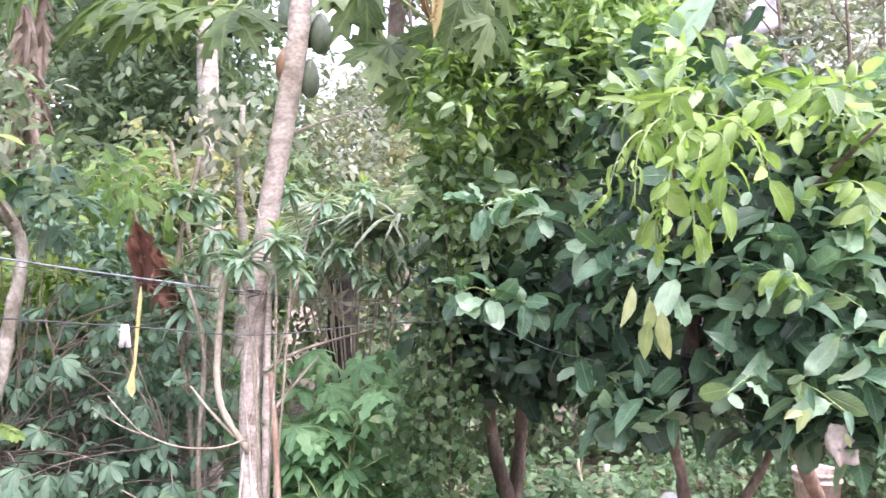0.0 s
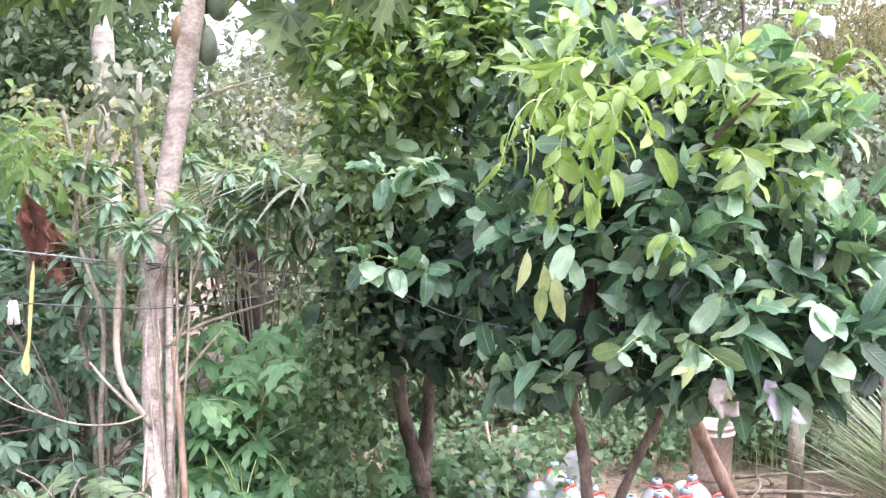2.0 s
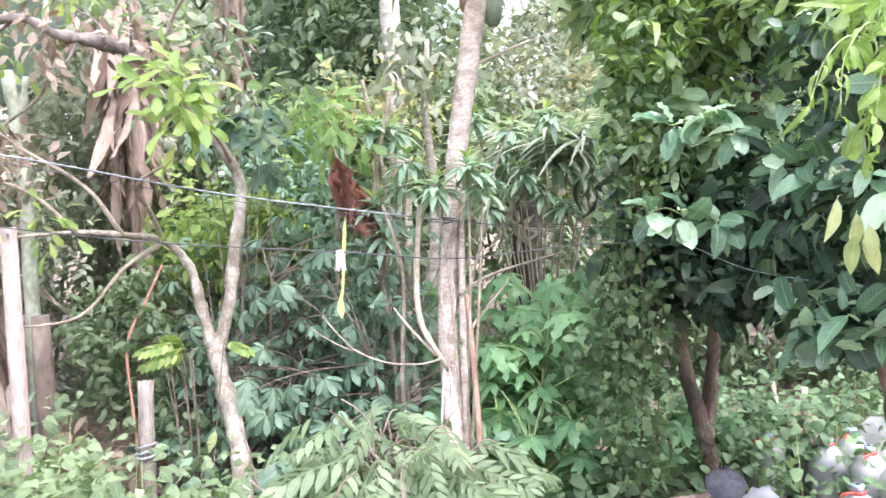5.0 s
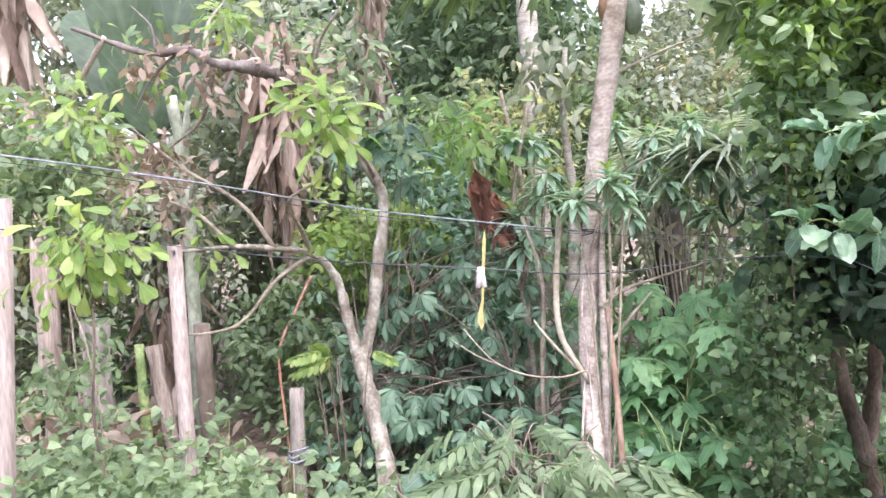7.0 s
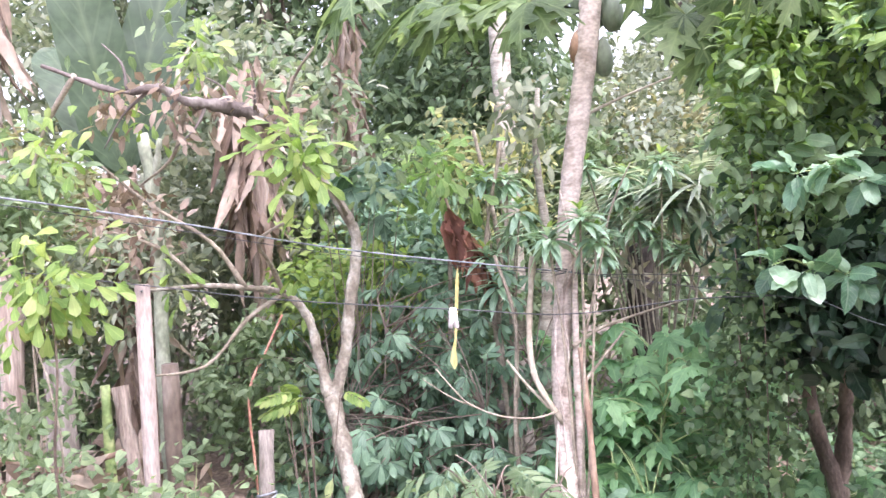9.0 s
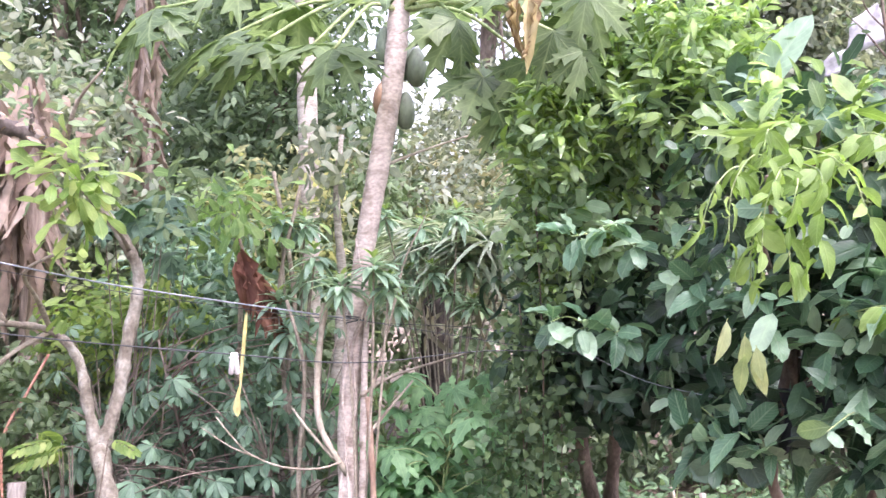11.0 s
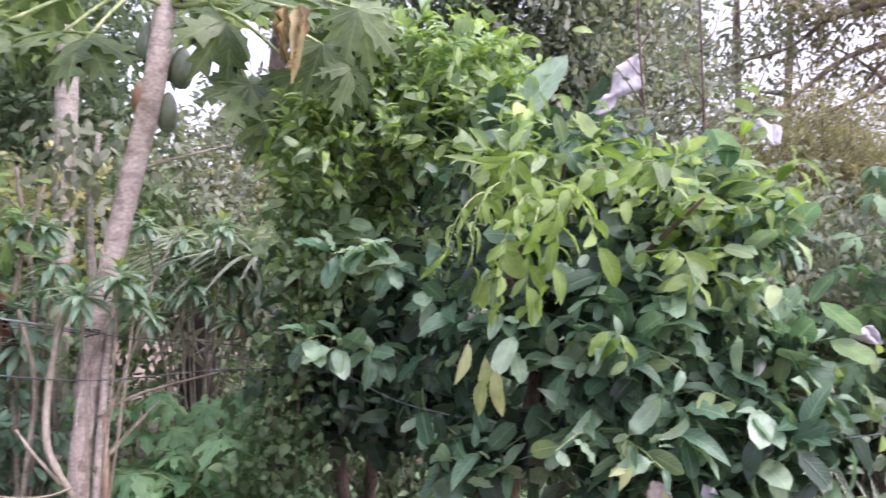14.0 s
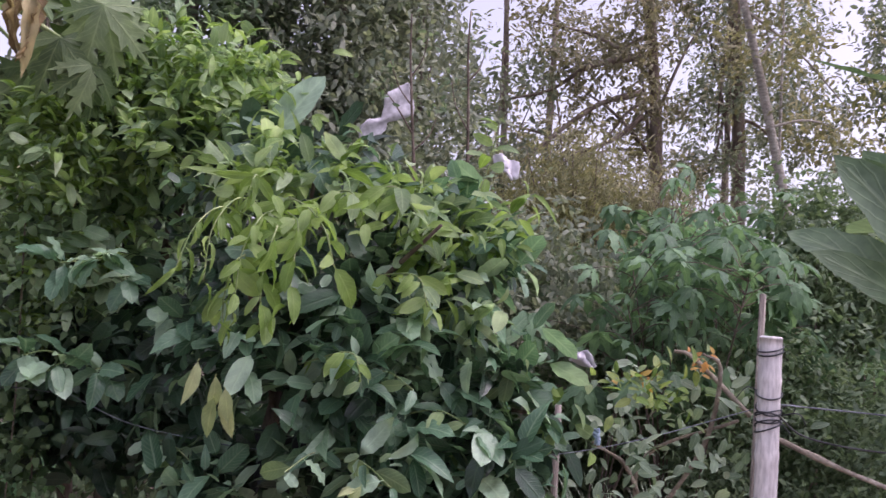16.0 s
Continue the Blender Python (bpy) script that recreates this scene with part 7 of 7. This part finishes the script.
torn_rag("pale_cloth", [(0.99, 2.1, 1.16), (1.0, 2.1, 1.11), (1.01, 2.09, 1.06)], [0.04, 0.075, 0.05], (1, 0, 0.1), DUSTY, "limp dusty pink cloth hung under the citrus leaves")
hanging_cloth("black_cloth", (0.68, 2.4, 1.3), (0.82, 2.37, 1.28), 0.22, BLACKCLOTH, "black cloth hanging in the citrus shade", 4, 14, 0.2)

# ---- the right side: shrub at the post, papaya-like trees ----
orange = thing("tipped_shrub", (2.0, 2.35, 0), "shrub with pale green leaves and yellow-orange tips", "shrub")
for pts in ([(2.05, 2.4, 0.2), (1.95, 2.3, 1.0), (1.95, 2.25, 1.25), (2.1, 2.0, 1.4)], [(2.05, 2.4, 0.2), (2.0, 2.3, 0.9), (1.85, 2.2, 1.2), (1.7, 2.2, 1.3)], [(2.0, 2.3, 1.0), (2.05, 2.1, 1.3), (2.02, 2.0, 1.55), (1.95, 2.0, 1.6)], [(2.1, 1.95, 1.42), (2.0, 2.1, 1.58), (1.96, 2.15, 1.6)], [(2.1, 1.9, 1.38), (2.25, 1.75, 1.3), (2.4, 1.6, 1.22), (2.42, 1.55, 1.1)]):
    part("branch", tube(pts, 0.009, 0.005, 8, 6, 0.12), TWIG, orange)
fo = Foliage()
fo_top = Foliage()
fo_top.put(OV_A, scatter((1.84, 2.12, 1.48), (0.09, 0.06, 0.04), 60), rand_dirs(60) + np.array([0, -0.2, 0.0]), np.array([0, -0.5, 0.8]) + 0.4 * rng.standard_normal((60, 3)), 0.04 + 0.025 * rng.random(60))
part("upper_foliage", fo_top.mesh("upper_foliage", LIME), LIME, orange, "yellow-green upper leaves")
for mid, sp, n_ in (((1.95, 2.15, 1.3), 0.12, 80), ((2.05, 2.1, 1.15), 0.13, 60), ((1.85, 2.25, 1.42), 0.09, 45), ((2.12, 2.05, 1.5), 0.08, 25), ((1.8, 2.2, 1.1), 0.12, 40)):
    fo.put(OV_A, scatter(mid, (sp, sp, sp), n_), rand_dirs(n_) + np.array([0, -0.2, -0.2]), np.array([0, -0.5, 0.8]) + 0.4 * rng.standard_normal((n_, 3)), 0.045 + 0.03 * rng.random(n_))
part("foliage", fo.mesh("foliage", PALE_LEAF), PALE_LEAF, orange)
TIP = tri_mesh("tip", *OV_A, ORANGE)
for mid, n_ in (((1.88, 2.2, 1.5), 8), ((2.0, 2.05, 1.57), 15)):
    for p in scatter(mid, (0.028, 0.028, 0.02), n_):
        leaf_part("tip", TIP, p, rand_dirs(1)[0] + np.array([0, 0, 0.2]), np.array([0, -0.5, 0.8]) + 0.4 * rng.standard_normal(3), 0.03 + 0.02 * rng.random(), orange, "yellow-orange leaf tip")
PAPR = [tri_mesh("leaf", *palmate(7, 280, w, "lobe", 8, d, 0.25), FEATHERY) for w, d in ((0.3, 0.35), (0.34, 0.5))]
for x, y, z, n_, sp in ((3.75, 4.2, 1.9, 60, 0.3), (4.25, 5.0, 2.25, 60, 0.32), (4.95, 5.0, 2.3, 50, 0.35), (4.5, 4.3, 1.65, 50, 0.35), (3.3, 4.6, 1.45, 36, 0.3)):
    leafy_plant("young_papaya_tree", (x, y, 0), scatter((x, y - 0.1, z), (sp, sp * 0.8, sp * 0.8), n_), PAP_SIMPLE, 0.19, PAPAYA_LOW, "young papaya tree with feathery dark green leaves", "tree", DARK_BARK, "young papaya trees", -0.35, 1, PAPR)
stem_thing("thin_stake", [(2.2, 3.2, -0.02), (2.2, 3.22, 1.3)], 0.017, 0.015, GREYWOOD, "thin grey stake behind the citrus tree", "stake")
stem_thing("dead_sapling", [(2.9, 2.6, -0.02), (2.85, 2.6, 0.8), (2.82, 2.62, 1.5)], 0.016, 0.01, TWIG, "thin dead sapling behind the bamboo post", "sapling")
# a leafy spray close by the fence
spray_tree = thing("fence_sapling", (-2.0, 1.75, 0), "sapling with bright light green leaves by the fence", "tree")
part("stem", tube([(-1.96, 1.9, -0.05), (-1.92, 1.86, 0.5), (-1.95, 1.8, 0.95), (-1.88, 1.76, 1.3), (-1.88, 1.74, 1.55)], 0.005, 0.003, 8, 6, 0.08), DARK_BARK, spray_tree)
for mid, n_ in (((-1.9, 1.72, 1.57), 16), ((-1.85, 1.76, 1.54), 18), ((-1.81, 1.8, 1.5), 14), ((-1.88, 1.73, 1.48), 14), ((-1.93, 1.68, 1.46), 14)):
    spray(spray_tree, mid, int(n_ * 1.4), 0.075, 0.05, LIME_LEAF, -0.4)
leaf_part("yellow_leaf", YEL_LEAF[0], (-1.6, 2.84, 0.66), (-0.3, -0.3, -1), (0.2, -1, 0.2), 0.1, forked, "single yellow dying leaf")
# thin dark saplings before the wood's edge, the caught rag behind the first
for stem, arms in (
    ([(2.8, 6.6, -0.05), (2.76, 6.6, 1.6), (2.73, 6.6, 2.7), (2.66, 6.6, 3.38), (2.61, 6.6, 3.87), (2.6, 6.62, 4.25)], [((2.68, 6.6, 3.2), (2.5, 6.58, 3.42), (2.36, 6.58, 3.56)), ((2.65, 6.6, 3.45), (2.52, 6.58, 3.58), (2.42, 6.57, 3.8)), ((2.63, 6.6, 3.7), (2.72, 6.6, 3.86), (2.76, 6.6, 4.05)), ((2.69, 6.6, 3.05), (2.82, 6.58, 3.2), (2.9, 6.58, 3.42))]),
    ([(3.26, 6.6, -0.05), (3.24, 6.6, 1.6), (3.22, 6.6, 2.86), (3.19, 6.6, 3.47), (3.15, 6.6, 4.03), (3.16, 6.62, 4.4)], [((3.2, 6.6, 3.3), (3.06, 6.58, 3.5), (3.0, 6.58, 3.72)), ((3.17, 6.6, 3.75), (3.28, 6.6, 3.9), (3.33, 6.6, 4.12)), ((3.21, 6.6, 3.05), (3.34, 6.58, 3.2), (3.4, 6.58, 3.4))]),
):
    slim = thing("bare_sapling", (stem[0][0], stem[0][1], 0), "thin dark nearly leafless sapling before the far trees", "tree", "bare saplings")
    part("trunk", tube(stem, 0.02, 0.007, 7, 6, 0.08), DARK_BARK, slim)
    fo = Foliage()
    for arm in arms:
        part("branch", tube(list(arm), 0.008, 0.003, 6, 5, 0.1), DARK_BARK, slim)
        tip = np.array(arm[-1])
        fo.put(OV_B, scatter(tip, (0.06, 0.04, 0.07), 12), rand_dirs(12), rand_dirs(12) + np.array([0, -0.3, 0.6]), 0.06 + 0.03 * rng.random(12))
    part("leaves", fo.mesh("leaves", WOODS), WOODS, slim)
